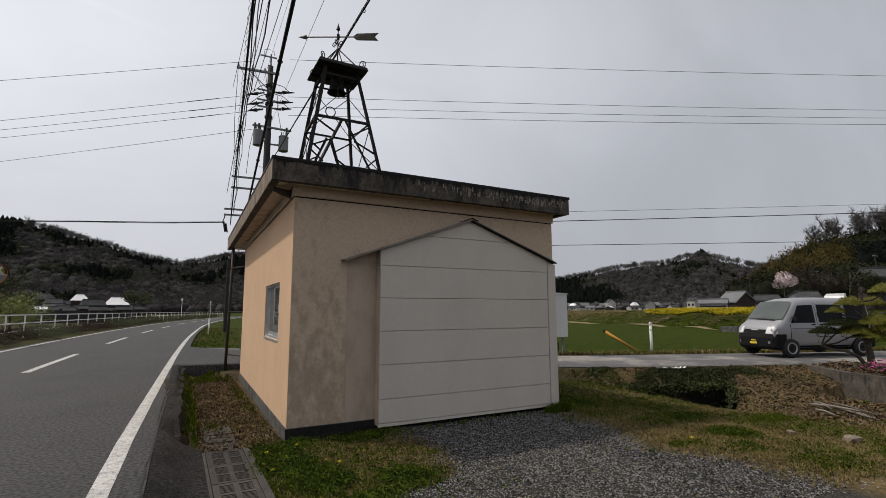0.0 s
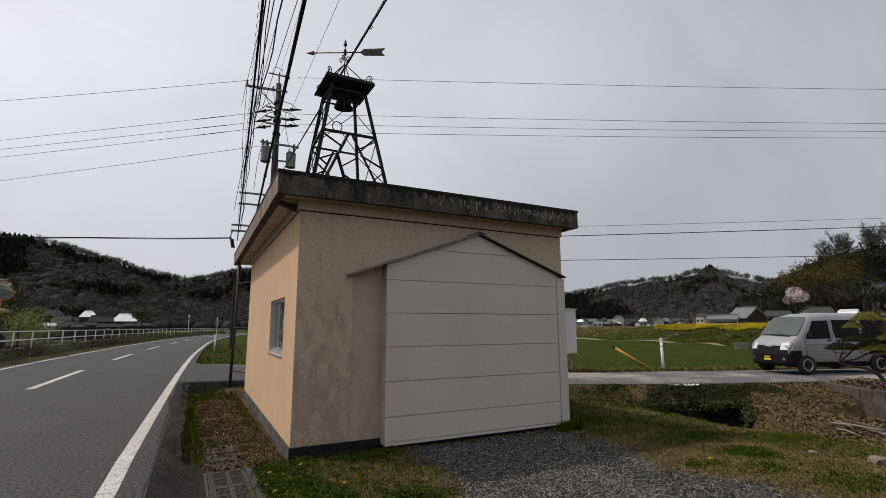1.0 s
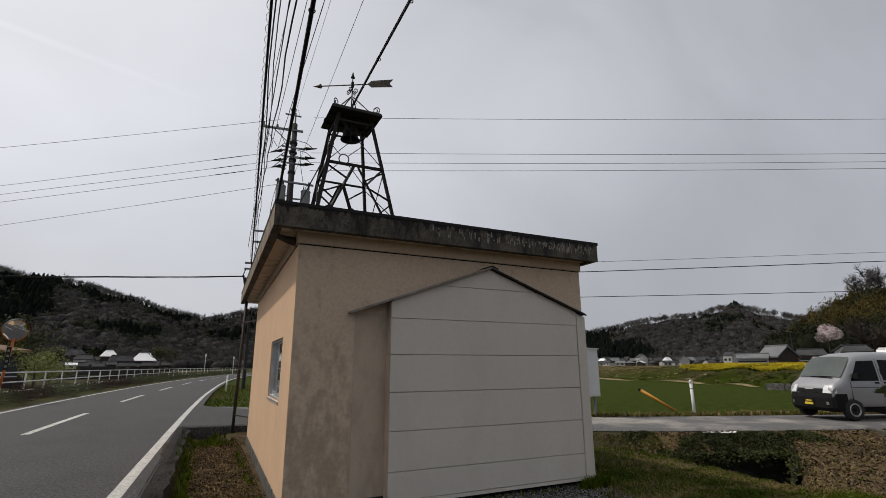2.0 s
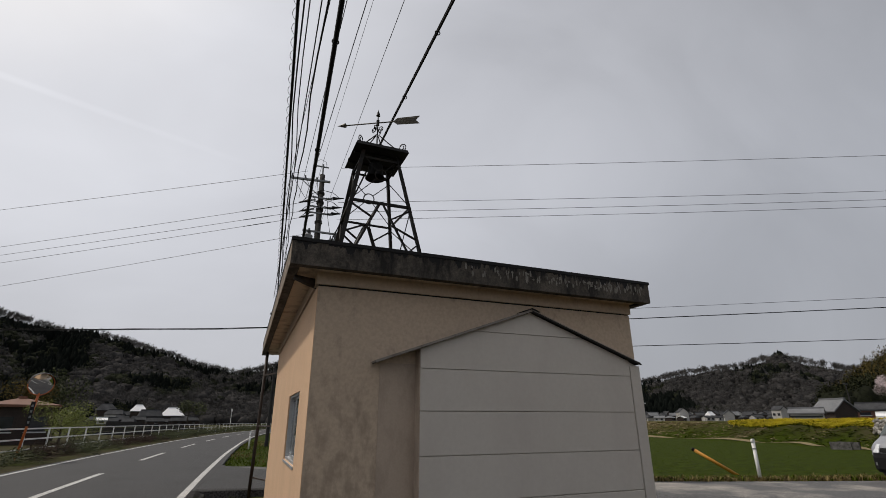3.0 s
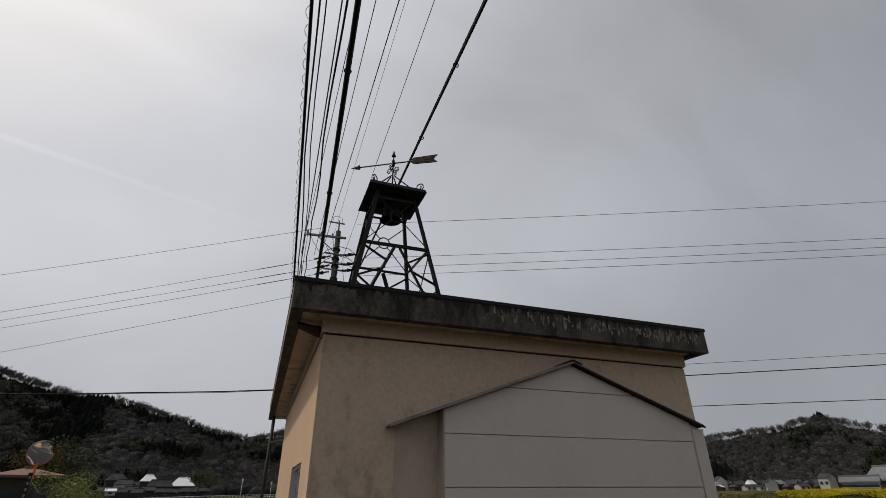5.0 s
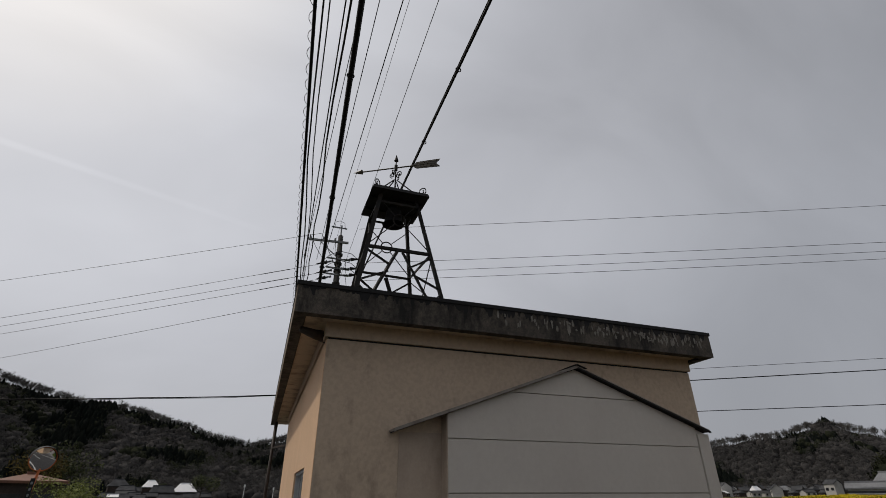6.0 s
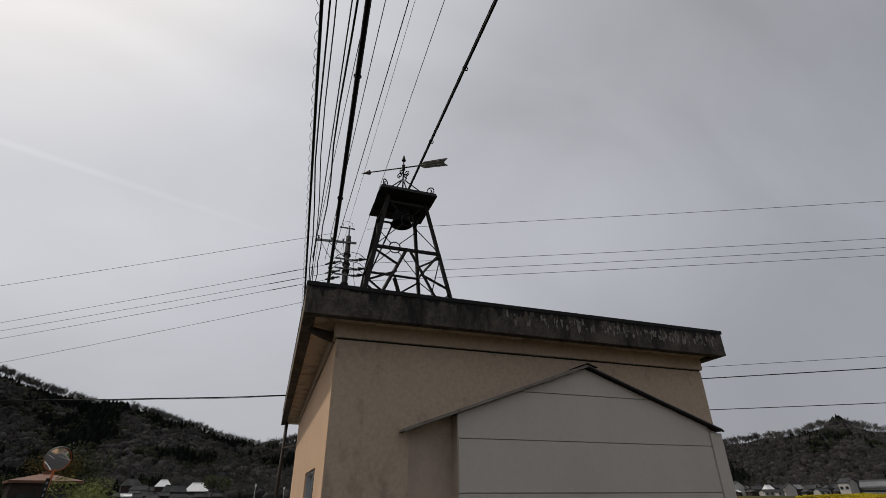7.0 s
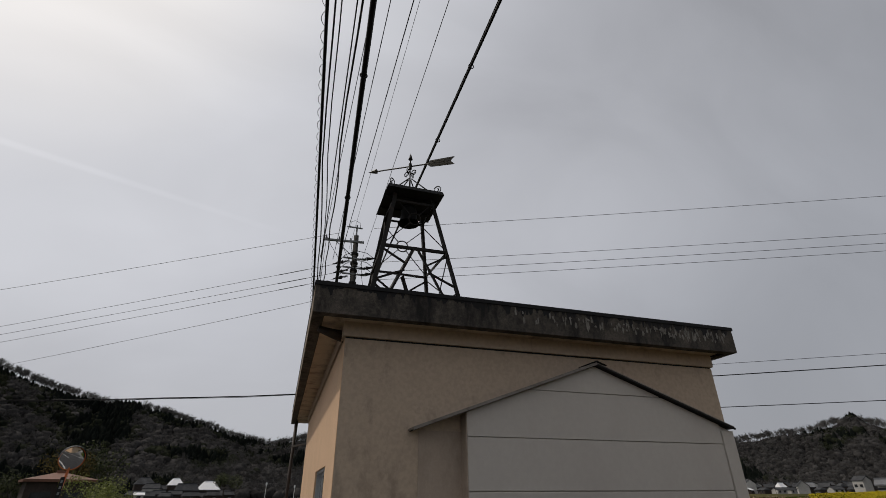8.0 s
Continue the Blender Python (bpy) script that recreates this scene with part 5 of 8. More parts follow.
def scatter(templates, places):
    """Joins copies of the templates: places are x, y, z, height, width, turn."""
    s = Shape()
    vs, n = [], 0
    for i, (x, y, z, h, w, turn) in enumerate(places):
        v, f = templates[i % len(templates)]
        c, q = math.cos(turn), math.sin(turn)
        o = np.empty_like(v)
        o[:, 0] = x + w * (v[:, 0] * c - v[:, 1] * q)
        o[:, 1] = y + w * (v[:, 0] * q + v[:, 1] * c)
        o[:, 2] = z + h * v[:, 2]
        vs.append(o)
        s.f += [tuple(k + n for k in g) for g in f]
        n += len(v)
    s.v = [tuple(p) for p in np.concatenate(vs)]
    return s


LEFT_RIDGE = ((-70, 11.5), (-40, 12.2), (-24.5, 10.5), (-22.3, 9.85), (-20, 9.1), (-17.7, 8.5), (-15.2, 8.0), (-12.6, 8.0), (-11.8, 7.8), (-10.4, 7.5), (-8.0, 6.9), (-5.9, 6.4), (-3.6, 5.6), (-1.4, 5.1), (0, 4.95), (2.1, 5.4), (4.3, 6.0), (12, 7.0), (24, 5.5), (34, 3.5))
RIGHT_RIDGE = ((24, 3.0), (42, 3.5), (45, 4.0), (48, 4.6), (50.6, 5.0), (53, 4.95), (55.6, 5.7), (56.9, 5.95), (57.9, 5.5), (59.9, 4.95), (61.8, 4.35), (64, 4.2), (75, 4.5), (95, 4))
NEAR_RIDGE = ((59.2, 0.8), (60.2, 2.2), (60.9, 3.0), (62.2, 4.4), (63.5, 5.2), (64.9, 6.1), (66.9, 7.2), (69, 7.5), (71.6, 7.6), (80, 8.8), (95, 9.2), (110, 9))


def hill(name, ridge, az0, az1, foot, top, tall, label, base=0.5):
    """A wooded hillside, its ridge set by elevation angles from the camera; the trees stand tall metres over its soil.
    """
    s = Shape()
    n, m = 100, 18

    def height(a, t):
        full = top * math.tan(radians(along(ridge, a))) + 1.5 - tall - base
        u = smooth(0, 1, t) if t <= 1 else 1 - 0.5 * smooth(1, 1.6, t)
        rough = 0.011 * top * noise.noise((a * 0.35, t * 4, 2)) * min(t, 1) * (1 - 0.8 * smooth(0.75, 1.0, t)) * min(1, full / 12)
        return base + max(full, 0.5) * (0.25 * t + 0.75 * u if t <= 1 else u) + rough

    for j in range(m + 1):
        t = 1.6 * j / m
        for i in range(n + 1):
            a = az0 + (az1 - az0) * i / n
            x, y = polar(a, foot + (top - foot) * t)
            s.v.append((x, y, height(a, t) if j else -3.0))
    s.f = [(j * (n + 1) + i + 1, j * (n + 1) + i, (j + 1) * (n + 1) + i, (j + 1) * (n + 1) + i + 1) for j in range(m) for i in range(n)]
    solid(name, s, M_HILL, label, "hill", kind="structure", smooth=True)
    return height


def plant(height, az0, az1, foot, top, count, lo=0.0, hi=1.06):
    """Places over a hillside, evenly spread in the camera's view."""
    out = []
    for _ in range(count):
        a, t = rng.uniform(az0, az1), rng.uniform(lo, hi)
        x, y = polar(a, foot + (top - foot) * t)
        out.append((x, y, height(a, t), a, t))
    return out


def fringe_tree(seed, twigs=200):
    """A leafless tree: trunk, limbs that fan upward and a haze of twigs at their ends."""
    r = random.Random(seed)
    v, f = [], []

    def stick(p, q, w):
        d = (q - p).normalized()
        a = d.orthogonal().normalized()
        if r.random() < 0.5:
            a = d.cross(a)
        k = len(v)
        v.extend([p - a * w, p + a * w, q + a * w * 0.3, q - a * w * 0.3])
        f.append((k, k + 1, k + 2, k + 3))

    top = Vector((r.gauss(0, 0.04), r.gauss(0, 0.04), 0.62))
    stick(Vector((0, 0, -0.05)), top, 0.020)
    ends = []
    for _ in range(8):
        z = r.uniform(0.22, 0.55)
        a, w = r.uniform(0, 6.283), r.uniform(0.12, 0.30)
        p = Vector((top.x * z, top.y * z, z))
        q = Vector((math.cos(a) * w, math.sin(a) * w, z + r.uniform(0.15, 0.38)))
        stick(p, q, 0.010)
        ends.append((p, q))
    for _ in range(twigs):
        p, q = r.choice(ends)
        o = p.lerp(q, r.uniform(0.45, 1.0))
        d = Vector((r.gauss(0, 0.8), r.gauss(0, 0.8), r.gauss(0.55, 0.6))).normalized()
        stick(o, o + d * r.uniform(0.08, 0.20), 0.0055)
    return np.array([tuple(p) for p in v]), f


CON = [conifer(i) for i in range(5)]
LEAF = [leaf_cloud(110, 0.11, 20 + i, 0.85) for i in range(5)]
PLUME = [leaf_cloud(240, 0.075, 40 + i, 1.25, 0.35, 0.42, 0.34) for i in range(5)]
FRINGE = [fringe_tree(80 + i) for i in range(6)]
HAZE = [fringe_tree(90 + i, 90) for i in range(6)]


def lump(seed, narrow=0.0):
    """A closed uneven crown for the inside of far woods."""
    bm = bmesh.new()
    bmesh.ops.create_icosphere(bm, subdivisions=2, radius=1.0)
    v = []
    for p in bm.verts:
        q = p.co
        k = 1 + 0.30 * noise.noise(q * 1.6 + Vector((seed * 3.1, 0, 0))) + 0.34 * noise.noise(q * 4.2 + Vector((0, seed * 2.3, 0)))
        w = k * (1 - narrow * max(0.0, q.z))
        v.append((q.x * w, q.y * w, q.z * k))
    f = [tuple(p.index for p in g.verts) for g in bm.faces if g.calc_center_median().z > -0.45]
    bm.free()
    return np.array(v), f


LUMP = [lump(i) for i in range(6)]
SPIRE = [lump(10 + i, 0.62) for i in range(6)]


def woods(height, az0, az1, foot, top, count, size, where, bias, fringe):
    """Mixed woods in patches, with bare crowns along the skyline."""
    ev, co, ba, ev2, co2, ba2 = [], [], [], [], [], []
    k = 1 / (top - foot)
    for x, y, z, a, t in plant(height, az0, az1, foot, top, count):
        patch = 1.5 * noise.noise((x * 2.6 * k, y * 2.6 * k, 3)) + 0.7 * noise.noise((x * 8 * k, y * 8 * k, 9)) + rng.gauss(0, 0.10) + bias(a, t)
        h = size * rng.uniform(0.7, 1.25) * (1 - 0.5 * smooth(0.72, 0.9, t) * (bias(a, 1.0) < 0.3))
        turn = rng.uniform(0, 6)
        some = rng.random()
        if t > 0.91 and bias(a, 1.0) < 0.3:
            continue
        if patch > 0.16:
            co2.append((x, y, z + h * 0.34, h * 0.60, h * 0.24, turn))
            if some < 0.25:
                co.append((x, y, z - 0.3, h * 1.02, h * 0.8, turn))
        elif patch > 0.02:
            ev2.append((x, y, z + h * 0.30, h * 0.36, h * 0.34, turn))
            if some < 0.35:
                ev.append((x, y, z + h * 0.38, h * 0.5, h * 0.46, turn))
        elif t < 0.95:
            ba2.append((x, y, z + h * 0.22, h * 0.34, h * 0.36, turn))
            if some < 0.55:
                ba.append((x, y, z, h * 1.05, h * 1.0, turn))
    rim = []
    for _ in range(fringe):
        a = rng.uniform(az0, az1)
        t = rng.uniform(0.93, 1.03)
        if bias(a, 1.0) > 0.3:
            continue
        x, y = polar(a, foot + (top - foot) * t)
        rim.append((x, y, height(a, t), size * rng.uniform(0.9, 1.4), size * rng.uniform(0.9, 1.3), rng.uniform(0, 6)))
    for name, tpl, places, mat, what in (("conifer_woods", CON, co, M_CONIFER, "dark cedar woods"), ("evergreen_woods", LEAF, ev, M_EVERGREEN, "dull green broadleaf woods"), ("bare_woods", HAZE, ba, M_TWIGS, "bare grey-brown woods"), ("bare_woods", FRINGE, rim, M_RIM_TWIGS, "leafless trees along the ridge")):
        if places:
            solid(name, scatter(tpl, places), mat, what + " on the " + where, "woods", kind="stuff")
    for name, tpl, places, mat, what in (("conifer_woods", SPIRE, co2, M_CEDAR, "dark cedar crowns"), ("evergreen_woods", LUMP, ev2, M_GREENWOOD, "dull green broadleaf crowns"), ("bare_woods", LUMP, ba2, M_BAREWOOD, "bare grey-brown crowns")):
        solid(name, scatter(tpl, places), mat, what + " on the " + where, "woods", kind="stuff", smooth=True)


def bell(v, mid, wide):
    return math.exp(-((v - mid) / wide) ** 2)


def west_mix(a, t):
    """Cedars below the skyline and on the western knob, bare woods between."""
    return 0.55 * bell(a, -13.9, 1.9) * smooth(0.85, 1.0, t) + 0.25 * bell(t, 0.78, 0.10) + 0.22 * bell(t, 0.12, 0.16) - 0.5 * (t >= 0.94) * (1 - bell(a, -13.9, 2.2))


def north_mix(a, t):
    """Cedars on the summit and at the western foot, bare woods on the flanks."""
    return 1.1 * bell(a, 56.7, 0.9) * smooth(0.86, 1.0, t) + 0.45 * (1 - smooth(46.5, 49.5, a)) * (1 - smooth(0.75, 0.95, t)) - 0.8 * smooth(47.5, 50, a) * (1 - bell(a, 56.7, 1.2) * smooth(0.86, 0.95, t)) - 0.35 * (t >= 0.94) * (1 - bell(a, 56.7, 1.3))


h1 = hill("hill_west", LEFT_RIDGE, -70, 34, 400, 740, 8.0, "dark wooded hillside across the valley", -1.0)
woods(h1, -26, 7.5, 400, 740, 6000, 11.5, "hillside across the valley", west_mix, 620)
h2 = hill("hill_north", RIGHT_RIDGE, 24, 95, 560, 860, 7.0, "wooded hill behind the village", 2.0)
woods(h2, 41, 65, 560, 860, 4300, 11.5, "hill behind the village", north_mix, 420)
h3 = hill("hill_east", NEAR_RIDGE, 59.0, 110, 165, 260, 12.5, "steep wooded slope near the village", 1.5)
bam, ev, co, ba = [], [], [], []
for x, y, z, a, t in plant(h3, 59.8, 75, 165, 260, 1000):
    h = 11.0 * rng.uniform(0.7, 1.2)
    p = noise.noise((x * 0.025, y * 0.025, 1)) + rng.gauss(0, 0.12)
    if 60.8 < a < 69 and t > 0.30 and p > -0.25:
        bam.append((x, y, z + h * 0.45, h * 0.62, h * 0.30, rng.uniform(0, 6)))
    elif p > 0.08 and a > 66:
        co.append((x, y, z + h * 0.5, h * 0.62, h * 0.36, rng.uniform(0, 6)))
    else:
        ev.append((x, y, z + h * 0.36, h * 0.52, h * 0.42, rng.uniform(0, 6)))
for _ in range(46):
    a = rng.uniform(66.2, 75)
    x, y = polar(a, rng.uniform(246, 268))
    ba.append((x, y, h3(a, 1.0) + 4.5, rng.uniform(12, 16), rng.uniform(12, 15), rng.uniform(0, 6)))
for name_, mat_, src_ in (("bamboo_grove", M_GROVE, bam), ("evergreen_woods", M_GREENWOOD, ev), ("conifer_woods", M_CEDAR, co)):
    solid(name_, scatter(LUMP, [(x, y, z - 0.6, h * 0.62, w * 0.62, t) for x, y, z, h, w, t in src_]), mat_, "dense inner crowns of the woods on the steep slope", "woods", kind="stuff", smooth=True)
solid("bamboo_grove", scatter(PLUME, bam), M_BAMBOO, "yellow-green bamboo grove on the steep slope", "woods", kind="stuff")
solid("evergreen_woods", scatter(PLUME, ev), M_EVERGREEN, "dull green broadleaf woods on the steep slope", "woods", kind="stuff")
solid("conifer_woods", scatter(PLUME, co), M_CONIFER, "dark cedar woods on the steep slope", "woods", kind="stuff")
solid("bare_woods", scatter(FRINGE, ba), M_TWIGS, "bare trees along the ridge of the slope", "woods", kind="stuff")


def make_house(az, d, w, dep, eave, ridge, turn, wall, roof, label, z0=0.0, windows=3, hip=0.35, name="house"):
    """A village house: walls, a ridged roof with wide eaves, windows on the side towards the camera."""
    x, y = polar(az, d)
    house = thing(name, (x, y, z0), label, "house")
    m = Matrix.Translation((x, y, z0)) @ Matrix.Rotation(radians(turn - az), 4, "Z")

    def put(shape):
        shape.v = [tuple(m @ Vector(p)) for p in shape.v]
        return shape
    part("wall", put(Shape().box(-w / 2, w / 2, -dep / 2, dep / 2, -3.0, eave)), wall, house)
    o, hp = 0.32, hip * dep / 2
    s = Shape()
    a = [(-w / 2 - o, -dep / 2 - o, eave - 0.15), (w / 2 + o, -dep / 2 - o, eave - 0.15), (w / 2 + o, dep / 2 + o, eave - 0.15), (-w / 2 - o, dep / 2 + o, eave - 0.15)]
    r = [(-w / 2 - o + hp, 0, ridge), (w / 2 + o - hp, 0, ridge)]
    t = 0.22
    s.v = a + r + [(p[0], p[1], p[2] + t) for p in a] + [(p[0], p[1], p[2] + t) for p in r]
    s.f = [(6, 7, 11, 10), (8, 9, 10, 11), (4, 5, 1, 0), (5, 4, 3, 2), (0, 1, 7, 6), (2, 3, 9, 8)]
    if hip:
        s.f += [(9, 6, 10), (7, 8, 11), (4, 0, 3), (5, 2, 1), (1, 2, 8, 7), (3, 0, 6, 9)]
    else:
        s.f += [(0, 6, 10, 4), (4, 10, 9, 3), (1, 5, 11, 7), (5, 2, 8, 11)]
    if hip == 0:
        g = Shape()
        for u in (-w / 2, w / 2):
            g.v += [(u, -dep / 2, eave), (u, dep / 2, eave), (u, 0, ridge - 0.12 - 0.12 * o)]
        g.f = [(0, 2, 1), (3, 4, 5), (0, 3, 5, 2), (1, 2, 5, 4), (0, 1, 4, 3)]
        part("gable", put(g), wall, house)
    rf = part("roof", put(s), roof, house)
    part("ridge_tile", put(Shape().bar((r[0][0], 0, ridge + t + 0.05), (r[1][0], 0, ridge + t + 0.05), 0.35, 0.25)), roof, rf)
    for i in range(windows):
        u = -w / 2 + w * (i + 0.5) / windows
        win = part("window", put(Shape().box(u - 0.75, u + 0.75, -dep / 2 - 0.05, -dep / 2 + 0.05, 0.8, min(eave - 0.4, 2.1))), M_DARKGLASS, house)
        part("window_frame", put(Shape().box(u - 0.85, u + 0.85, -dep / 2 - 0.08, -dep / 2 - 0.055, 0.68, 0.8)), M_ALU, win)
    return house


# west side of the valley
make_house(-10.75, 310, 8.6, 7.5, 6.4, 9.4, 6, M_TIMBER, M_TILE, "dark two-storey farmhouse with grey tiled hip roof", 1.0, 3, 0.7)
make_house(-10.0, 300, 7.5, 6, 4.0, 6.0, -12, M_PLASTERW, M_TILE, "white-walled farm wing with grey tiled roof", 1.4, 3)
make_house(-9.3, 306, 6.5, 6, 4.2, 6.0, 14, M_TIMBER, M_TILE, "dark timber store with grey tiled roof", 0.8, 2)
make_house(-8.15, 306, 7.0, 6.0, 5.6, 8.5, 4, M_TIMBER, M_TINROOF, "farmhouse with steep bright sheet-covered hip roof", 1.4, 2, 0.75)
make_house(-7.1, 290, 9.6, 6, 3.2, 6.0, 10, M_TIMBER, M_TILE, "dark barn with wide grey tiled roof", 1.2, 3, 0.3)
make_house(-5.2, 300, 10.4, 7.5, 3.9, 7.6, -4, M_TIMBER, M_TINROOF, "farmhouse with steep bright sheet-covered hip roof", 0.9, 3, 0.8)
make_house(-3.9, 292, 6.0, 5, 2.2, 3.6, -10, M_TIMBER, M_TILE, "low dark outhouse with tiled roof", 0.8, 2)
for az_, d_, w_, ridge_ in ((-11.35, 286, 6.0, 3.6), (-10.35, 282, 7.0, 3.1), (-9.35, 288, 6.0, 3.8), (-8.75, 280, 5.0, 2.8), (-8.0, 284, 6.5, 3.7), (-6.6, 278, 7.0, 3.0), (-5.6, 284, 6.0, 2.7), (-4.7, 280, 6.5, 3.2), (-3.4, 284, 5.0, 3.4)):
    make_house(az_, d_, w_, 4.5, ridge_ - 1.5, ridge_, rng.uniform(-25, 25), M_TIMBER, M_TILE, "low dark farm shed with grey tiled roof", 0.5, 1, 0.3)
make_house(-10.9, 250, 3.4, 3, 1.9, 2.6, 0, M_PLASTERW, M_TINROOF, "small white pump house in the fields", 0.6, 1, 0.0)
make_house(-16.4, 64, 5.0, 4.0, 3.1, 3.58, 8, M_TIMBER, M_TERRA, "low house with terracotta hip roof among trees", 0.0, 2, 1.25)
# low retaining walls of the paddies across the road
for az0_, az1_, d_, h_ in ((-12, -4, 240, 0.9), (-12.4, -7.6, 262, 1.9), (-13, -2, 150, 0.35), (-12, 1, 100, 0.2)):
    (x0_, y0_), (x1_, y1_) = polar(az0_, d_), polar(az1_, d_)
    solid("field_wall", Shape().bar((x0_, y0_, h_ - 0.55), (x1_, y1_, h_ - 0.55), 0.4, 1.2), M_POLE, "low grey concrete wall between the fields", "wall")
# village to the north and east
for k in range(40):
    az_ = 42.2 + k * 0.36 + rng.uniform(-0.12, 0.12)
    d_ = (420, 462, 505)[k % 3] + rng.uniform(-12, 12)
    white = rng.random() < 0.33
    low = k % 3 == 0
    roof_ = M_TINROOF if k in (4, 15, 22) else M_GREYROOF if rng.random() < 0.25 else M_TILE
    make_house(az_, d_, rng.uniform(4.8, 8.5), rng.uniform(4.5, 6), 2.4 if low else 3.0, rng.uniform(3.4, 4.2) if low else rng.uniform(4.6, 5.8), rng.uniform(-75, 75), M_PLASTERW if white else M_TIMBER, roof_, "village house with " + ("white" if white else "dark timber") + " walls and " + ("pale sheet" if roof_ is M_TINROOF else "grey") + " roof", 1.3 + 1.3 * (k % 3), 2, 0.0 if k % 2 else 0.35)
make_house(47.6, 430, 8.0, 6.5, 3.6, 6.4, -70, M_PLASTERW, M_TILE, "tall white gabled village house", 4.0, 2, 0.0)
make_house(51.7, 400, 6.0, 6.0, 3.2, 6.0, -82, M_PLASTERW, M_TILE, "white gabled village house", 2.4, 2, 0.0)
make_house(55.9, 330, 5.5, 5.0, 3.8, 5.6, -40, M_PLASTERW, M_TILE, "white two-storey village house with tiled roof", 3.2, 2, 0.0)
make_house(57.7, 106, 4.4, 2.6, 1.5, 2.1, -6, M_PLASTERW, M_GREYROOF, "low white outbuilding with three windows and grey sheet roof", 1.2, 3, 0.0)
make_house(59.75, 111, 4.0, 4.6, 1.8, 3.6, -42, M_TIMBER, M_GREYROOF, "dark timber barn with grey sheet roof", 1.2, 0, 0.0)
make_house(62.3, 120, 4.4, 4.0, 1.7, 2.7, 4, M_REDWALL, M_TILE, "red-brown shed with dark tiled roof", 1.6, 2, 0.2)
make_house(64.9, 128, 3.0, 3, 2.2, 3.2, 70, M_PLASTERW, M_TILE, "white-walled house with tiled roof among trees", 2.0, 2, 0.0)
make_house(65.6, 112, 3.6, 4, 2.0, 2.9, 5, M_TIMBER, M_TILE, "low dark shed with tiled roof", 1.7, 1)
make_house(64.6, 84, 6.0, 1.6, 0.75, 0.95, 0, M_TIMBER, M_TINROOF, "long low frame with pale sheet covers", 1.25, 0, 0.0)
make_house(67.5, 78, 1.7, 2, 0.7, 1.6, -25, M_TIMBER, M_TINROOF, "lean-to with pale sheet roof", 1.5, 1, 0.0)
make_house(71.8, 66, 5.0, 4.6, 3.2, 4.0, 18, M_TIMBER, M_TILE, "dark house with grey roof behind the garden", 1.4, 2, 0.0)


def make_tree(az, d, z0, h, w, crown, material, label, trunk=0.35, bark=None, root=0.4):
    x, y = polar(az, d)
    tree = thing("tree", (x, y, z0 - root), label, "tree")
    s = Shape().tube([(x, y, z0 - root), (x + 0.05 * h * rng.uniform(-1, 1), y, z0 + h * trunk), (x + 0.06 * h * rng.uniform(-1, 1), y, z0 + h * 0.8)], 0.028 * h, 8, 0.008 * h)
    for i in range(5):
        a = i * 1.3 + rng.random()
        b = z0 + h * rng.uniform(trunk * 0.7, 0.6)
        s.tube([(x, y, b), (x + math.cos(a) * w * 0.35, y + math.sin(a) * w * 0.35, b + h * 0.22)], 0.012 * h, 6, 0.004 * h)
    part("trunk", s, bark or M_BARK, tree, smooth=True)
    v, f = crown
    c = Shape()
    c.v = [(x + p[0] * w / 2, y + p[1] * w / 2, z0 + h * 0.62 + p[2] * h * 0.40) for p in v]
    c.f = list(f)
    part("crown", c, material, tree)
    return tree


make_tree(63.75, 140, 4.4, 5.6, 5.6, leaf_cloud(3000, 0.030, 101, 0.8), M_BLOSSOM, "cherry tree in pale pink blossom", root=3.4)
make_tree(68.7, 62, 1.3, 4.9, 4.3, leaf_cloud(1500, 0.05, 102), M_EVERGREEN, "dense dark green garden tree")
make_tree(70.2, 62, 1.4, 4.0, 2.6, leaf_cloud(1500, 0.05, 103), M_EVERGREEN, "dense dark green garden tree")
make_tree(-3.75, 270, 0.6, 10.5, 10.5, leaf_cloud(1500, 0.06, 104), M_SHRUB2, "rounded olive green tree beside a farm building")
make_tree(-12.9, 45, -0.35, 3.5, 3.2, leaf_cloud(2600, 0.042, 105, 1.0, 0.2, 0.35, 0.36), M_FRESH, "young tree in fresh light green leaf")
make_tree(-11.9, 47, -0.35, 2.3, 1.8, leaf_cloud(1800, 0.042, 106, 1.0, 0.2, 0.35, 0.36), M_FRESH, "young tree in fresh light green leaf")
make_tree(-12.2, 49, -0.35, 2.9, 2.6, leaf_cloud(2400, 0.042, 107, 1.0, 0.2, 0.35, 0.36), M_FRESH, "young tree in fresh light green leaf")
make_tree(-16.6, 70, -0.2, 6.9, 5.0, leaf_cloud(2200, 0.046, 108, 1.0, 0.2, 0.45, 0.36), M_BAMBOO, "olive-brown leafy tree behind a house")
make_tree(-13.9, 73, -0.2, 7.4, 5.4, leaf_cloud(2200, 0.046, 109, 1.0, 0.2, 0.45, 0.36), M_SHRUB2, "olive green leafy tree behind a house")
make_tree(-19.4, 67, -0.2, 4.6, 4.0, leaf_cloud(1700, 0.046, 110, 1.0, 0.2, 0.45, 0.36), M_SHRUB2, "olive green leafy tree behind a house")
make_tree(-9.6, 330, 0.8, 10.5, 9.0, leaf_cloud(500, 0.08, 111), M_EVERGREEN, "dark tree beside a farmhouse")
x, y = polar(66.7, 60)
tree = thing("tree", (x, y, 1.3), "bare spreading garden tree", "tree")
v, f = bare_tree(200, 500)
s = Shape()
s.v, s.f = [(x + p[0] * 6.4, y + p[1] * 6.4, 1.2 + p[2] * 5.2) for p in v], list(f)
part("crown", s, M_BARK, tree)
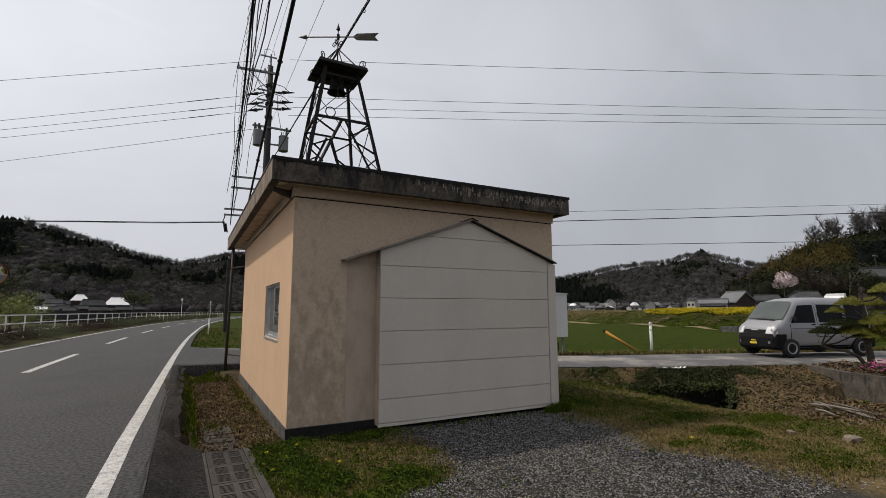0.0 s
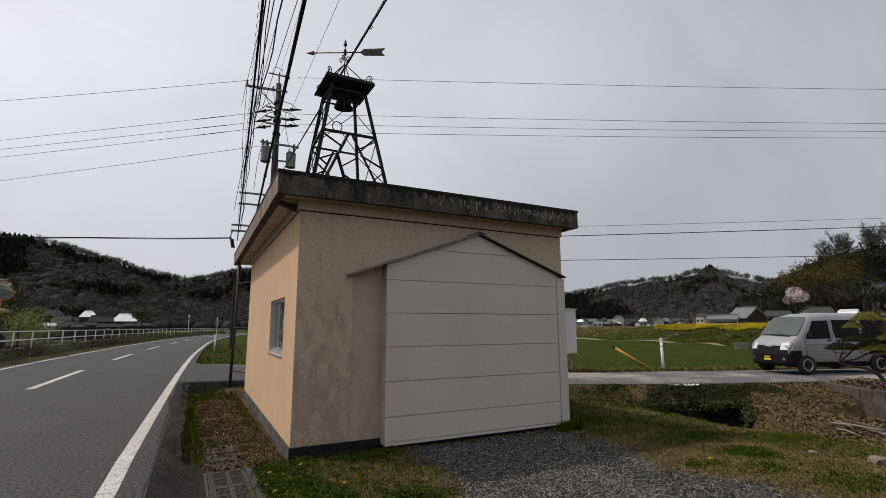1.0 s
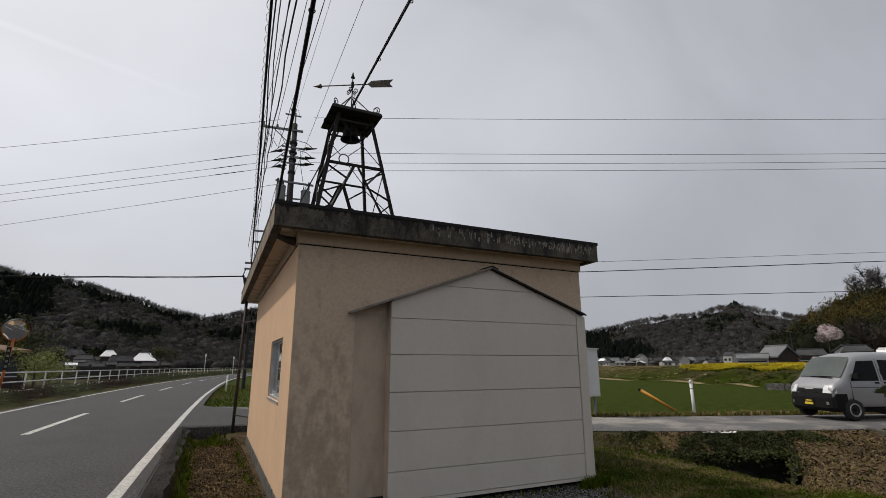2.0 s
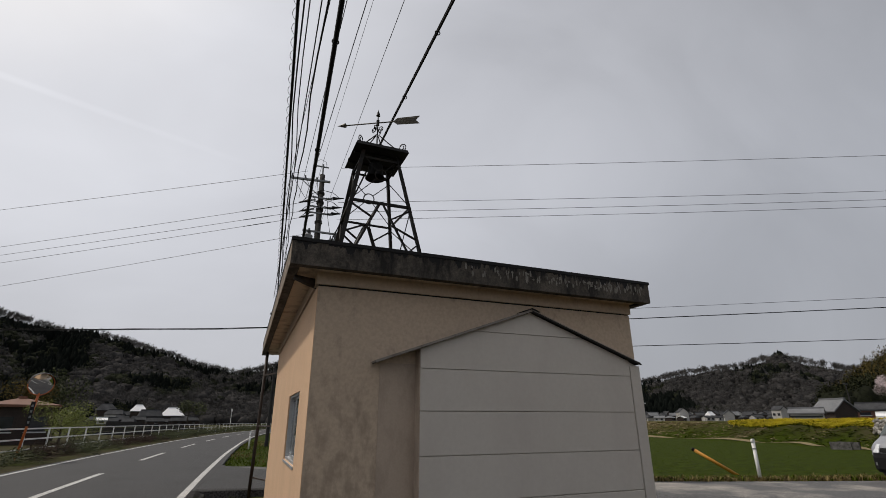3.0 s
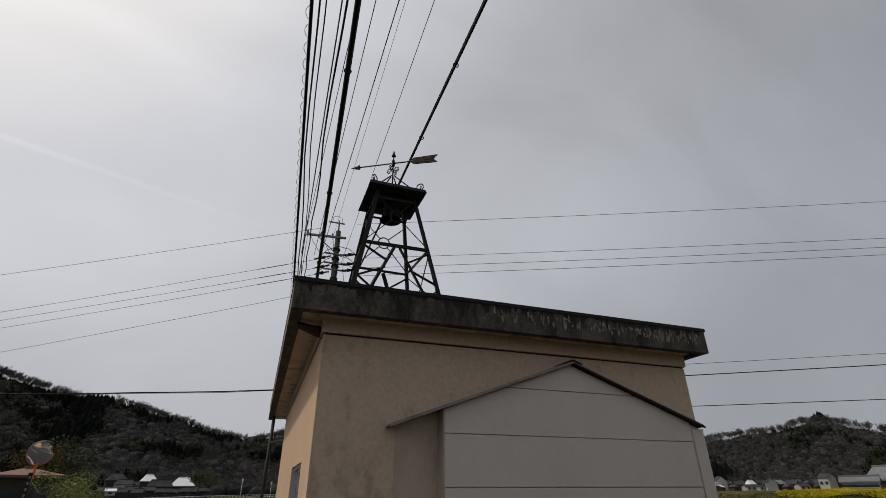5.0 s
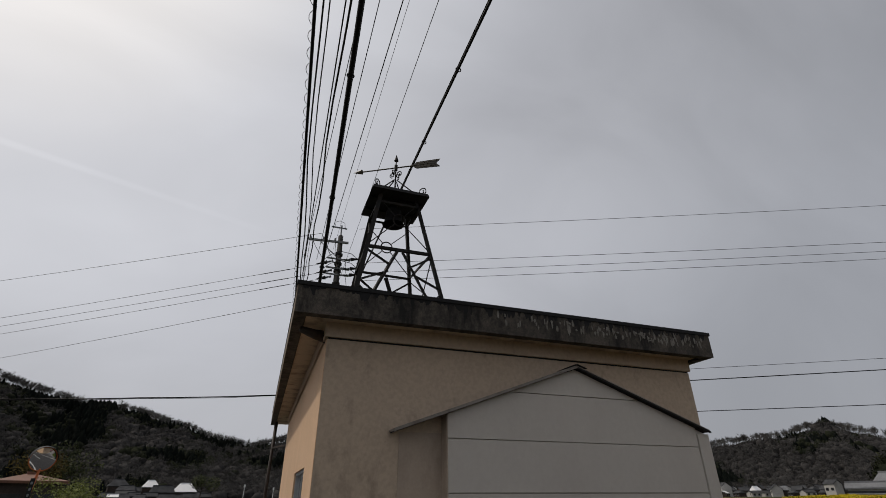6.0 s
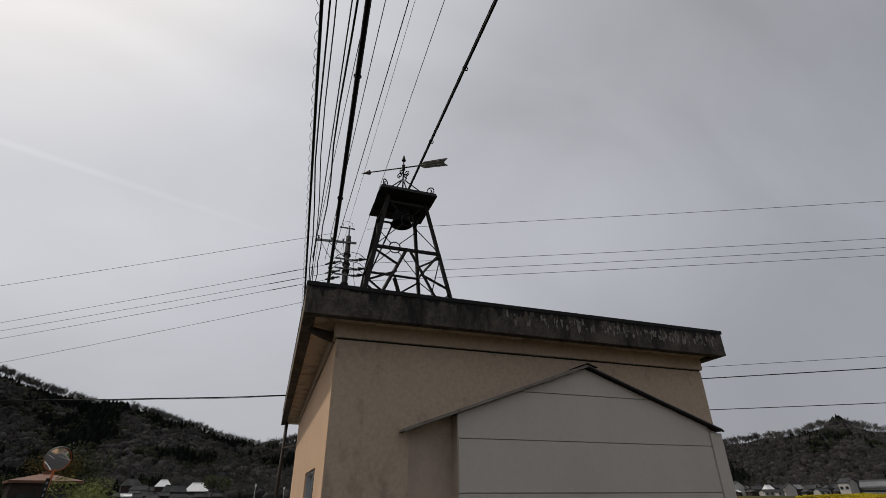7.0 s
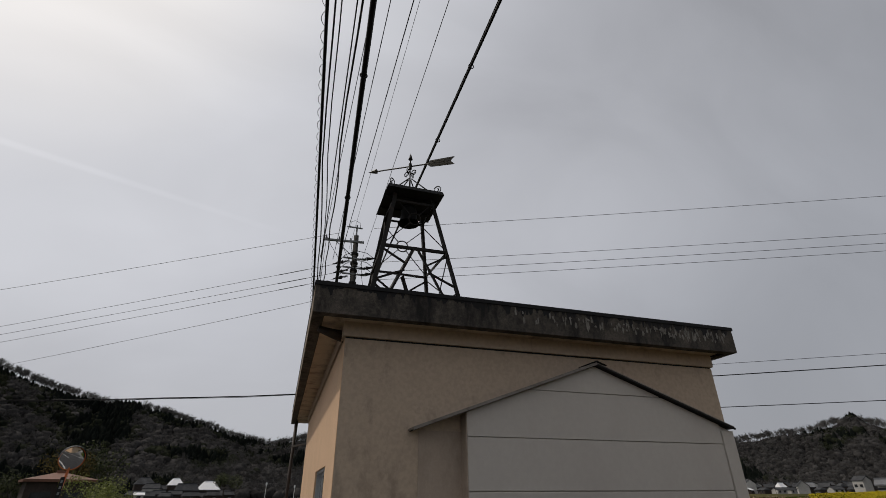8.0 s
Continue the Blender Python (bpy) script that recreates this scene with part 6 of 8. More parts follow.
part("trunk", Shape().tube([(x, y, 0.9), (x, y, 2.4)], 0.12, 8, 0.07), M_BARK, tree, smooth=True)
for az_, d_, h_ in ((61.0, 112, 6.6), (66.4, 120, 8.0), (49.6, 380, 12.0), (66.0, 118, 7.4), (70.6, 80, 7.2), (4.6, 36, 3.8)):
    x, y = polar(az_, d_)
    p = thing("utility_pole", (x, y, 1.2), "distant grey utility pole", "utility pole")
    part("shaft", Shape().tube([(x, y, 0.8 if az_ > 10 else 0.0), (x, y, 1.2 + h_)], 0.12, 8, 0.08), M_POLE, p)
    if az_ > 10:
        part("crossarm", Shape().bar((x - 0.7, y, 0.9 + h_), (x + 0.7, y, 0.9 + h_), 0.1), M_GALV, p)

# yellow rape along the top of the bank, and its stems
fl, st = [], []
for _ in range(9500):
    a = rng.uniform(51.4, 64.5)
    d = along(BANK, a) + rng.uniform(4.6, 9.0)
    x, y = polar(a, d)
    g = laid_z(x, y)
    h = (rng.uniform(0.10, 0.30) + 0.12 * noise.noise((x * 0.6, y * 0.6, 2))) * (0.45 + 0.3 * smooth(51.6, 53.5, a))
    for _ in range(2):
        fl.append((x + rng.gauss(0, 0.15), y + rng.gauss(0, 0.15), g + h + rng.uniform(-0.07, 0.07), 0.085, 0.085, rng.uniform(0, 6)))
    if rng.random() < 0.7:
        st.append((x, y, g + h * 0.35, 0.16, 0.17, rng.uniform(0, 6)))
TUFT = [leaf_cloud(5, 0.32, 300 + i) for i in range(6)]
solid("rape_flowers", scatter(TUFT, fl), M_RAPE, "yellow rape flowers along the grass bank", "flowers", kind="stuff")
solid("rape_stems", scatter(TUFT, st), M_STEM, "green rape stems along the grass bank", "plants", kind="stuff")
# rough growth on the bank
bk, bd = [], []
for _ in range(5200):
    a = rng.uniform(41, 74)
    d = along(BANK, a) + rng.uniform(0.6, 7.5)
    x, y = polar(a, d)
    h = rng.uniform(0.06, 0.26)
    (bk if noise.noise((x * 0.35, y * 0.35, 21)) + rng.gauss(0, 0.22) + 0.5 * smooth(49, 54, a) > 0.12 else bd).append((x, y, laid_z(x, y) + h * 0.1, h * 0.35, h * 1.3, rng.uniform(0, 6)))
solid("bank_growth", scatter(TUFT, bk), M_STEM, "rough green growth on the bank", "plants", kind="stuff")
M_STRAW = surface("dead_straw", (0.10, 0.075, 0.042), (0.30, 0.235, 0.14), 0.8, 9, 0.9, 0, island=0.5, spec=0.15)
solid("bank_straw", scatter(TUFT, bd), M_STRAW, "dry grass on the bank", "plants", kind="stuff")


# beaten path along the foot of the bank
M_PATH = surface("dry_path", (0.12, 0.10, 0.055), (0.26, 0.21, 0.125), 0.9, 9, 0.95, 0.3, 0.02, spec=0.05)
sh_ = Shape()
n_ = 90
for i in range(n_ + 1):
    a = 36 + 28 * i / n_
    d = along(BANK, a) + 0.1
    for o in (-0.28, 0.0, 0.28):
        x, y = polar(a, d + o + 0.10 * noise.noise((a * 3, o * 9, 4)))
        sh_.v.append((x, y, laid_z(x, y) + 0.03))
sh_.f = [(3 * i + k + 1, 3 * i + k, 3 * i + 3 + k, 3 * i + 4 + k) for i in range(n_) for k in range(2)]
solid("path", sh_, M_PATH, "dry beaten path along the foot of the bank", "path", kind="structure", smooth=True)


# ---------------------------------------------------------------- beside the main road
def rail_x(y):
    return road_x(y) - 4.7


rail = thing("guard_rail", (rail_x(30), 30, 0.1), "white three-bar pedestrian guard rail along the road", "rail")
ys = [y for y in np.arange(6.8, 128, 2.5)]
for y in ys:
    part("post", Shape().box(rail_x(y) - 0.03, rail_x(y) + 0.03, y - 0.03, y + 0.03, -0.2, 1.37), M_WHITE, rail)
for z in (1.35, 0.95, 0.56):
    for y in ys[:-1]:
        part("bar", Shape().bar((rail_x(y) + 0.05, y, z), (rail_x(y + 2.5) + 0.05, y + 2.52, z), 0.04, 0.055), M_WHITE, rail)

SHRUBS = [leaf_cloud(1500, 0.040, 400 + i, 0.8, 0.2) for i in range(4)]
y = 7.0
i = 0
while y < 118:
    w = rng.uniform(1.0, 1.9)
    h = rng.uniform(0.50, 0.82) if y < 45 else rng.uniform(0.7, 1.0)
    x = road_x(y) - 3.55 + rng.uniform(-0.2, 0.2)
    v, f = SHRUBS[i % 4]
    s = Shape()
    s.v = [(x + p[0] * w * 0.42, y + p[1] * w * 0.55, 0.18 + max(0.02, h * 0.42 + p[2] * h * 0.55)) for p in v]
    s.f = list(f)
    red = noise.noise((y * 0.11, 0, 4)) > -0.08 and y < 45
    solid("shrub", s, M_SHRUB if red else M_SHRUB2, ("reddish-brown" if red else "olive green") + " clipped shrub beside the road", "shrub", "shrubs along the rail")
    y += w * rng.uniform(0.6, 1.15) * (1 if y < 60 else 1.5)
    i += 1

# traffic mirror on an orange post
M_ORANGE = surface("orange_paint", (0.42, 0.10, 0.025), (0.55, 0.15, 0.04), 3, 30, 0.55, 0.1, 0.001)
M_MIRROR = bpy.data.materials.new("mirror_steel")
M_MIRROR.use_nodes = True
b = M_MIRROR.node_tree.nodes["Principled BSDF"]
b.inputs["Base Color"].default_value = (0.82, 0.83, 0.84, 1)
b.inputs["Metallic"].default_value, b.inputs["Roughness"].default_value = 1.0, 0.04
MX, MY, MZ = -6.45, 25.3, 3.0
mirror = thing("traffic_mirror", (MX, MY, 0.2), "round convex traffic mirror on an orange post", "mirror")
part("post", Shape().tube([(MX - 0.25, MY + 0.1, 0.0), (MX + 0.02, MY + 0.1, 3.3)], 0.045, 12), M_ORANGE, mirror, "orange painted post", smooth=True)
N_ = (Vector((2.2, 8.5, -1.2)) - Vector((MX, MY, MZ))).normalized()
A_ = N_.cross(Vector((0, 0, 1))).normalized()
B_ = A_.cross(N_)
C_ = Vector((MX, MY, MZ))
s = Shape()
for j in range(7):
    r = 0.40 * j / 6
    for i in range(28):
        w = 2 * math.pi * i / 28
        s.v.append(tuple(C_ + (A_ * math.cos(w) + B_ * math.sin(w)) * r + N_ * (0.035 * (1 - (r / 0.40) ** 2))))
s.f = [(j * 28 + i, (j + 1) * 28 + i, (j + 1) * 28 + (i + 1) % 28, j * 28 + (i + 1) % 28) for j in range(6) for i in range(28)]
part("mirror_face", s, M_MIRROR, mirror, "convex mirror face", smooth=True)
part("mirror_back", Shape().disc(C_ - N_ * 0.06, N_, 0.41, 0.055, 28), M_ORANGE, mirror)
part("rim", Shape().ring(C_, N_, 0.415, 0.02, 28), M_ORANGE, mirror)
s = Shape()
for i in range(15):
    w = math.pi * i / 14
    o = C_ + (A_ * math.cos(w) + B_ * math.sin(w)) * 0.44
    s.v += [tuple(o - N_ * 0.05), tuple(o + N_ * 0.18), tuple(o + N_ * 0.18 + B_ * 0.012), tuple(o - N_ * 0.05 + B_ * 0.012)]
for i in range(14):
    for a, c in ((0, 1), (1, 2), (2, 3), (3, 0)):
        s.f.append((4 * i + a, 4 * i + c, 4 * i + 4 + c, 4 * i + 4 + a))
part("hood", s, M_BLACK, mirror, "dark hood over the mirror")
plate = part("plate", Shape().box(MX - 0.16, MX - 0.02, MY - 0.02, MY - 0.005, 1.45, 2.35), M_BLACK, mirror, "dark sign plate with pale bars")
for z in (1.55, 1.75, 1.95, 2.15):
    part("mark", Shape().box(MX - 0.125, MX - 0.055, MY - 0.026, MY - 0.021, z, z + 0.09), M_GALV, plate)

# lamps and marker posts along the bend
for az_, d_, h in ((0.42, 92, 3.1), (3.1, 104, 2.9)):
    ox, y = polar(az_, d_)
    lp = thing("road_lamp", (ox, y, 0.2), "white pole lamp at the bend of the road", "lamp")
    part("pole", Shape().tube([(ox, y, 0.0), (ox, y, 0.2 + h)], 0.045, 8), M_WHITE, lp)
    part("head", Shape().tube([(ox, y, 0.15 + h), (ox, y, 0.55 + h)], 0.14, 12, 0.12), M_WHITE, lp)


def marker(x, y, h, lean, label, z=0.0):
    p = thing("marker_post", (x, y, z), label, "post", "marker posts")
    a, b = Vector((x, y, z - 0.1)), Vector((x + lean, y, z + h))
    part("post", Shape().tube([a, b], 0.045, 12), M_WHITE, p, smooth=True)
    part("reflector", Shape().disc(b + Vector((0, -0.03, 0.04)), (0, 1, 0), 0.062, 0.05, 16), M_WHITE, p)
    part("collar", Shape().tube([a + (b - a) * 0.84, a + (b - a) * 0.87], 0.05, 12), M_GALV, p)


marker(13.95, 11.05, 0.98, -0.01, "white road marker post with round reflector", 0.03)
marker(19.4, 7.75, 0.85, 0.0, "white road marker post with round reflector", 0.03)
marker(1.72, 32.6, 0.85, 0.03, "white road marker post at the road edge", 0.15)

# yellow guy-wire guard at the field edge
M_YELLOW = surface("yellow_plastic", (0.44, 0.19, 0.02), (0.56, 0.27, 0.035), 3, 30, 0.55, 0.05, 0.001)
g = thing("guy_guard", (15.2, 12.7, 0.0), "yellow plastic guy-wire guard leaning at the field edge", "guard")
a, b = Vector((15.2, 12.65, -0.03)), Vector((14.35, 13.45, 0.72))
part("tube", Shape().tube([a, b], 0.05, 12), M_YELLOW, g, smooth=True)
part("clamp", Shape().tube([b - (b - a) * 0.02, b + (b - a) * 0.03], 0.056, 12), M_STEEL, g)
part("anchor_rod", Shape().tube([a - (b - a) * 0.12, a + (b - a) * 0.05], 0.015, 8), M_STEEL, g)

# sluice block at the foot of the bank
q = thing("sluice_box", (33.0, 19.6, 0.0), "small grey concrete sluice box in the field edge", "sluice")
part("wall", Shape().box(32.55, 32.65, 19.1, 20.2, -0.1, 0.42), M_PLINTH, q)
part("wall", Shape().box(33.3, 33.4, 19.1, 20.2, -0.1, 0.42), M_PLINTH, q)
part("gate", Shape().box(32.65, 33.3, 19.6, 19.72, -0.1, 0.38), M_TIMBER, q)

# dry stone wall under the terrace garden
M_STONE = surface("field_stone", (0.16, 0.15, 0.135), (0.36, 0.345, 0.315), 2.5, 20, 0.9, 0.5, 0.02, random_ob=0.6)
sw0, sw1 = Vector((34.9, 18.9, 1.02)), Vector((31.7, 14.1, 0.84))
swall = thing("stone_wall", sw0, "rough dry stone wall with boulders below the garden", "wall")


def rock(seed):
    r = random.Random(seed)
    bm = bmesh.new()
    bmesh.ops.create_icosphere(bm, subdivisions=1, radius=0.5)
    for v in bm.verts:
        v.co *= r.uniform(0.78, 1.15)
        v.co.x = max(-0.42, min(0.42, v.co.x))
    me = bpy.data.meshes.new("stone")
    bm.to_mesh(me)
    bm.free()
    me.materials.append(M_STONE)
    return me


ROCKS = [rock(500 + i) for i in range(6)]
run = sw1 - sw0
side = Vector((run.y, -run.x, 0)).normalized()
core = Shape()
core.hexa([sw0 - Vector((0, 0, 0.5)), sw1 - Vector((0, 0, 0.5)), sw1 - side * 0.5 - Vector((0, 0, 0.5)), sw0 - side * 0.5 - Vector((0, 0, 0.5))],
          [sw0 + Vector((0, 0, 0.56)) - side * 0.2, sw1 + Vector((0, 0, 0.6)) - side * 0.2, sw1 - side * 0.6 + Vector((0, 0, 0.6)), sw0 - side * 0.6 + Vector((0, 0, 0.56))])
part("core", core, M_HILL, swall, "dark earth between the stones")
for row in range(4):
    t = 0.0
    while t < 1:
        ln = rng.uniform(0.2, 0.55)
        p = sw0 + run * t + Vector((0, 0, -0.08 + 0.20 * row + rng.uniform(-0.03, 0.03))) + side * (0.02 - 0.05 * row)
        ob = new("stone", ROCKS[rng.randrange(6)])
        ob.parent = swall
        ob.matrix_basis = Matrix.Translation(p - sw0) @ Matrix.Rotation(math.atan2(run.y, run.x) + rng.gauss(0, 0.2), 4, "Z") @ Matrix.Rotation(rng.uniform(-0.7, 0.7), 4, "Y") @ Matrix.Diagonal((ln * 1.15, 0.34, rng.uniform(0.20, 0.36), 1))
        t += ln / run.length * 0.95
M_TARP = surface("faded_tarp", (0.16, 0.30, 0.24), (0.27, 0.42, 0.35), 2, 20, 0.6, 0.3, 0.02)
s = Shape()
for j in range(9):
    for i in range(15):
        p = sw0 + run * (0.46 + 0.36 * i / 14) - side * (0.25 + 0.09 * j)
        s.v.append((p.x, p.y, 1.50 + 0.07 * math.sin(i * 0.9) + 0.20 * math.sin(j / 8 * math.pi) + 0.08 * noise.noise((i * 0.7, j * 0.7, 0))))
s.f = [(j * 15 + i, j * 15 + i + 1, (j + 1) * 15 + i + 1, (j + 1) * 15 + i) for j in range(8) for i in range(14)]
solid("tarpaulin", s, M_TARP, "crumpled faded green tarpaulin on the stone wall", "tarpaulin", smooth=True)

# ---------------------------------------------------------------- garden corner with retaining wall and pine
cw = thing("retaining_wall", (13.0, 5.4, -0.7), "stained concrete retaining wall of the raised garden bed", "wall")
pts = [Vector((14.6, 7.0, 0)), Vector((14.15, 6.5, 0)), Vector((13.45, 5.55, 0)), Vector((13.05, 4.5, 0)), Vector((12.5, -2.0, 0))]
for a, b in zip(pts, pts[1:]):
    n_ = Vector((b.y - a.y, a.x - b.x, 0)).normalized() * -0.16
    s = Shape().hexa([a + Vector((0, 0, -1.0)), b + Vector((0, 0, -1.0)), b + n_ + Vector((0, 0, -1.0)), a + n_ + Vector((0, 0, -1.0))], [a + Vector((0, 0, 0.10)), b + Vector((0, 0, 0.10)), b + n_ + Vector((0, 0, 0.10)), a + n_ + Vector((0, 0, 0.10))])
    part("wall_panel", s, M_CONCRETE, cw)
bed = Shape()
for j in range(12):
    for i in range(16):
        u, v_ = i / 15, j / 11
        a = Vector((14.6, 6.85, 0)).lerp(Vector((12.75, -2.0, 0)), v_)
        if v_ < 0.55:
            a = Vector((14.6, 6.85, 0)).lerp(Vector((13.62, 5.5, 0)), v_ / 0.18) if v_ < 0.18 else Vector((13.62, 5.5, 0)).lerp(Vector((13.0, 1.0, 0)), (v_ - 0.18) / 0.55)
        b = Vector((17.2, 5.6, 0)).lerp(Vector((22, -4, 0)), v_)
        p = a.lerp(b, u)
        bed.v.append((p.x, p.y, 0.02 + 0.08 * math.sin(min(u * 4, 1) * 1.57) + 0.04 * noise.noise((p.x * 2, p.y * 2, 0))))
bed.f = [(j * 16 + i, (j + 1) * 16 + i, (j + 1) * 16 + i + 1, j * 16 + i + 1) for j in range(11) for i in range(15)]
M_BED = surface("bed_soil", (0.05, 0.037, 0.026), (0.15, 0.11, 0.075), 3, 25, 0.95, 0.8, 0.03)
solid("garden_bed", bed, M_BED, "raised bed of brown soil and dead leaves", "garden bed", kind="structure", smooth=True)

def needle_pad(n, seed):
    """A flat cloud of needle tufts pointing up and out."""
    r = random.Random(seed)
    v, f = [], []
    for _ in range(n):
        a, q = r.uniform(0, 6.28), math.sqrt(r.random())
        c = Vector((math.cos(a) * q, math.sin(a) * q, (1 - q * q) * 0.55 * r.random()))
        for _ in range(5):
            d = Vector((r.gauss(0, 0.6), r.gauss(0, 0.6), abs(r.gauss(0.6, 0.4)))).normalized() * r.uniform(0.13, 0.24)
            o = d.orthogonal().normalized() * 0.020
            k = len(v)
            v += [tuple(c - o), tuple(c + o), tuple(c + d)]
            f.append((k, k + 1, k + 2))
    return np.array(v), f


def make_pine():
    bx, by, bz = 14.68, 5.45, 0.12
    pine = thing("pine_tree", (bx, by, bz), "clipped garden pine with flat needle pads on bent bare limbs", "tree")
    trunk = [Vector(p) for p in ((bx, by, bz - 0.2), (bx - 0.02, by + 0.02, 0.45), (bx - 0.06, by + 0.05, 0.9), (bx - 0.05, by + 0.02, 1.3), (bx - 0.07, by + 0.06, 1.7), (bx - 0.04, by + 0.03, 2.05))]
    part("trunk", Shape().tube(trunk, 0.085, 12, 0.03), M_BARK, pine, smooth=True)
    lean = [Vector(p) for p in ((bx + 0.05, by + 0.10, bz - 0.15), (bx - 0.01, by + 0.15, 0.20), (bx - 0.07, by + 0.24, 0.38), (bx - 0.19, by + 0.42, 0.50), (bx - 0.30, by + 0.62, 0.52), (bx - 0.38, by + 0.86, 0.60))]
    part("limb", Shape().tube(lean, 0.060, 10, 0.018), M_BARK, pine, smooth=True)
    # middle, half width, whether it grows from the leaning limb, and whether shade is painted into its needles
    pads = (((14.32, 6.20, 0.92), 0.40, 1, 1), ((14.47, 5.87, 1.12), 0.42, 1, 1), ((14.43, 5.97, 1.44), 0.24, 0, 0), ((14.52, 5.72, 1.62), 0.34, 0, 0), ((14.54, 5.68, 0.92), 0.42, 1, 0), ((14.62, 5.42, 0.84), 0.36, 0, 0), ((14.66, 5.28, 1.16), 0.40, 0, 0),
            ((14.75, 5.02, 1.02), 0.42, 0, 0), ((14.72, 5.08, 1.92), 0.34, 0, 0), ((14.9, 4.75, 1.35), 0.42, 0, 0), ((14.95, 4.8, 1.75), 0.34, 0, 0), ((15.1, 5.5, 1.6), 0.36, 0, 0))
    for i, (c, r, low, in_shade) in enumerate(pads):
        v, f = needle_pad(760, 700 + i)
        c = Vector(c)
        r *= 0.86
        s = Shape()
        s.v = [(c.x + p[0] * r, c.y + p[1] * r, c.z + p[2] * r * (1.0 if in_shade else 1.3)) for p in v]
        s.f = list(f)
        part("needle_pad", s, M_PINE_SHADE if in_shade else M_PINE, pine, "pine needles in a shaded colour" if in_shade else "")
        line = lean[3:] if low else trunk[1:5]
        start = min(line, key=lambda q: abs(q.z - (c.z - 0.25)))
        bend = start.lerp(c, 0.5) + Vector((0.03 * (-1) ** i, 0.04 * (-1) ** (i // 2), -0.07))
        branch = part("branch", Shape().tube([start, bend, c.lerp(bend, 0.15) + Vector((0, 0, -0.02)), c + Vector((0, 0, 0.02))], 0.026, 8, 0.009), M_BARK, pine, smooth=True)
        for k in range(5):
            a = 1.26 * k + i
            tip = c + Vector((math.cos(a) * r * 0.7, math.sin(a) * r * 0.7, 0.03))
            part("twig", Shape().tube([bend.lerp(c, 0.6), bend.lerp(tip, 0.7) + Vector((0, 0, -0.02)), tip], 0.011, 6, 0.005), M_BARK, branch)


make_pine()
# magenta azalea at the bed's edge
M_AZALEA = surface("azalea_flowers", (0.28, 0.03, 0.13), (0.50, 0.07, 0.25), 3, 20, 0.7, 0, island=0.4)
az_b = thing("azalea", (13.75, 4.8, 0.08), "low azalea bush in magenta flower", "shrub")
v, f = leaf_cloud(350, 0.06, 800, 0.6, 0.3)
for name, mat, k, zz in (("flowers", M_AZALEA, 0.42, 0.24), ("leaves", M_SHRUB2, 0.40, 0.16)):
    s = Shape()
    s.v, s.f = [(13.75 + p[0] * k, 4.8 + p[1] * k * 1.4, 0.05 + max(0.0, zz + p[2] * 0.22)) for p in v], list(f)
    part(name, s, mat, az_b)
    v, f = leaf_cloud(350, 0.07, 801, 0.6, 0.1)

# weathered timbers, stone and scraps on the waste ground
M_DRIFT = surface("weathered_timber", (0.05, 0.043, 0.036), (0.20, 0.178, 0.152), 5, 40, 0.95, 0.5, 0.01, random_ob=0.7)
for i, (a, b, r) in enumerate((((11.10, 5.10, 0), (10.35, 3.95, 0), 0.034), ((11.15, 4.85, 0), (10.45, 3.90, 0), 0.028), ((10.60, 4.95, 0), (10.25, 4.05, 0), 0.038), ((10.95, 4.6, 0), (10.30, 3.80, 0), 0.026), ((10.35, 4.75, 0), (9.85, 4.25, 0), 0.03), ((10.9, 4.95, 0), (10.2, 4.45, 0), 0.024))):
    a, b = Vector(a), Vector(b)
    r *= 0.6
    ga, gb = ground_z(a.x, a.y), ground_z(b.x, b.y)
    a.z, b.z = ga + r * 0.7 + 0.03 * (i % 3), gb + r * 0.8 + 0.05 * (i % 3)
    solid("timber", Shape().tube([a, a.lerp(b, 0.5) + Vector((0.02, 0.01, 0.015)), b], r, 8, r * 0.8), M_DRIFT, "grey weathered timber lying beside the ditch", "timber", "timbers beside the ditch", smooth=True)
M_STONE2 = surface("brownish_stone", (0.12, 0.095, 0.07), (0.23, 0.185, 0.14), 4, 30, 0.92, 0.5, 0.01)
st_ = new("boulder", ROCKS[2].copy())
st_.data.materials[0] = M_STONE2
st_.matrix_basis = Matrix.Translation((7.55, 3.1, ground_z(7.55, 3.1) + 0.04)) @ Matrix.Diagonal((0.30, 0.22, 0.14, 1))
tagged(st_, "pale flat stone half buried in the grass", "stone")
st_ = new("boulder", ROCKS[4].copy())
st_.data.materials[0] = M_STONE2
st_.matrix_basis = Matrix.Translation((7.35, 3.7, ground_z(7.35, 3.7) + 0.02)) @ Matrix.Diagonal((0.13, 0.11, 0.08, 1))
tagged(st_, "small pale stone half buried in the grass", "stone")
for i in range(5):
    x = 10.75 + 0.14 * i + rng.uniform(-0.05, 0.05)
    y = along([(p.x, p.y) for p in SIDE_ROAD], x) - 2.05
    z = ground_z(x, y)
    s = Shape()
    t = rng.uniform(0, 3)
    for j in range(4):
        for k in range(4):
            s.v.append((x + (j - 1.5) * 0.06 * math.cos(t) - (k - 1.5) * 0.04 * math.sin(t), y + (j - 1.5) * 0.06 * math.sin(t) + (k - 1.5) * 0.04 * math.cos(t), z + 0.06 + 0.05 * noise.noise((j * 0.8 + i, k * 0.8, 0))))
    s.f = [(j * 4 + k, j * 4 + 4 + k, j * 4 + 5 + k, j * 4 + 1 + k) for j in range(3) for k in range(3)]
    solid("litter", s, M_WHITE, "scrap of white plastic caught on the bank", "litter", "litter on the bank")

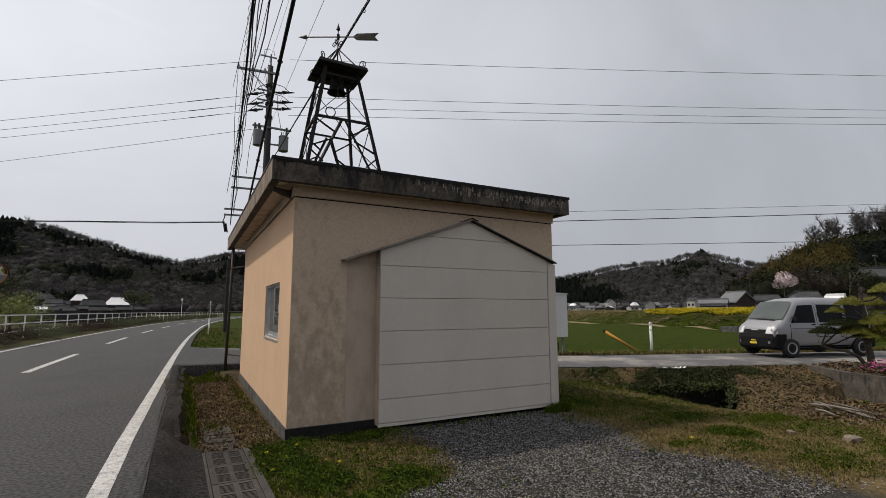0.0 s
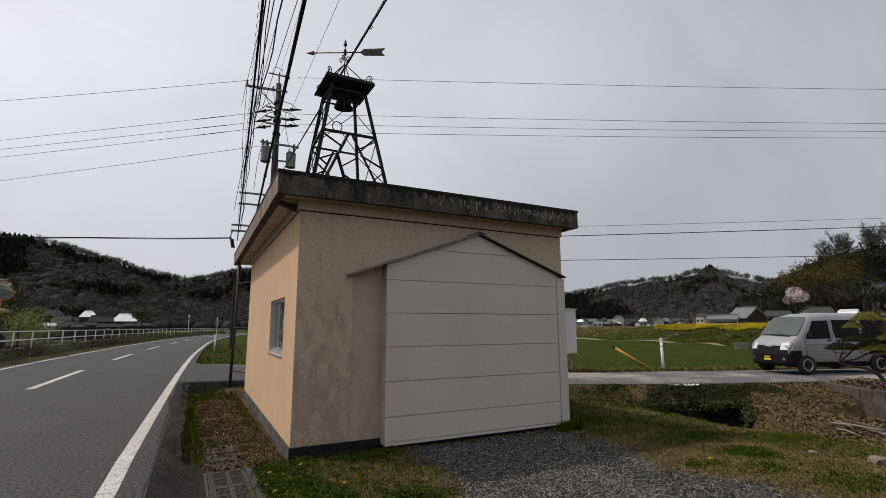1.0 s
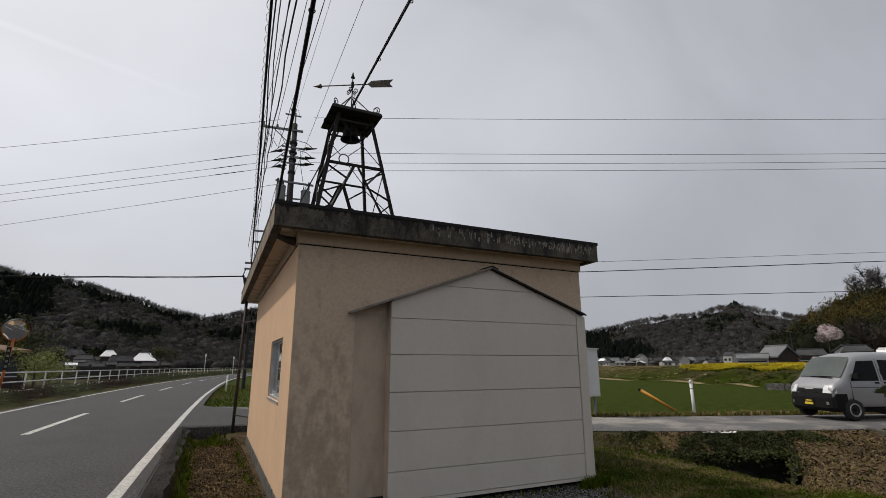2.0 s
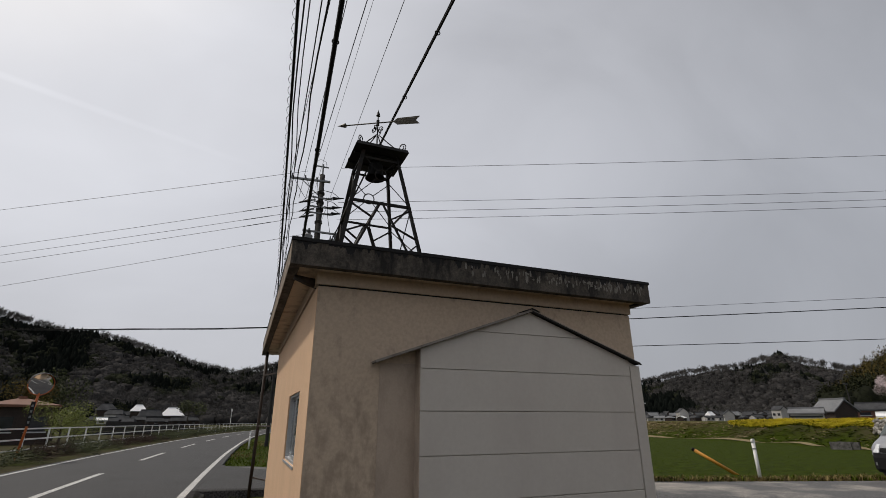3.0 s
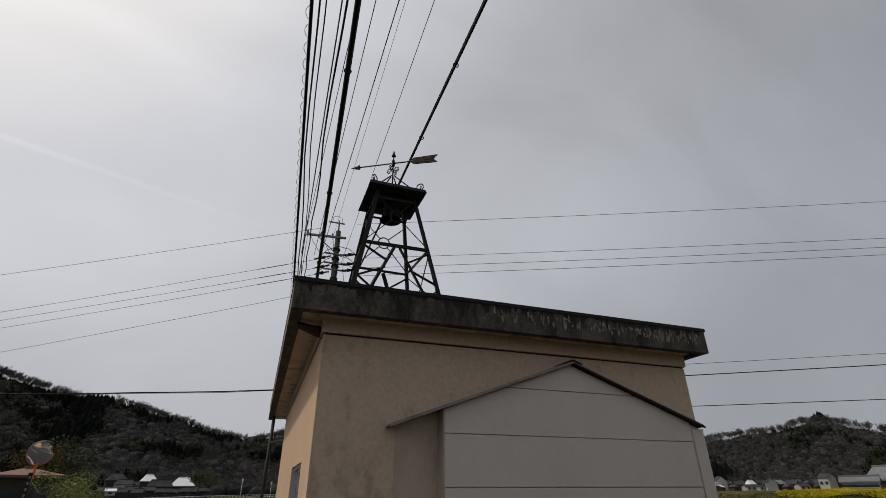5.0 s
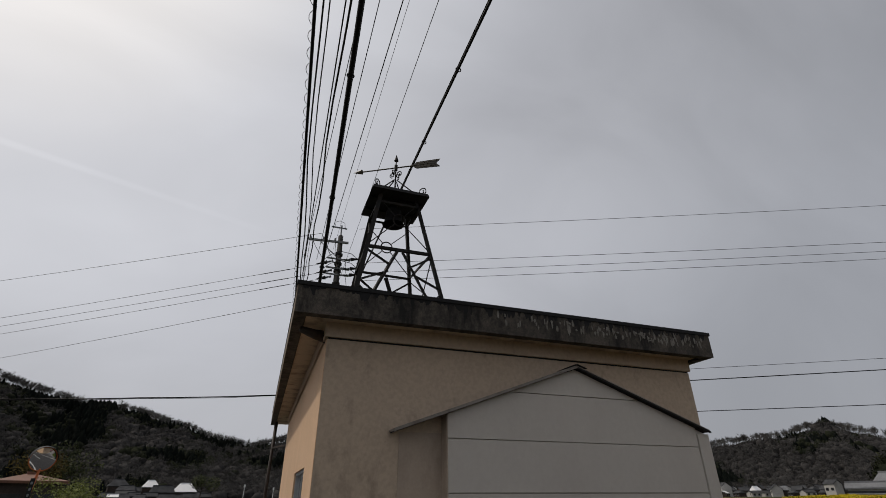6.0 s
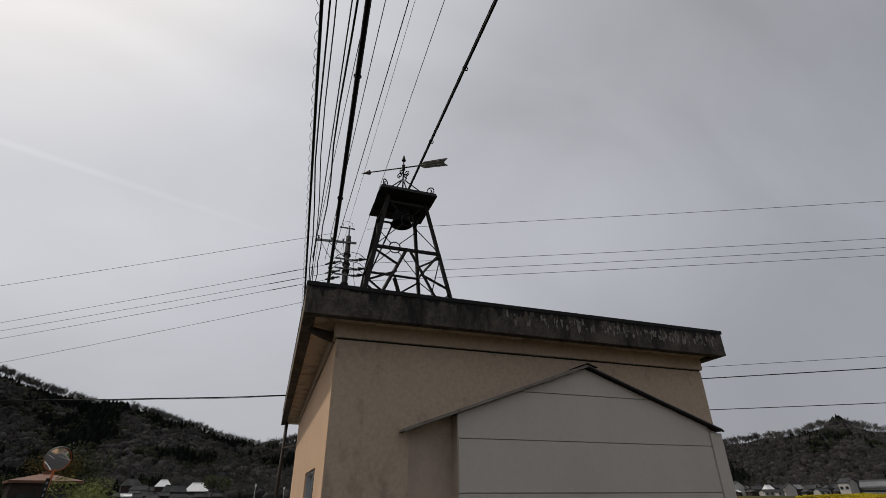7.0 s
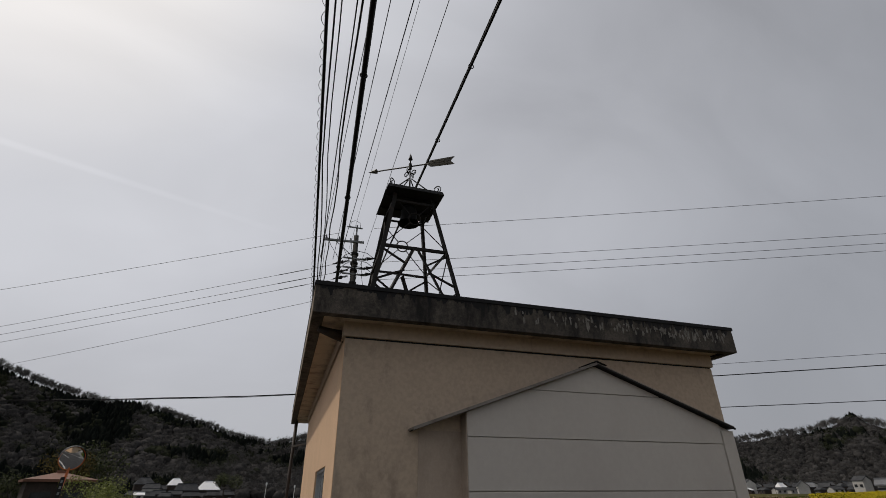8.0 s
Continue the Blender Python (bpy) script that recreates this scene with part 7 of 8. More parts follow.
# ---------------------------------------------------------------- gutter with slotted covers
M_COVER = surface("gutter_concrete", (0.020, 0.017, 0.0145), (0.062, 0.054, 0.046), 7, 50, 0.92, 0.5, 0.005, stain=(0.025, 0.023, 0.020), stain_scale=6, stain_amount=0.7, random_ob=0.25, grain=(130, 0.25))
GX0, GX1, GZ = 0.36, 0.74, -0.03
gut = thing("gutter", (0.55, 4.0, -0.2), "roadside concrete gutter with slotted covers", "gutter")
part("kerb", Shape().box(GX0 - 0.07, GX0 - 0.004, -8, 6.12, -0.3, GZ + 0.004), M_COVER, gut, "dirty concrete kerb")
part("kerb", Shape().box(GX1 + 0.004, GX1 + 0.07, -8, 6.12, -0.3, GZ + 0.004), M_COVER, gut, "dirty concrete kerb")
part("bed", Shape().box(GX0, GX1, -8, 6.12, -0.34, -0.26), M_INSIDE, gut)
s = Shape()
LEN = 0.56
xs = [0.0, 0.055, 0.17, 0.215, 0.33, GX1 - GX0 - 0.006]
for a, b in ((0, 1), (2, 3), (4, 5)):
    s.box(xs[a], xs[b], 0, LEN - 0.008, -0.06, 0)
for a, b in ((1, 2), (3, 4)):
    for j0, j1 in [(0.0, 0.05), (0.25, 0.30), (0.50, LEN - 0.008)]:
        s.box(xs[a], xs[b], j0, j1, -0.06, -0.001)
    for k in range(2):
        for j in range(1, 7):
            y = 0.05 + 0.25 * k + 0.0286 * j
            s.box(xs[a], xs[b], y - 0.0075, y + 0.0075, -0.06, -0.002)
cover_mesh = mesh_of("cover", s, M_COVER, (0, 0, 0))
for k in range(18):
    ob = new("cover", cover_mesh)
    ob.parent = gut
    ob.location = Vector((GX0 + 0.003, 6.11 - LEN * (k + 1), GZ + rng.uniform(-0.004, 0.004))) - ORIGIN[gut.name]
for k, (y, h) in enumerate(((6.16, 0.40), (6.6, 0.36), (7.0, 0.42))):
    ob = Shape().box(0.36 + 0.02 * k, 0.72, y, y + h, -0.12, -0.052 + 0.006 * k)
    part("slab", ob, M_COVER, gut, "plain concrete cover slab")

# ---------------------------------------------------------------- gravel, grass, dead leaves
def pebble(seed):
    r = random.Random(seed)
    v = np.array([(0.5, 0, 0), (-0.5, 0, 0), (0, 0.5, 0), (0, -0.5, 0), (0, 0, 0.4), (0, 0, -0.4)]) * 1.0
    v += np.array([[r.uniform(-0.16, 0.16) for _ in range(3)] for _ in range(6)])
    return v, [(0, 2, 4), (2, 1, 4), (1, 3, 4), (3, 0, 4)]


M_GRAVEL = surface("gravel_stone", (0.008, 0.0078, 0.0075), (0.235, 0.230, 0.222), 3, 60, 0.9, 0.2, 0.002, island=1.3, spec=0.1)
places = []
while len(places) < 48000:
    x, y = rng.uniform(0.8, 8.2), rng.uniform(2.3, 6.4)
    if rng.random() < zones(x, y)[0] * (1.15 if y > 3.2 else 0.8):
        d = rng.uniform(0.007, 0.018)
        places.append((x, y, ground_z(x, y) + d * 0.05, d, d * rng.uniform(0.9, 1.5), rng.uniform(0, 6)))
for _ in range(9000):
    x, y = rng.uniform(0.85, 8.5), rng.uniform(-4.0, 2.4)
    d = rng.uniform(0.009, 0.022)
    places.append((x, y, ground_z(x, y) + d * 0.05, d, d * rng.uniform(0.9, 1.5), rng.uniform(0, 6)))
solid("gravel", scatter([pebble(i) for i in range(8)], places), M_GRAVEL, "loose grey crushed stone in front of the shed", "gravel", kind="stuff")


def blades(seed, n=7, flop=0.5):
    r = random.Random(seed)
    v, f = [], []
    for _ in range(n):
        a = r.uniform(0, 6.28)
        b = Vector((r.gauss(0, 0.12), r.gauss(0, 0.12), 0))
        w = Vector((-math.sin(a), math.cos(a), 0)) * r.uniform(0.035, 0.06)
        o = Vector((math.cos(a), math.sin(a), 0))
        h = r.uniform(0.6, 1.0)
        m_ = b + o * flop * 0.25 + Vector((0, 0, h * 0.6))
        t = b + o * flop * r.uniform(0.5, 1.0) + Vector((0, 0, h))
        k = len(v)
        v += [tuple(b - w), tuple(b + w), tuple(m_ + w * 0.7), tuple(m_ - w * 0.7), tuple(t)]
        f += [(k, k + 1, k + 2, k + 3), (k + 3, k + 2, k + 4)]
    return np.array(v), f


M_GRASS = surface("grass_blades", (0.020, 0.036, 0.002), (0.090, 0.124, 0.008), 1.2, 12, 0.9, 0, island=0.5, spec=0.05)
M_DRYGRASS = surface("dry_grass_blades", (0.085, 0.065, 0.026), (0.27, 0.21, 0.095), 1.2, 12, 0.95, 0, island=0.5, spec=0.05)
BL = [blades(i) for i in range(10)]
CLOVER = [leaf_cloud(9, 0.2, 900 + i, 0.5) for i in range(6)]
green, dry, clover = [], [], []
tries = 0
while len(green) < 21000 and tries < 120000:
    tries += 1
    x, y = rng.uniform(0.78, 9.6), rng.uniform(2.3, 6.6) if rng.random() < 0.72 else rng.uniform(6.3, 11.5)
    if (1.2 < x < 5.75 and y > 6.2) or off_side_road(x, y) < 1.8:
        continue
    g_, l_, s_ = zones(x, y)
    q_ = rng.random()
    if q_ > (1 - g_) * 0.95 + 0.012:
        continue
    z = ground_z(x, y)
    if z < -0.6:
        continue
    if rng.random() < l_ * 0.75 + 0.05:
        h = rng.uniform(0.018, 0.05) * (1.5 if rng.random() < 0.12 else 1)
        green.append((x, y, z - 0.005, h, h * 0.9, rng.uniform(0, 6)))
        if rng.random() < 0.1 + 0.9 * smooth(0.55, 0.95, l_):
            for _ in range(2):
                clover.append((x + rng.gauss(0, 0.05), y + rng.gauss(0, 0.05), z + rng.uniform(0.01, 0.05) * (0.4 + l_), 0.05, 0.05, rng.uniform(0, 6)))
    elif rng.random() < 0.85 * min(1.0, 0.35 + s_):
        h = rng.uniform(0.018, 0.05)
        dry.append((x, y, z - 0.005, h, h * 1.4, rng.uniform(0, 6)))
# taller tufts: road edge, foot of the plinth, waste ground
for cx_, cy_, rx, ry, n_, h0, h1_ in ((0.26, 8.9, 0.10, 2.2, 420, 0.05, 0.15), (0.6, 12.0, 0.4, 0.4, 220, 0.06, 0.16), (1.1, 9.5, 0.08, 2.6, 90, 0.05, 0.14), (6.45, 4.0, 0.30, 0.22, 420, 0.03, 0.09), (8.1, 4.35, 0.5, 0.22, 500, 0.03, 0.09), (5.5, 3.85, 0.18, 0.12, 140, 0.03, 0.07),
                                     (6.2, 2.6, 0.6, 0.3, 400, 0.025, 0.06), (7.2, 5.2, 0.9, 0.6, 500, 0.03, 0.07), (7.2, 8.2, 0.9, 1.0, 700, 0.03, 0.08), (3.2, 6.12, 2.2, 0.05, 160, 0.03, 0.09), (5.42, 6.06, 0.22, 0.07, 260, 0.06, 0.18), (0.5, 7.3, 0.2, 0.25, 60, 0.05, 0.12), (0.82, 4.6, 0.06, 1.2, 260, 0.03, 0.08), (0.45, 12.9, 0.3, 0.25, 260, 0.08, 0.2), (6.4, 7.0, 0.6, 0.8, 500, 0.03, 0.08), (7.6, 10.2, 1.3, 0.6, 900, 0.03, 0.09), (8.6, 8.3, 0.4, 0.9, 500, 0.03, 0.08)):
    for _ in range(n_):
        x, y = rng.gauss(cx_, rx * 0.6), rng.gauss(cy_, ry * 0.6)
        if (1.25 < x < 5.65 and 6.2 < y < 12.6) or x < road_x(y) + 2.98 or (x < 0.8 and y < 6.3):
            continue
        h = rng.uniform(h0, h1_)
        green.append((x, y, ground_z(x, y) - 0.01, h, h * 0.75, rng.uniform(0, 6)))
# flattened straw along the foot of the side wall
for _ in range(380):
    x, y = rng.uniform(0.36, 1.22), rng.uniform(6.6, 12.6)
    h = rng.uniform(0.04, 0.10)
    dry.append((x, y, ground_z(x, y), h * 0.45, h * 1.5, rng.uniform(0, 6)))
# verge beyond the lane mouth, field edge and ditch bank
for _ in range(2600):
    y = rng.uniform(19.5, 45)
    x = road_x(y) + 3.0 + abs(rng.gauss(0, 1.6))
    if off_side_road(x, y) < 4.2:
        continue
    h = rng.uniform(0.04, 0.11)
    (green if noise.noise((x * 0.5, y * 0.5, 3)) + rng.gauss(0, 0.2) > -0.12 + 0.5 * smooth(1.2, 3.0, x - road_x(y) - 3.0) else dry).append((x, y, ground_z(x, y), h, h, rng.uniform(0, 6)))
for _ in range(3800):
    x = rng.uniform(9, 32)
    y = along([(p.x, p.y) for p in SIDE_ROAD], x) + 1.75 + abs(rng.gauss(0.1, 0.45))
    h = rng.uniform(0.06, 0.2)
    (dry if rng.random() < 0.7 else green).append((x, y, ground_z(x, y), h, h * 1.2, rng.uniform(0, 6)))
for _ in range(2600):
    x, y = rng.uniform(8.4, 15), rng.uniform(3.5, 10)
    if off_side_road(x, y) < 1.75 or x < along(LIP, y) + 0.1:
        continue
    h = rng.uniform(0.03, 0.09)
    (dry if rng.random() < 0.8 else green).append((x, y, ground_z(x, y) - 0.01, h, h * 1.5, rng.uniform(0, 6)))
ivy = []
for _ in range(6500):
    x = rng.uniform(6.4, 12.8)
    y = along([(p.x, p.y) for p in SIDE_ROAD], x) - 2.0 - abs(rng.gauss(0, 0.38))
    if x > along(LIP, y) and ground_z(x, y) > -1.2 and noise.noise((x * 1.8, y * 1.8, 4)) > -0.2 * rng.random() - 0.08:
        ivy.append((x, y, ground_z(x, y) + rng.uniform(0, 0.05), 0.08, 0.09, rng.uniform(0, 6)))
solid("ivy", scatter(CLOVER, ivy + HANGING), M_SHRUB2, "dark ivy hanging over the ditch wall", "ivy", kind="stuff")
crop = []
for _ in range(5000):
    x = rng.uniform(9.5, 36)
    y = along([(p.x, p.y) for p in SIDE_ROAD], x) + 2.3 + rng.uniform(0, 1) ** 1.3 * 30
    if bank_share(x, y) > 0.01 or noise.noise((x * 0.5, y * 0.5, 2)) < -0.45:
        continue
    h = rng.uniform(0.02, 0.04)
    crop.append((x, y, laid_z(x, y), h, h * 1.4, rng.uniform(0, 6)))
M_CROP = surface("young_barley", (0.012, 0.026, 0.0008), (0.048, 0.074, 0.0025), 0.4, 6, 0.95, 0, island=0.15, spec=0.04)
solid("crop", scatter(BL, crop), M_CROP, "young green barley in the low field", "crop", kind="stuff")
solid("grass", scatter(BL, green), M_GRASS, "short green grass and weeds", "grass", kind="stuff")
solid("dry_grass", scatter(BL, dry), M_DRYGRASS, "dry straw-coloured grass", "grass", kind="stuff")
M_CLOVER = surface("clover_leaves", (0.010, 0.022, 0.002), (0.080, 0.112, 0.010), 3.5, 14, 0.85, 0, island=0.5, spec=0.08)
solid("clover", scatter(CLOVER, clover), M_CLOVER, "low clover in the grass before the shed", "clover", kind="stuff")
places = []
for x, y in ((0.95, 5.75), (1.05, 5.6), (1.1, 5.45), (0.86, 5.35), (1.45, 5.2), (1.55, 5.05), (1.9, 5.3), (2.05, 5.45), (5.55, 3.9), (5.2, 3.3), (0.9, 5.1), (1.3, 5.9)):
    places.append((x, y, ground_z(x, y) + 0.06, 0.02, 0.022, rng.uniform(0, 6)))
solid("dandelions", scatter([leaf_cloud(26, 0.35, 950, 0.4)], places), M_RAPE, "small yellow dandelions in the grass", "flowers", kind="stuff")
# dead leaves along the foot of the side wall
M_LITTER = surface("dead_leaves", (0.030, 0.021, 0.013), (0.175, 0.124, 0.078), 3, 20, 0.95, 0, island=0.6, spec=0.05)
places = []
for _ in range(8000):
    y = rng.uniform(6.1, 12.4)
    x = rng.uniform(0.32, 1.24)
    places.append((x, y, max(ground_z(x, y), -0.048 if x < 0.74 and y < 7.45 and rng.random() < 0.3 else -1) + rng.uniform(0.0, 0.025), 0.02, rng.uniform(0.010, 0.028), rng.uniform(0, 6)))
for _ in range(11000):
    x, y = rng.uniform(8.6, 15), rng.uniform(3.5, 10)
    if off_side_road(x, y) < 1.7:
        continue
    places.append((x, y, ground_z(x, y) + rng.uniform(0.0, 0.03), 0.03, rng.uniform(0.022, 0.048), rng.uniform(0, 6)))
for _ in range(2600):
    x, y = rng.uniform(12.9, 16.2), rng.uniform(2.0, 6.6)
    if x > along(((2.0, 13.1), (4.2, 13.2), (5.45, 13.65), (6.8, 14.6)), y) and x < 17:
        places.append((x, y, 0.11 + rng.uniform(-0.03, 0.03), 0.04, rng.uniform(0.03, 0.06), rng.uniform(0, 6)))
solid("dead_leaves", scatter([leaf_cloud(3, 0.6, 970 + i, 0.35) for i in range(6)], places), M_LITTER, "brown dead leaves along the wall and bank", "leaves", kind="stuff")


# ---------------------------------------------------------------- small van on the side lane
M_SILVER = surface("silver_car_paint", (0.27, 0.275, 0.29), (0.33, 0.335, 0.35), 1.0, 200, 0.38, 0, metal=0.35, coat=0.4, stain=(0.30, 0.295, 0.285), stain_scale=2.5, stain_amount=0.25)
M_TRIM = surface("black_plastic_trim", (0.005, 0.005, 0.0055), (0.013, 0.013, 0.014), 5, 60, 0.75, 0.1, 0.001, spec=0.15)
M_TYRE = surface("tyre_rubber", (0.012, 0.012, 0.012), (0.026, 0.025, 0.024), 6, 60, 0.85, 0.3, 0.003)
M_RIM = surface("steel_rim", (0.30, 0.30, 0.31), (0.45, 0.45, 0.46), 5, 60, 0.4, 0.05, 0.001, metal=0.6)
M_CARGLASS = surface("tinted_car_glass", (0.003, 0.003, 0.004), (0.007, 0.008, 0.009), 2, 30, 0.06, 0, spec=0.1)
# pale base colour carries a painted reflection of the sky
M_SCREEN = surface("windscreen_glass", (0.045, 0.055, 0.05), (0.085, 0.10, 0.092), 2, 30, 0.08, 0, spec=0.6)
M_LAMP = surface("headlamp_glass", (0.55, 0.57, 0.58), (0.75, 0.77, 0.78), 9, 60, 0.08, 0, spec=0.7, coat=0.6)
M_PLATE = surface("yellow_plate", (0.62, 0.46, 0.03), (0.74, 0.56, 0.05), 5, 60, 0.5, 0)
M_REDLAMP = surface("red_lamp_glass", (0.25, 0.01, 0.01), (0.36, 0.02, 0.02), 5, 60, 0.15, 0, coat=0.5)

VAN_STATIONS = ((0.0, 0.40, 1.66, 0.93), (0.03, 0.32, 1.76, 0.965), (0.12, 0.29, 1.82, 0.99), (0.5, 0.28, 1.865, 1.0), (1.2, 0.28, 1.88, 1.0), (1.9, 0.28, 1.875, 1.0), (2.30, 0.28, 1.845, 1.0), (2.50, 0.28, 1.795, 1.0),
                (2.64, 0.28, 1.68, 1.0), (2.84, 0.28, 1.42, 1.0), (3.04, 0.28, 1.165, 0.995), (3.13, 0.28, 1.075, 0.985), (3.24, 0.29, 1.01, 0.965), (3.33, 0.31, 0.94, 0.94), (3.39, 0.36, 0.83, 0.90))
VAN_SIDE = ((0.0, 0.60), (0.05, 0.69), (0.18, 0.735), (0.40, 0.7375), (0.46, 0.73), (0.50, 0.72), (0.70, 0.685), (0.86, 0.645), (0.93, 0.60), (0.975, 0.50), (1.0, 0.30))


def van_side(x, z):
    """Half width of the body at that length and height."""
    st = VAN_STATIONS
    for a, b in zip(st, st[1:]):
        if x <= b[0]:
            t = (x - a[0]) / (b[0] - a[0])
            k = a[3] + (b[3] - a[3]) * t
            break
    return along(VAN_SIDE, (z - 0.28) / (1.88 - 0.28)) * k


def make_van():
    rear, front = Vector((18.45, 7.08)), Vector((16.15, 7.82))
    head = (front - rear).normalized()
    left = Vector((-head.y, head.x))
    o2 = rear - head * 0.45 - left * 0.70
    turn = math.atan2(head.y, head.x)
    m = Matrix.Translation((o2.x, o2.y, 0.105)) @ Matrix.Rotation(turn, 4, "Z")
    van = thing("van", m.translation, "silver compact van with tinted windows on the side lane", "van")

    def put(shape):
        shape.v = [tuple(m @ Vector((x * 1.035, y, z if z < 0.6 else 0.6 + (z - 0.6) * 0.925))) for x, y, z in shape.v]
        return shape

    s = Shape()
    ring = [(w, t) for t, w in VAN_SIDE]
    n = len(ring) * 2 + 1
    for x, zb, zt, k in VAN_STATIONS:
        pts = []
        for w, t in ring:
            z = zb + (zt - zb) * t
            wide = w if zt > 1.7 else along(VAN_SIDE, max((z - 0.28) / 1.6, 0.02)) if t < 0.9 else w + (along(VAN_SIDE, (z - 0.28) / 1.6) - w) * (0.75 if t < 0.99 else 0.45)
            pts.append((wide * k, z))
        s.v += [(x, w, z) for w, z in pts] + [(x, 0, pts[-1][1] + 0.012)] + [(x, -w, z) for w, z in pts[::-1]]
    c = len(VAN_STATIONS)
    for i in range(c - 1):
        for j in range(n):
            q = (j + 1) % n
            s.f.append((i * n + j, i * n + q, (i + 1) * n + q, (i + 1) * n + j))
    s.f += [tuple(range(n - 1, -1, -1)), tuple(range((c - 1) * n, c * n))]
    body = part("body", put(s), M_SILVER, van, "silver painted body", smooth=True)
    mod = body.modifiers.new("edges", "EDGE_SPLIT")
    mod.split_angle = radians(38)

    def patch(poly, side, off, nx=8, nz=6):
        """A panel that follows the body's side; poly: four corners in length and height."""
        a, b, d, e = [Vector(p) for p in poly]
        q = Shape()
        for h in (off, off - 0.012):
            for j in range(nz + 1):
                for i in range(nx + 1):
                    u, v = i / nx, j / nz
                    p = (a.lerp(b, u)).lerp(e.lerp(d, u), v)
                    q.v.append((p.x, side * (van_side(p.x, p.y) + h), p.y))
        k = (nx + 1) * (nz + 1)
        for j in range(nz):
            for i in range(nx):
                f = (j * (nx + 1) + i, j * (nx + 1) + i + 1, (j + 1) * (nx + 1) + i + 1, (j + 1) * (nx + 1) + i)
                q.f.append(f if side < 0 else f[::-1])
        edge = [i for i in range(nx + 1)] + [(j + 1) * (nx + 1) + nx for j in range(nz)] + [nz * (nx + 1) + nx - 1 - i for i in range(nx)] + [(nz - 1 - j) * (nx + 1) for j in range(nz - 1)]
        for i, p in enumerate(edge):
            r = edge[(i + 1) % len(edge)]
            f = (p, p + k, r + k, r)
            q.f.append(f if side < 0 else f[::-1])
        return put(q)

    for side in (1, -1):
        part("door_window", patch(((2.00, 1.05), (2.84, 1.05), (2.50, 1.61), (2.00, 1.63)), side, 0.006), M_CARGLASS, body, "dark tinted side window")
        part("door_window", patch(((1.00, 1.06), (1.86, 1.06), (1.86, 1.64), (1.00, 1.64)), side, 0.006), M_CARGLASS, body, "dark tinted side window")
        part("quarter_window", patch(((0.14, 1.07), (0.88, 1.06), (0.88, 1.64), (0.20, 1.62)), side, 0.006), M_CARGLASS, body, "dark tinted side window")
        for x in (0.96, 1.93, 2.86):
            part("door_seam", patch(((x, 0.42), (x + 0.012, 0.42), (x + 0.012, 1.02 if x > 2.5 else 1.68), (x, 1.02 if x > 2.5 else 1.68)), side, 0.002, 1, 8), M_TRIM, body)
        part("slide_rail", patch(((0.14, 0.93), (0.94, 0.93), (0.94, 0.955), (0.14, 0.955)), side, 0.003, 6, 1), M_TRIM, body)
        part("waist_line", patch(((0.06, 0.86), (2.85, 0.86), (2.85, 0.872), (0.06, 0.872)), side, 0.002, 10, 1), M_TRIM, body)
        part("sill", patch(((0.8, 0.285), (2.6, 0.285), (2.6, 0.345), (0.8, 0.345)), side, 0.006, 8, 2), M_TRIM, body)
        for x in (1.74, 2.02):
            part("door_handle", patch(((x, 0.97), (x + 0.13, 0.97), (x + 0.13, 1.02), (x, 1.02)), side, 0.018, 2, 2), M_TRIM, body)
        part("fuel_flap", patch(((1.84, 1.22), (1.88, 1.22), (1.88, 1.40), (1.84, 1.40)), side, 0.012, 1, 2), M_TRIM, body)
        part("door_mirror", put(Shape().box(2.62, 2.76, *sorted((side * 0.72, side * 0.86)), 1.10, 1.26)), M_TRIM, body)
        for x in (0.45, 2.90):
            # black half disc paints the shade of the open wheel well
            q = Shape()
            arc = [(x + 0.312 * math.cos(w), 0.29 + 0.312 * math.sin(w)) for w in [math.pi * i / 12 for i in range(13)]]
            y1 = side * (0.7375 + 0.004 - (0.03 if x > 2 else 0.012))
            q.v = [(px, y1, pz) for px, pz in arc] + [(px, side * 0.40, pz) for px, pz in arc]
            q.f = [tuple(range(13)) if side < 0 else tuple(range(12, -1, -1))] + [(i, i + 13, i + 14, i + 1) for i in range(12)]
            part("wheel_well_shade", put(q), M_TRIM, body)
            y0 = side * 0.62
            tyre_shape = Shape()
            prof = [(0.175, 0.0), (0.25, 0.0), (0.272, 0.02), (0.275, 0.05), (0.275, 0.10), (0.272, 0.13), (0.25, 0.15), (0.175, 0.15)]
            nn = 28
            for r, d in prof:
                for i in range(nn):
                    w = 2 * math.pi * i / nn
                    tyre_shape.v.append((x + r * math.cos(w), y0 + side * d, 0.275 + r * math.sin(w)))
            tyre_shape.f = [(j * nn + i, j * nn + (i + 1) % nn, (j + 1) * nn + (i + 1) % nn, (j + 1) * nn + i) for j in range(len(prof) - 1) for i in range(nn)]
            wheel = part("wheel", put(tyre_shape), M_TYRE, van, "black tyre", smooth=True)
            part("rim", put(Shape().ring((x, y0 + side * 0.138, 0.275), (0, 1, 0), 0.155, 0.02, 24)), M_RIM, wheel)
            part("disc", put(Shape().disc((x, y0 + side * 0.09, 0.275), (0, side, 0), 0.15, 0.03, 20)), M_TYRE, wheel)
            part("hub", put(Shape().disc((x, y0 + side * 0.11, 0.275), (0, side, 0), 0.045, 0.03, 12)), M_TRIM, wheel)
    # windscreen
    s = Shape()
    for j in range(9):
        t = j / 8
        x, z = 3.045 - 0.445 * t, 1.150 + 0.575 * t
        for i in range(13):
            u = -1 + 2 * i / 12
            w = (van_side(2.6, z) - 0.055)
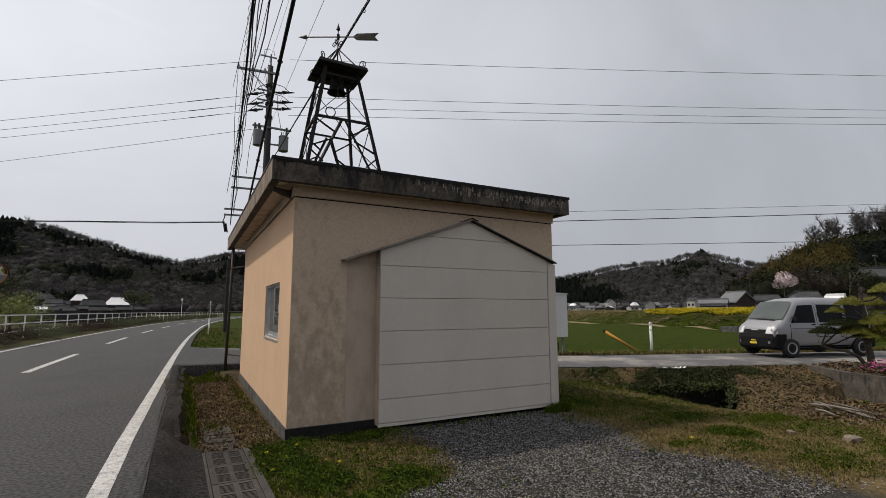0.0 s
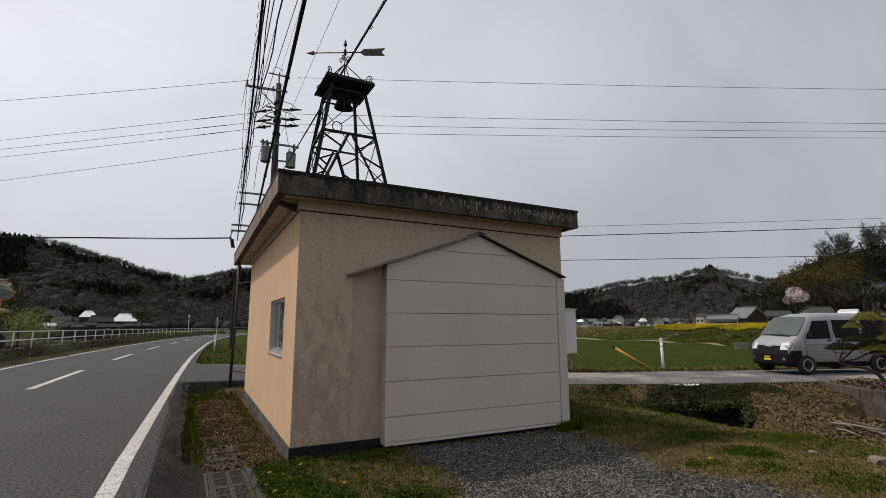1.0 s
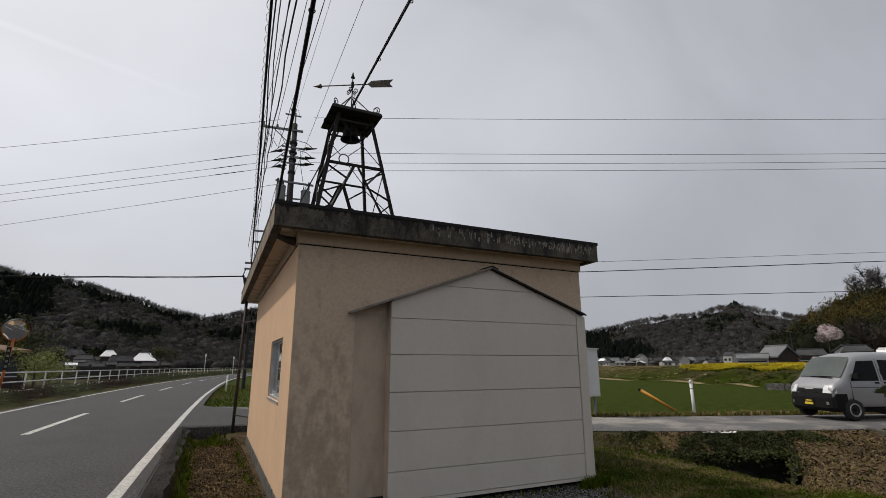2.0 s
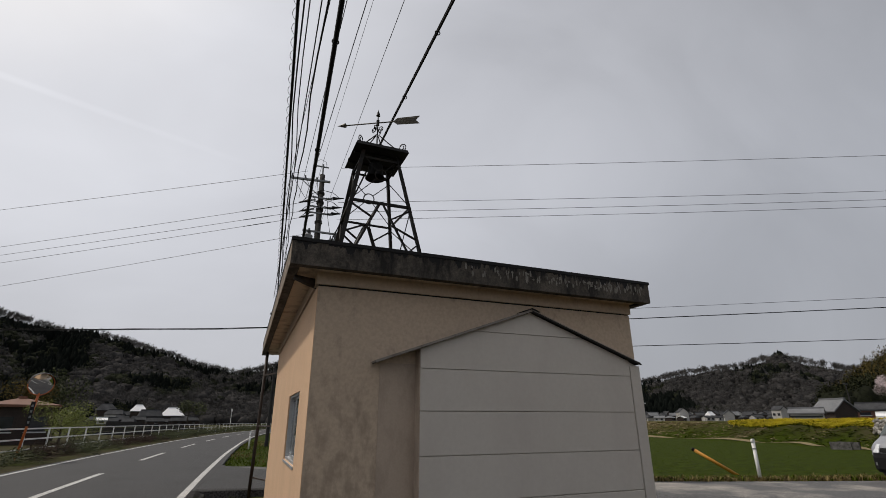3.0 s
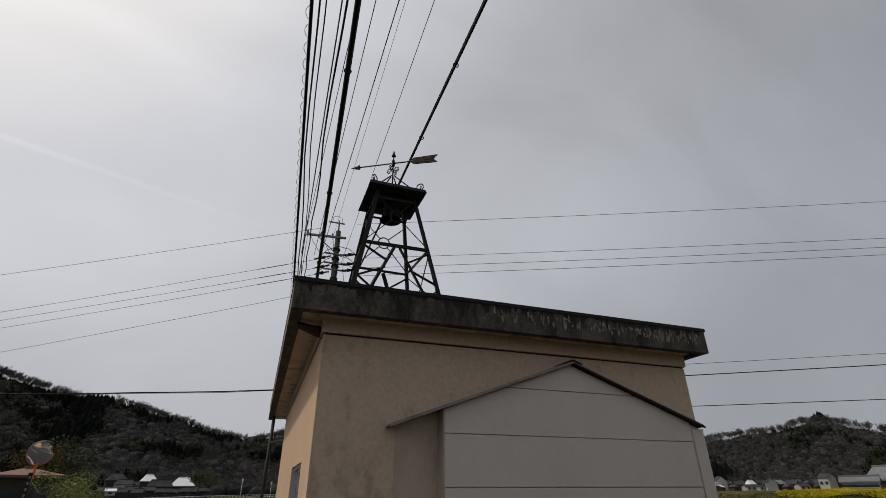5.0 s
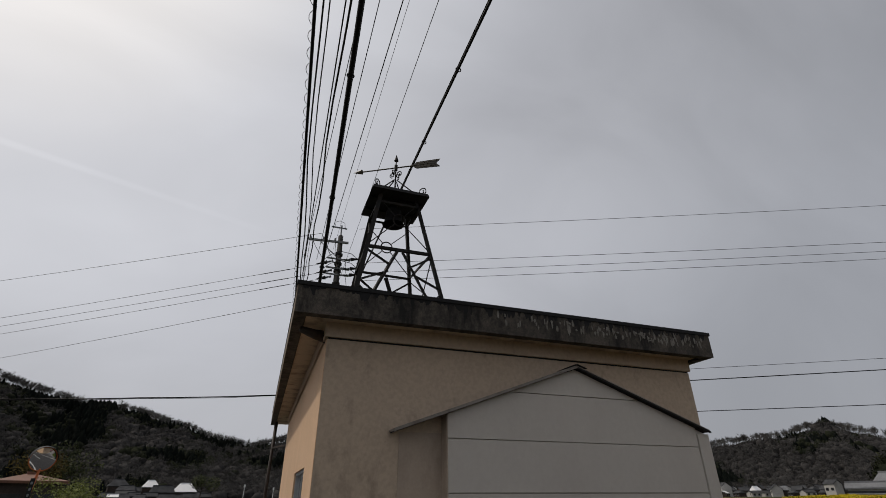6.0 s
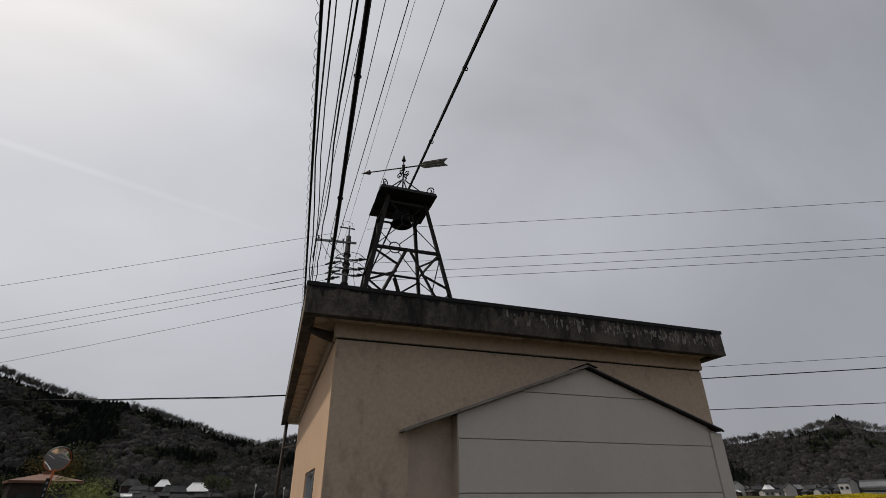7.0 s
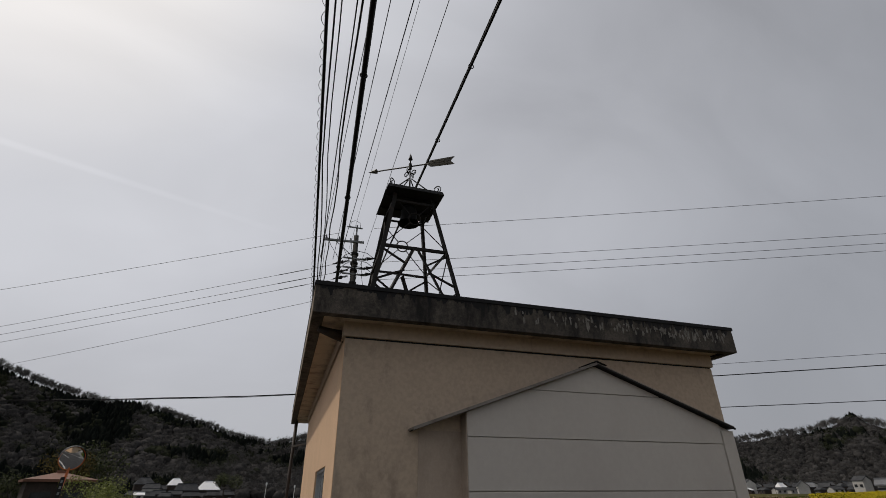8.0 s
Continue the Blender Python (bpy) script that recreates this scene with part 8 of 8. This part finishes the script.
            s.v.append((x + 0.035 * (1 - u * u) + 0.012, u * w, z + 0.02 * (1 - u * u) + 0.012))
    s.f = [(j * 13 + i, j * 13 + i + 1, (j + 1) * 13 + i + 1, (j + 1) * 13 + i) for j in range(8) for i in range(12)]
    part("windscreen", put(s), M_SCREEN, body, "windscreen with reflected sky put into its pale colour", smooth=True)
    part("wiper", put(Shape().tube([(3.10, 0.45, 1.13), (3.07, -0.25, 1.16)], 0.012, 6)), M_TRIM, body)
    # front: bumper, grille, lamps, plate
    plan = ((0.0, 3.468), (0.50, 3.452), (0.64, 3.405), (0.705, 3.33), (0.735, 3.22), (0.748, 3.05))
    inset = ((0.24, 0.06), (0.32, 0.0), (0.58, 0.0), (0.69, 0.03), (0.72, 0.045), (0.80, 0.066), (0.90, 0.118), (0.95, 0.16))

    def nose(u, z, off=0.0):
        """A point of the front, u from -1 on one side to 1 on the other."""
        t = abs(u) * (len(plan) - 1)
        i = min(int(t), len(plan) - 2)
        y = plan[i][0] + (plan[i + 1][0] - plan[i][0]) * (t - i)
        x = plan[i][1] + (plan[i + 1][1] - plan[i][1]) * (t - i)
        q = along(inset, z) - off
        return (x - q * (1 - 0.7 * smooth(0.6, 1.0, abs(u))), math.copysign(y - q * 0.22 * smooth(0.4, 1.0, abs(u)), u), z)

    def shell(u0, u1, zs, off, thick, n):
        q = Shape()
        k = len(zs)
        for h in (off, off - thick):
            for i in range(n + 1):
                q.v += [nose(u0 + (u1 - u0) * i / n, z, h) for z in zs]
        b_ = (n + 1) * k
        for i in range(n):
            for j in range(k - 1):
                f = (i * k + j, (i + 1) * k + j, (i + 1) * k + j + 1, i * k + j + 1)
                q.f += [f, tuple(p + b_ for p in f[::-1])]
            for j in (0, k - 1):
                q.f.append((i * k + j, (i + 1) * k + j, (i + 1) * k + j + b_, i * k + j + b_))
        for i in (0, n):
            q.f += [(i * k + j, i * k + j + 1, i * k + j + 1 + b_, i * k + j + b_) for j in range(k - 1)]
        return q

    bump = part("front_bumper", put(shell(-1, 1, (0.24, 0.28, 0.32, 0.45, 0.58, 0.64, 0.69), 0.012, 0.10, 40)), M_TRIM, van, "black plastic front bumper")
    part("grille", put(shell(-0.16, 0.16, (0.72, 0.775, 0.83), 0.020, 0.05, 10)), M_TRIM, body, "dark front grille")
    part("emblem", put(shell(-0.05, 0.05, (0.80, 0.815, 0.83), 0.030, 0.02, 4)), M_RIM, body)
    for side in (1, -1):
        part("headlamp", put(shell(side * 0.17, side * 0.60, (0.71, 0.76, 0.82, 0.88, 0.925), 0.030, 0.07, 12)), M_LAMP, body, "clear headlamp")
        part("fog_lamp", put(shell(side * 0.22, side * 0.30, (0.40, 0.44, 0.48), 0.02, 0.02, 3)), M_GALV, bump)
        part("tail_lamp", put(Shape().box(-0.008, 0.05, *sorted((side * 0.58, side * 0.70)), 0.62, 0.95)), M_REDLAMP, body, "red tail lamp")
    plate = part("number_plate", put(Shape().box(3.478, 3.488, -0.165, 0.165, 0.36, 0.525)), M_TRIM, bump, "black plate with yellow bars")
    for y0, y1, z0, z1 in ((-0.09, 0.09, 0.475, 0.505), (-0.13, 0.13, 0.385, 0.445)):
        part("mark", put(Shape().box(3.4885, 3.491, y0, y1, z0, z1)), M_PLATE, plate)
    s = Shape()
    prof = [(0.22, 0.26), (-0.03, 0.28), (-0.045, 0.40), (-0.03, 0.56), (0.18, 0.58)]
    for u in (-1, 1):
        for x, z in prof:
            s.v.append((x, u * 0.735, z))
    s.f = [(j, 5 + j, 5 + (j + 1) % 5, (j + 1) % 5) for j in range(5)] + [(4, 3, 2, 1, 0), (5, 6, 7, 8, 9)]
    part("rear_bumper", put(s), M_TRIM, van, "black plastic rear bumper")
    part("rear_window", put(Shape().box(-0.006, 0.06, -0.55, 0.55, 1.12, 1.58)), M_CARGLASS, body)
    part("underbody", put(Shape().box(0.25, 3.1, -0.55, 0.55, 0.20, 0.32)), M_TRIM, van)


make_van()
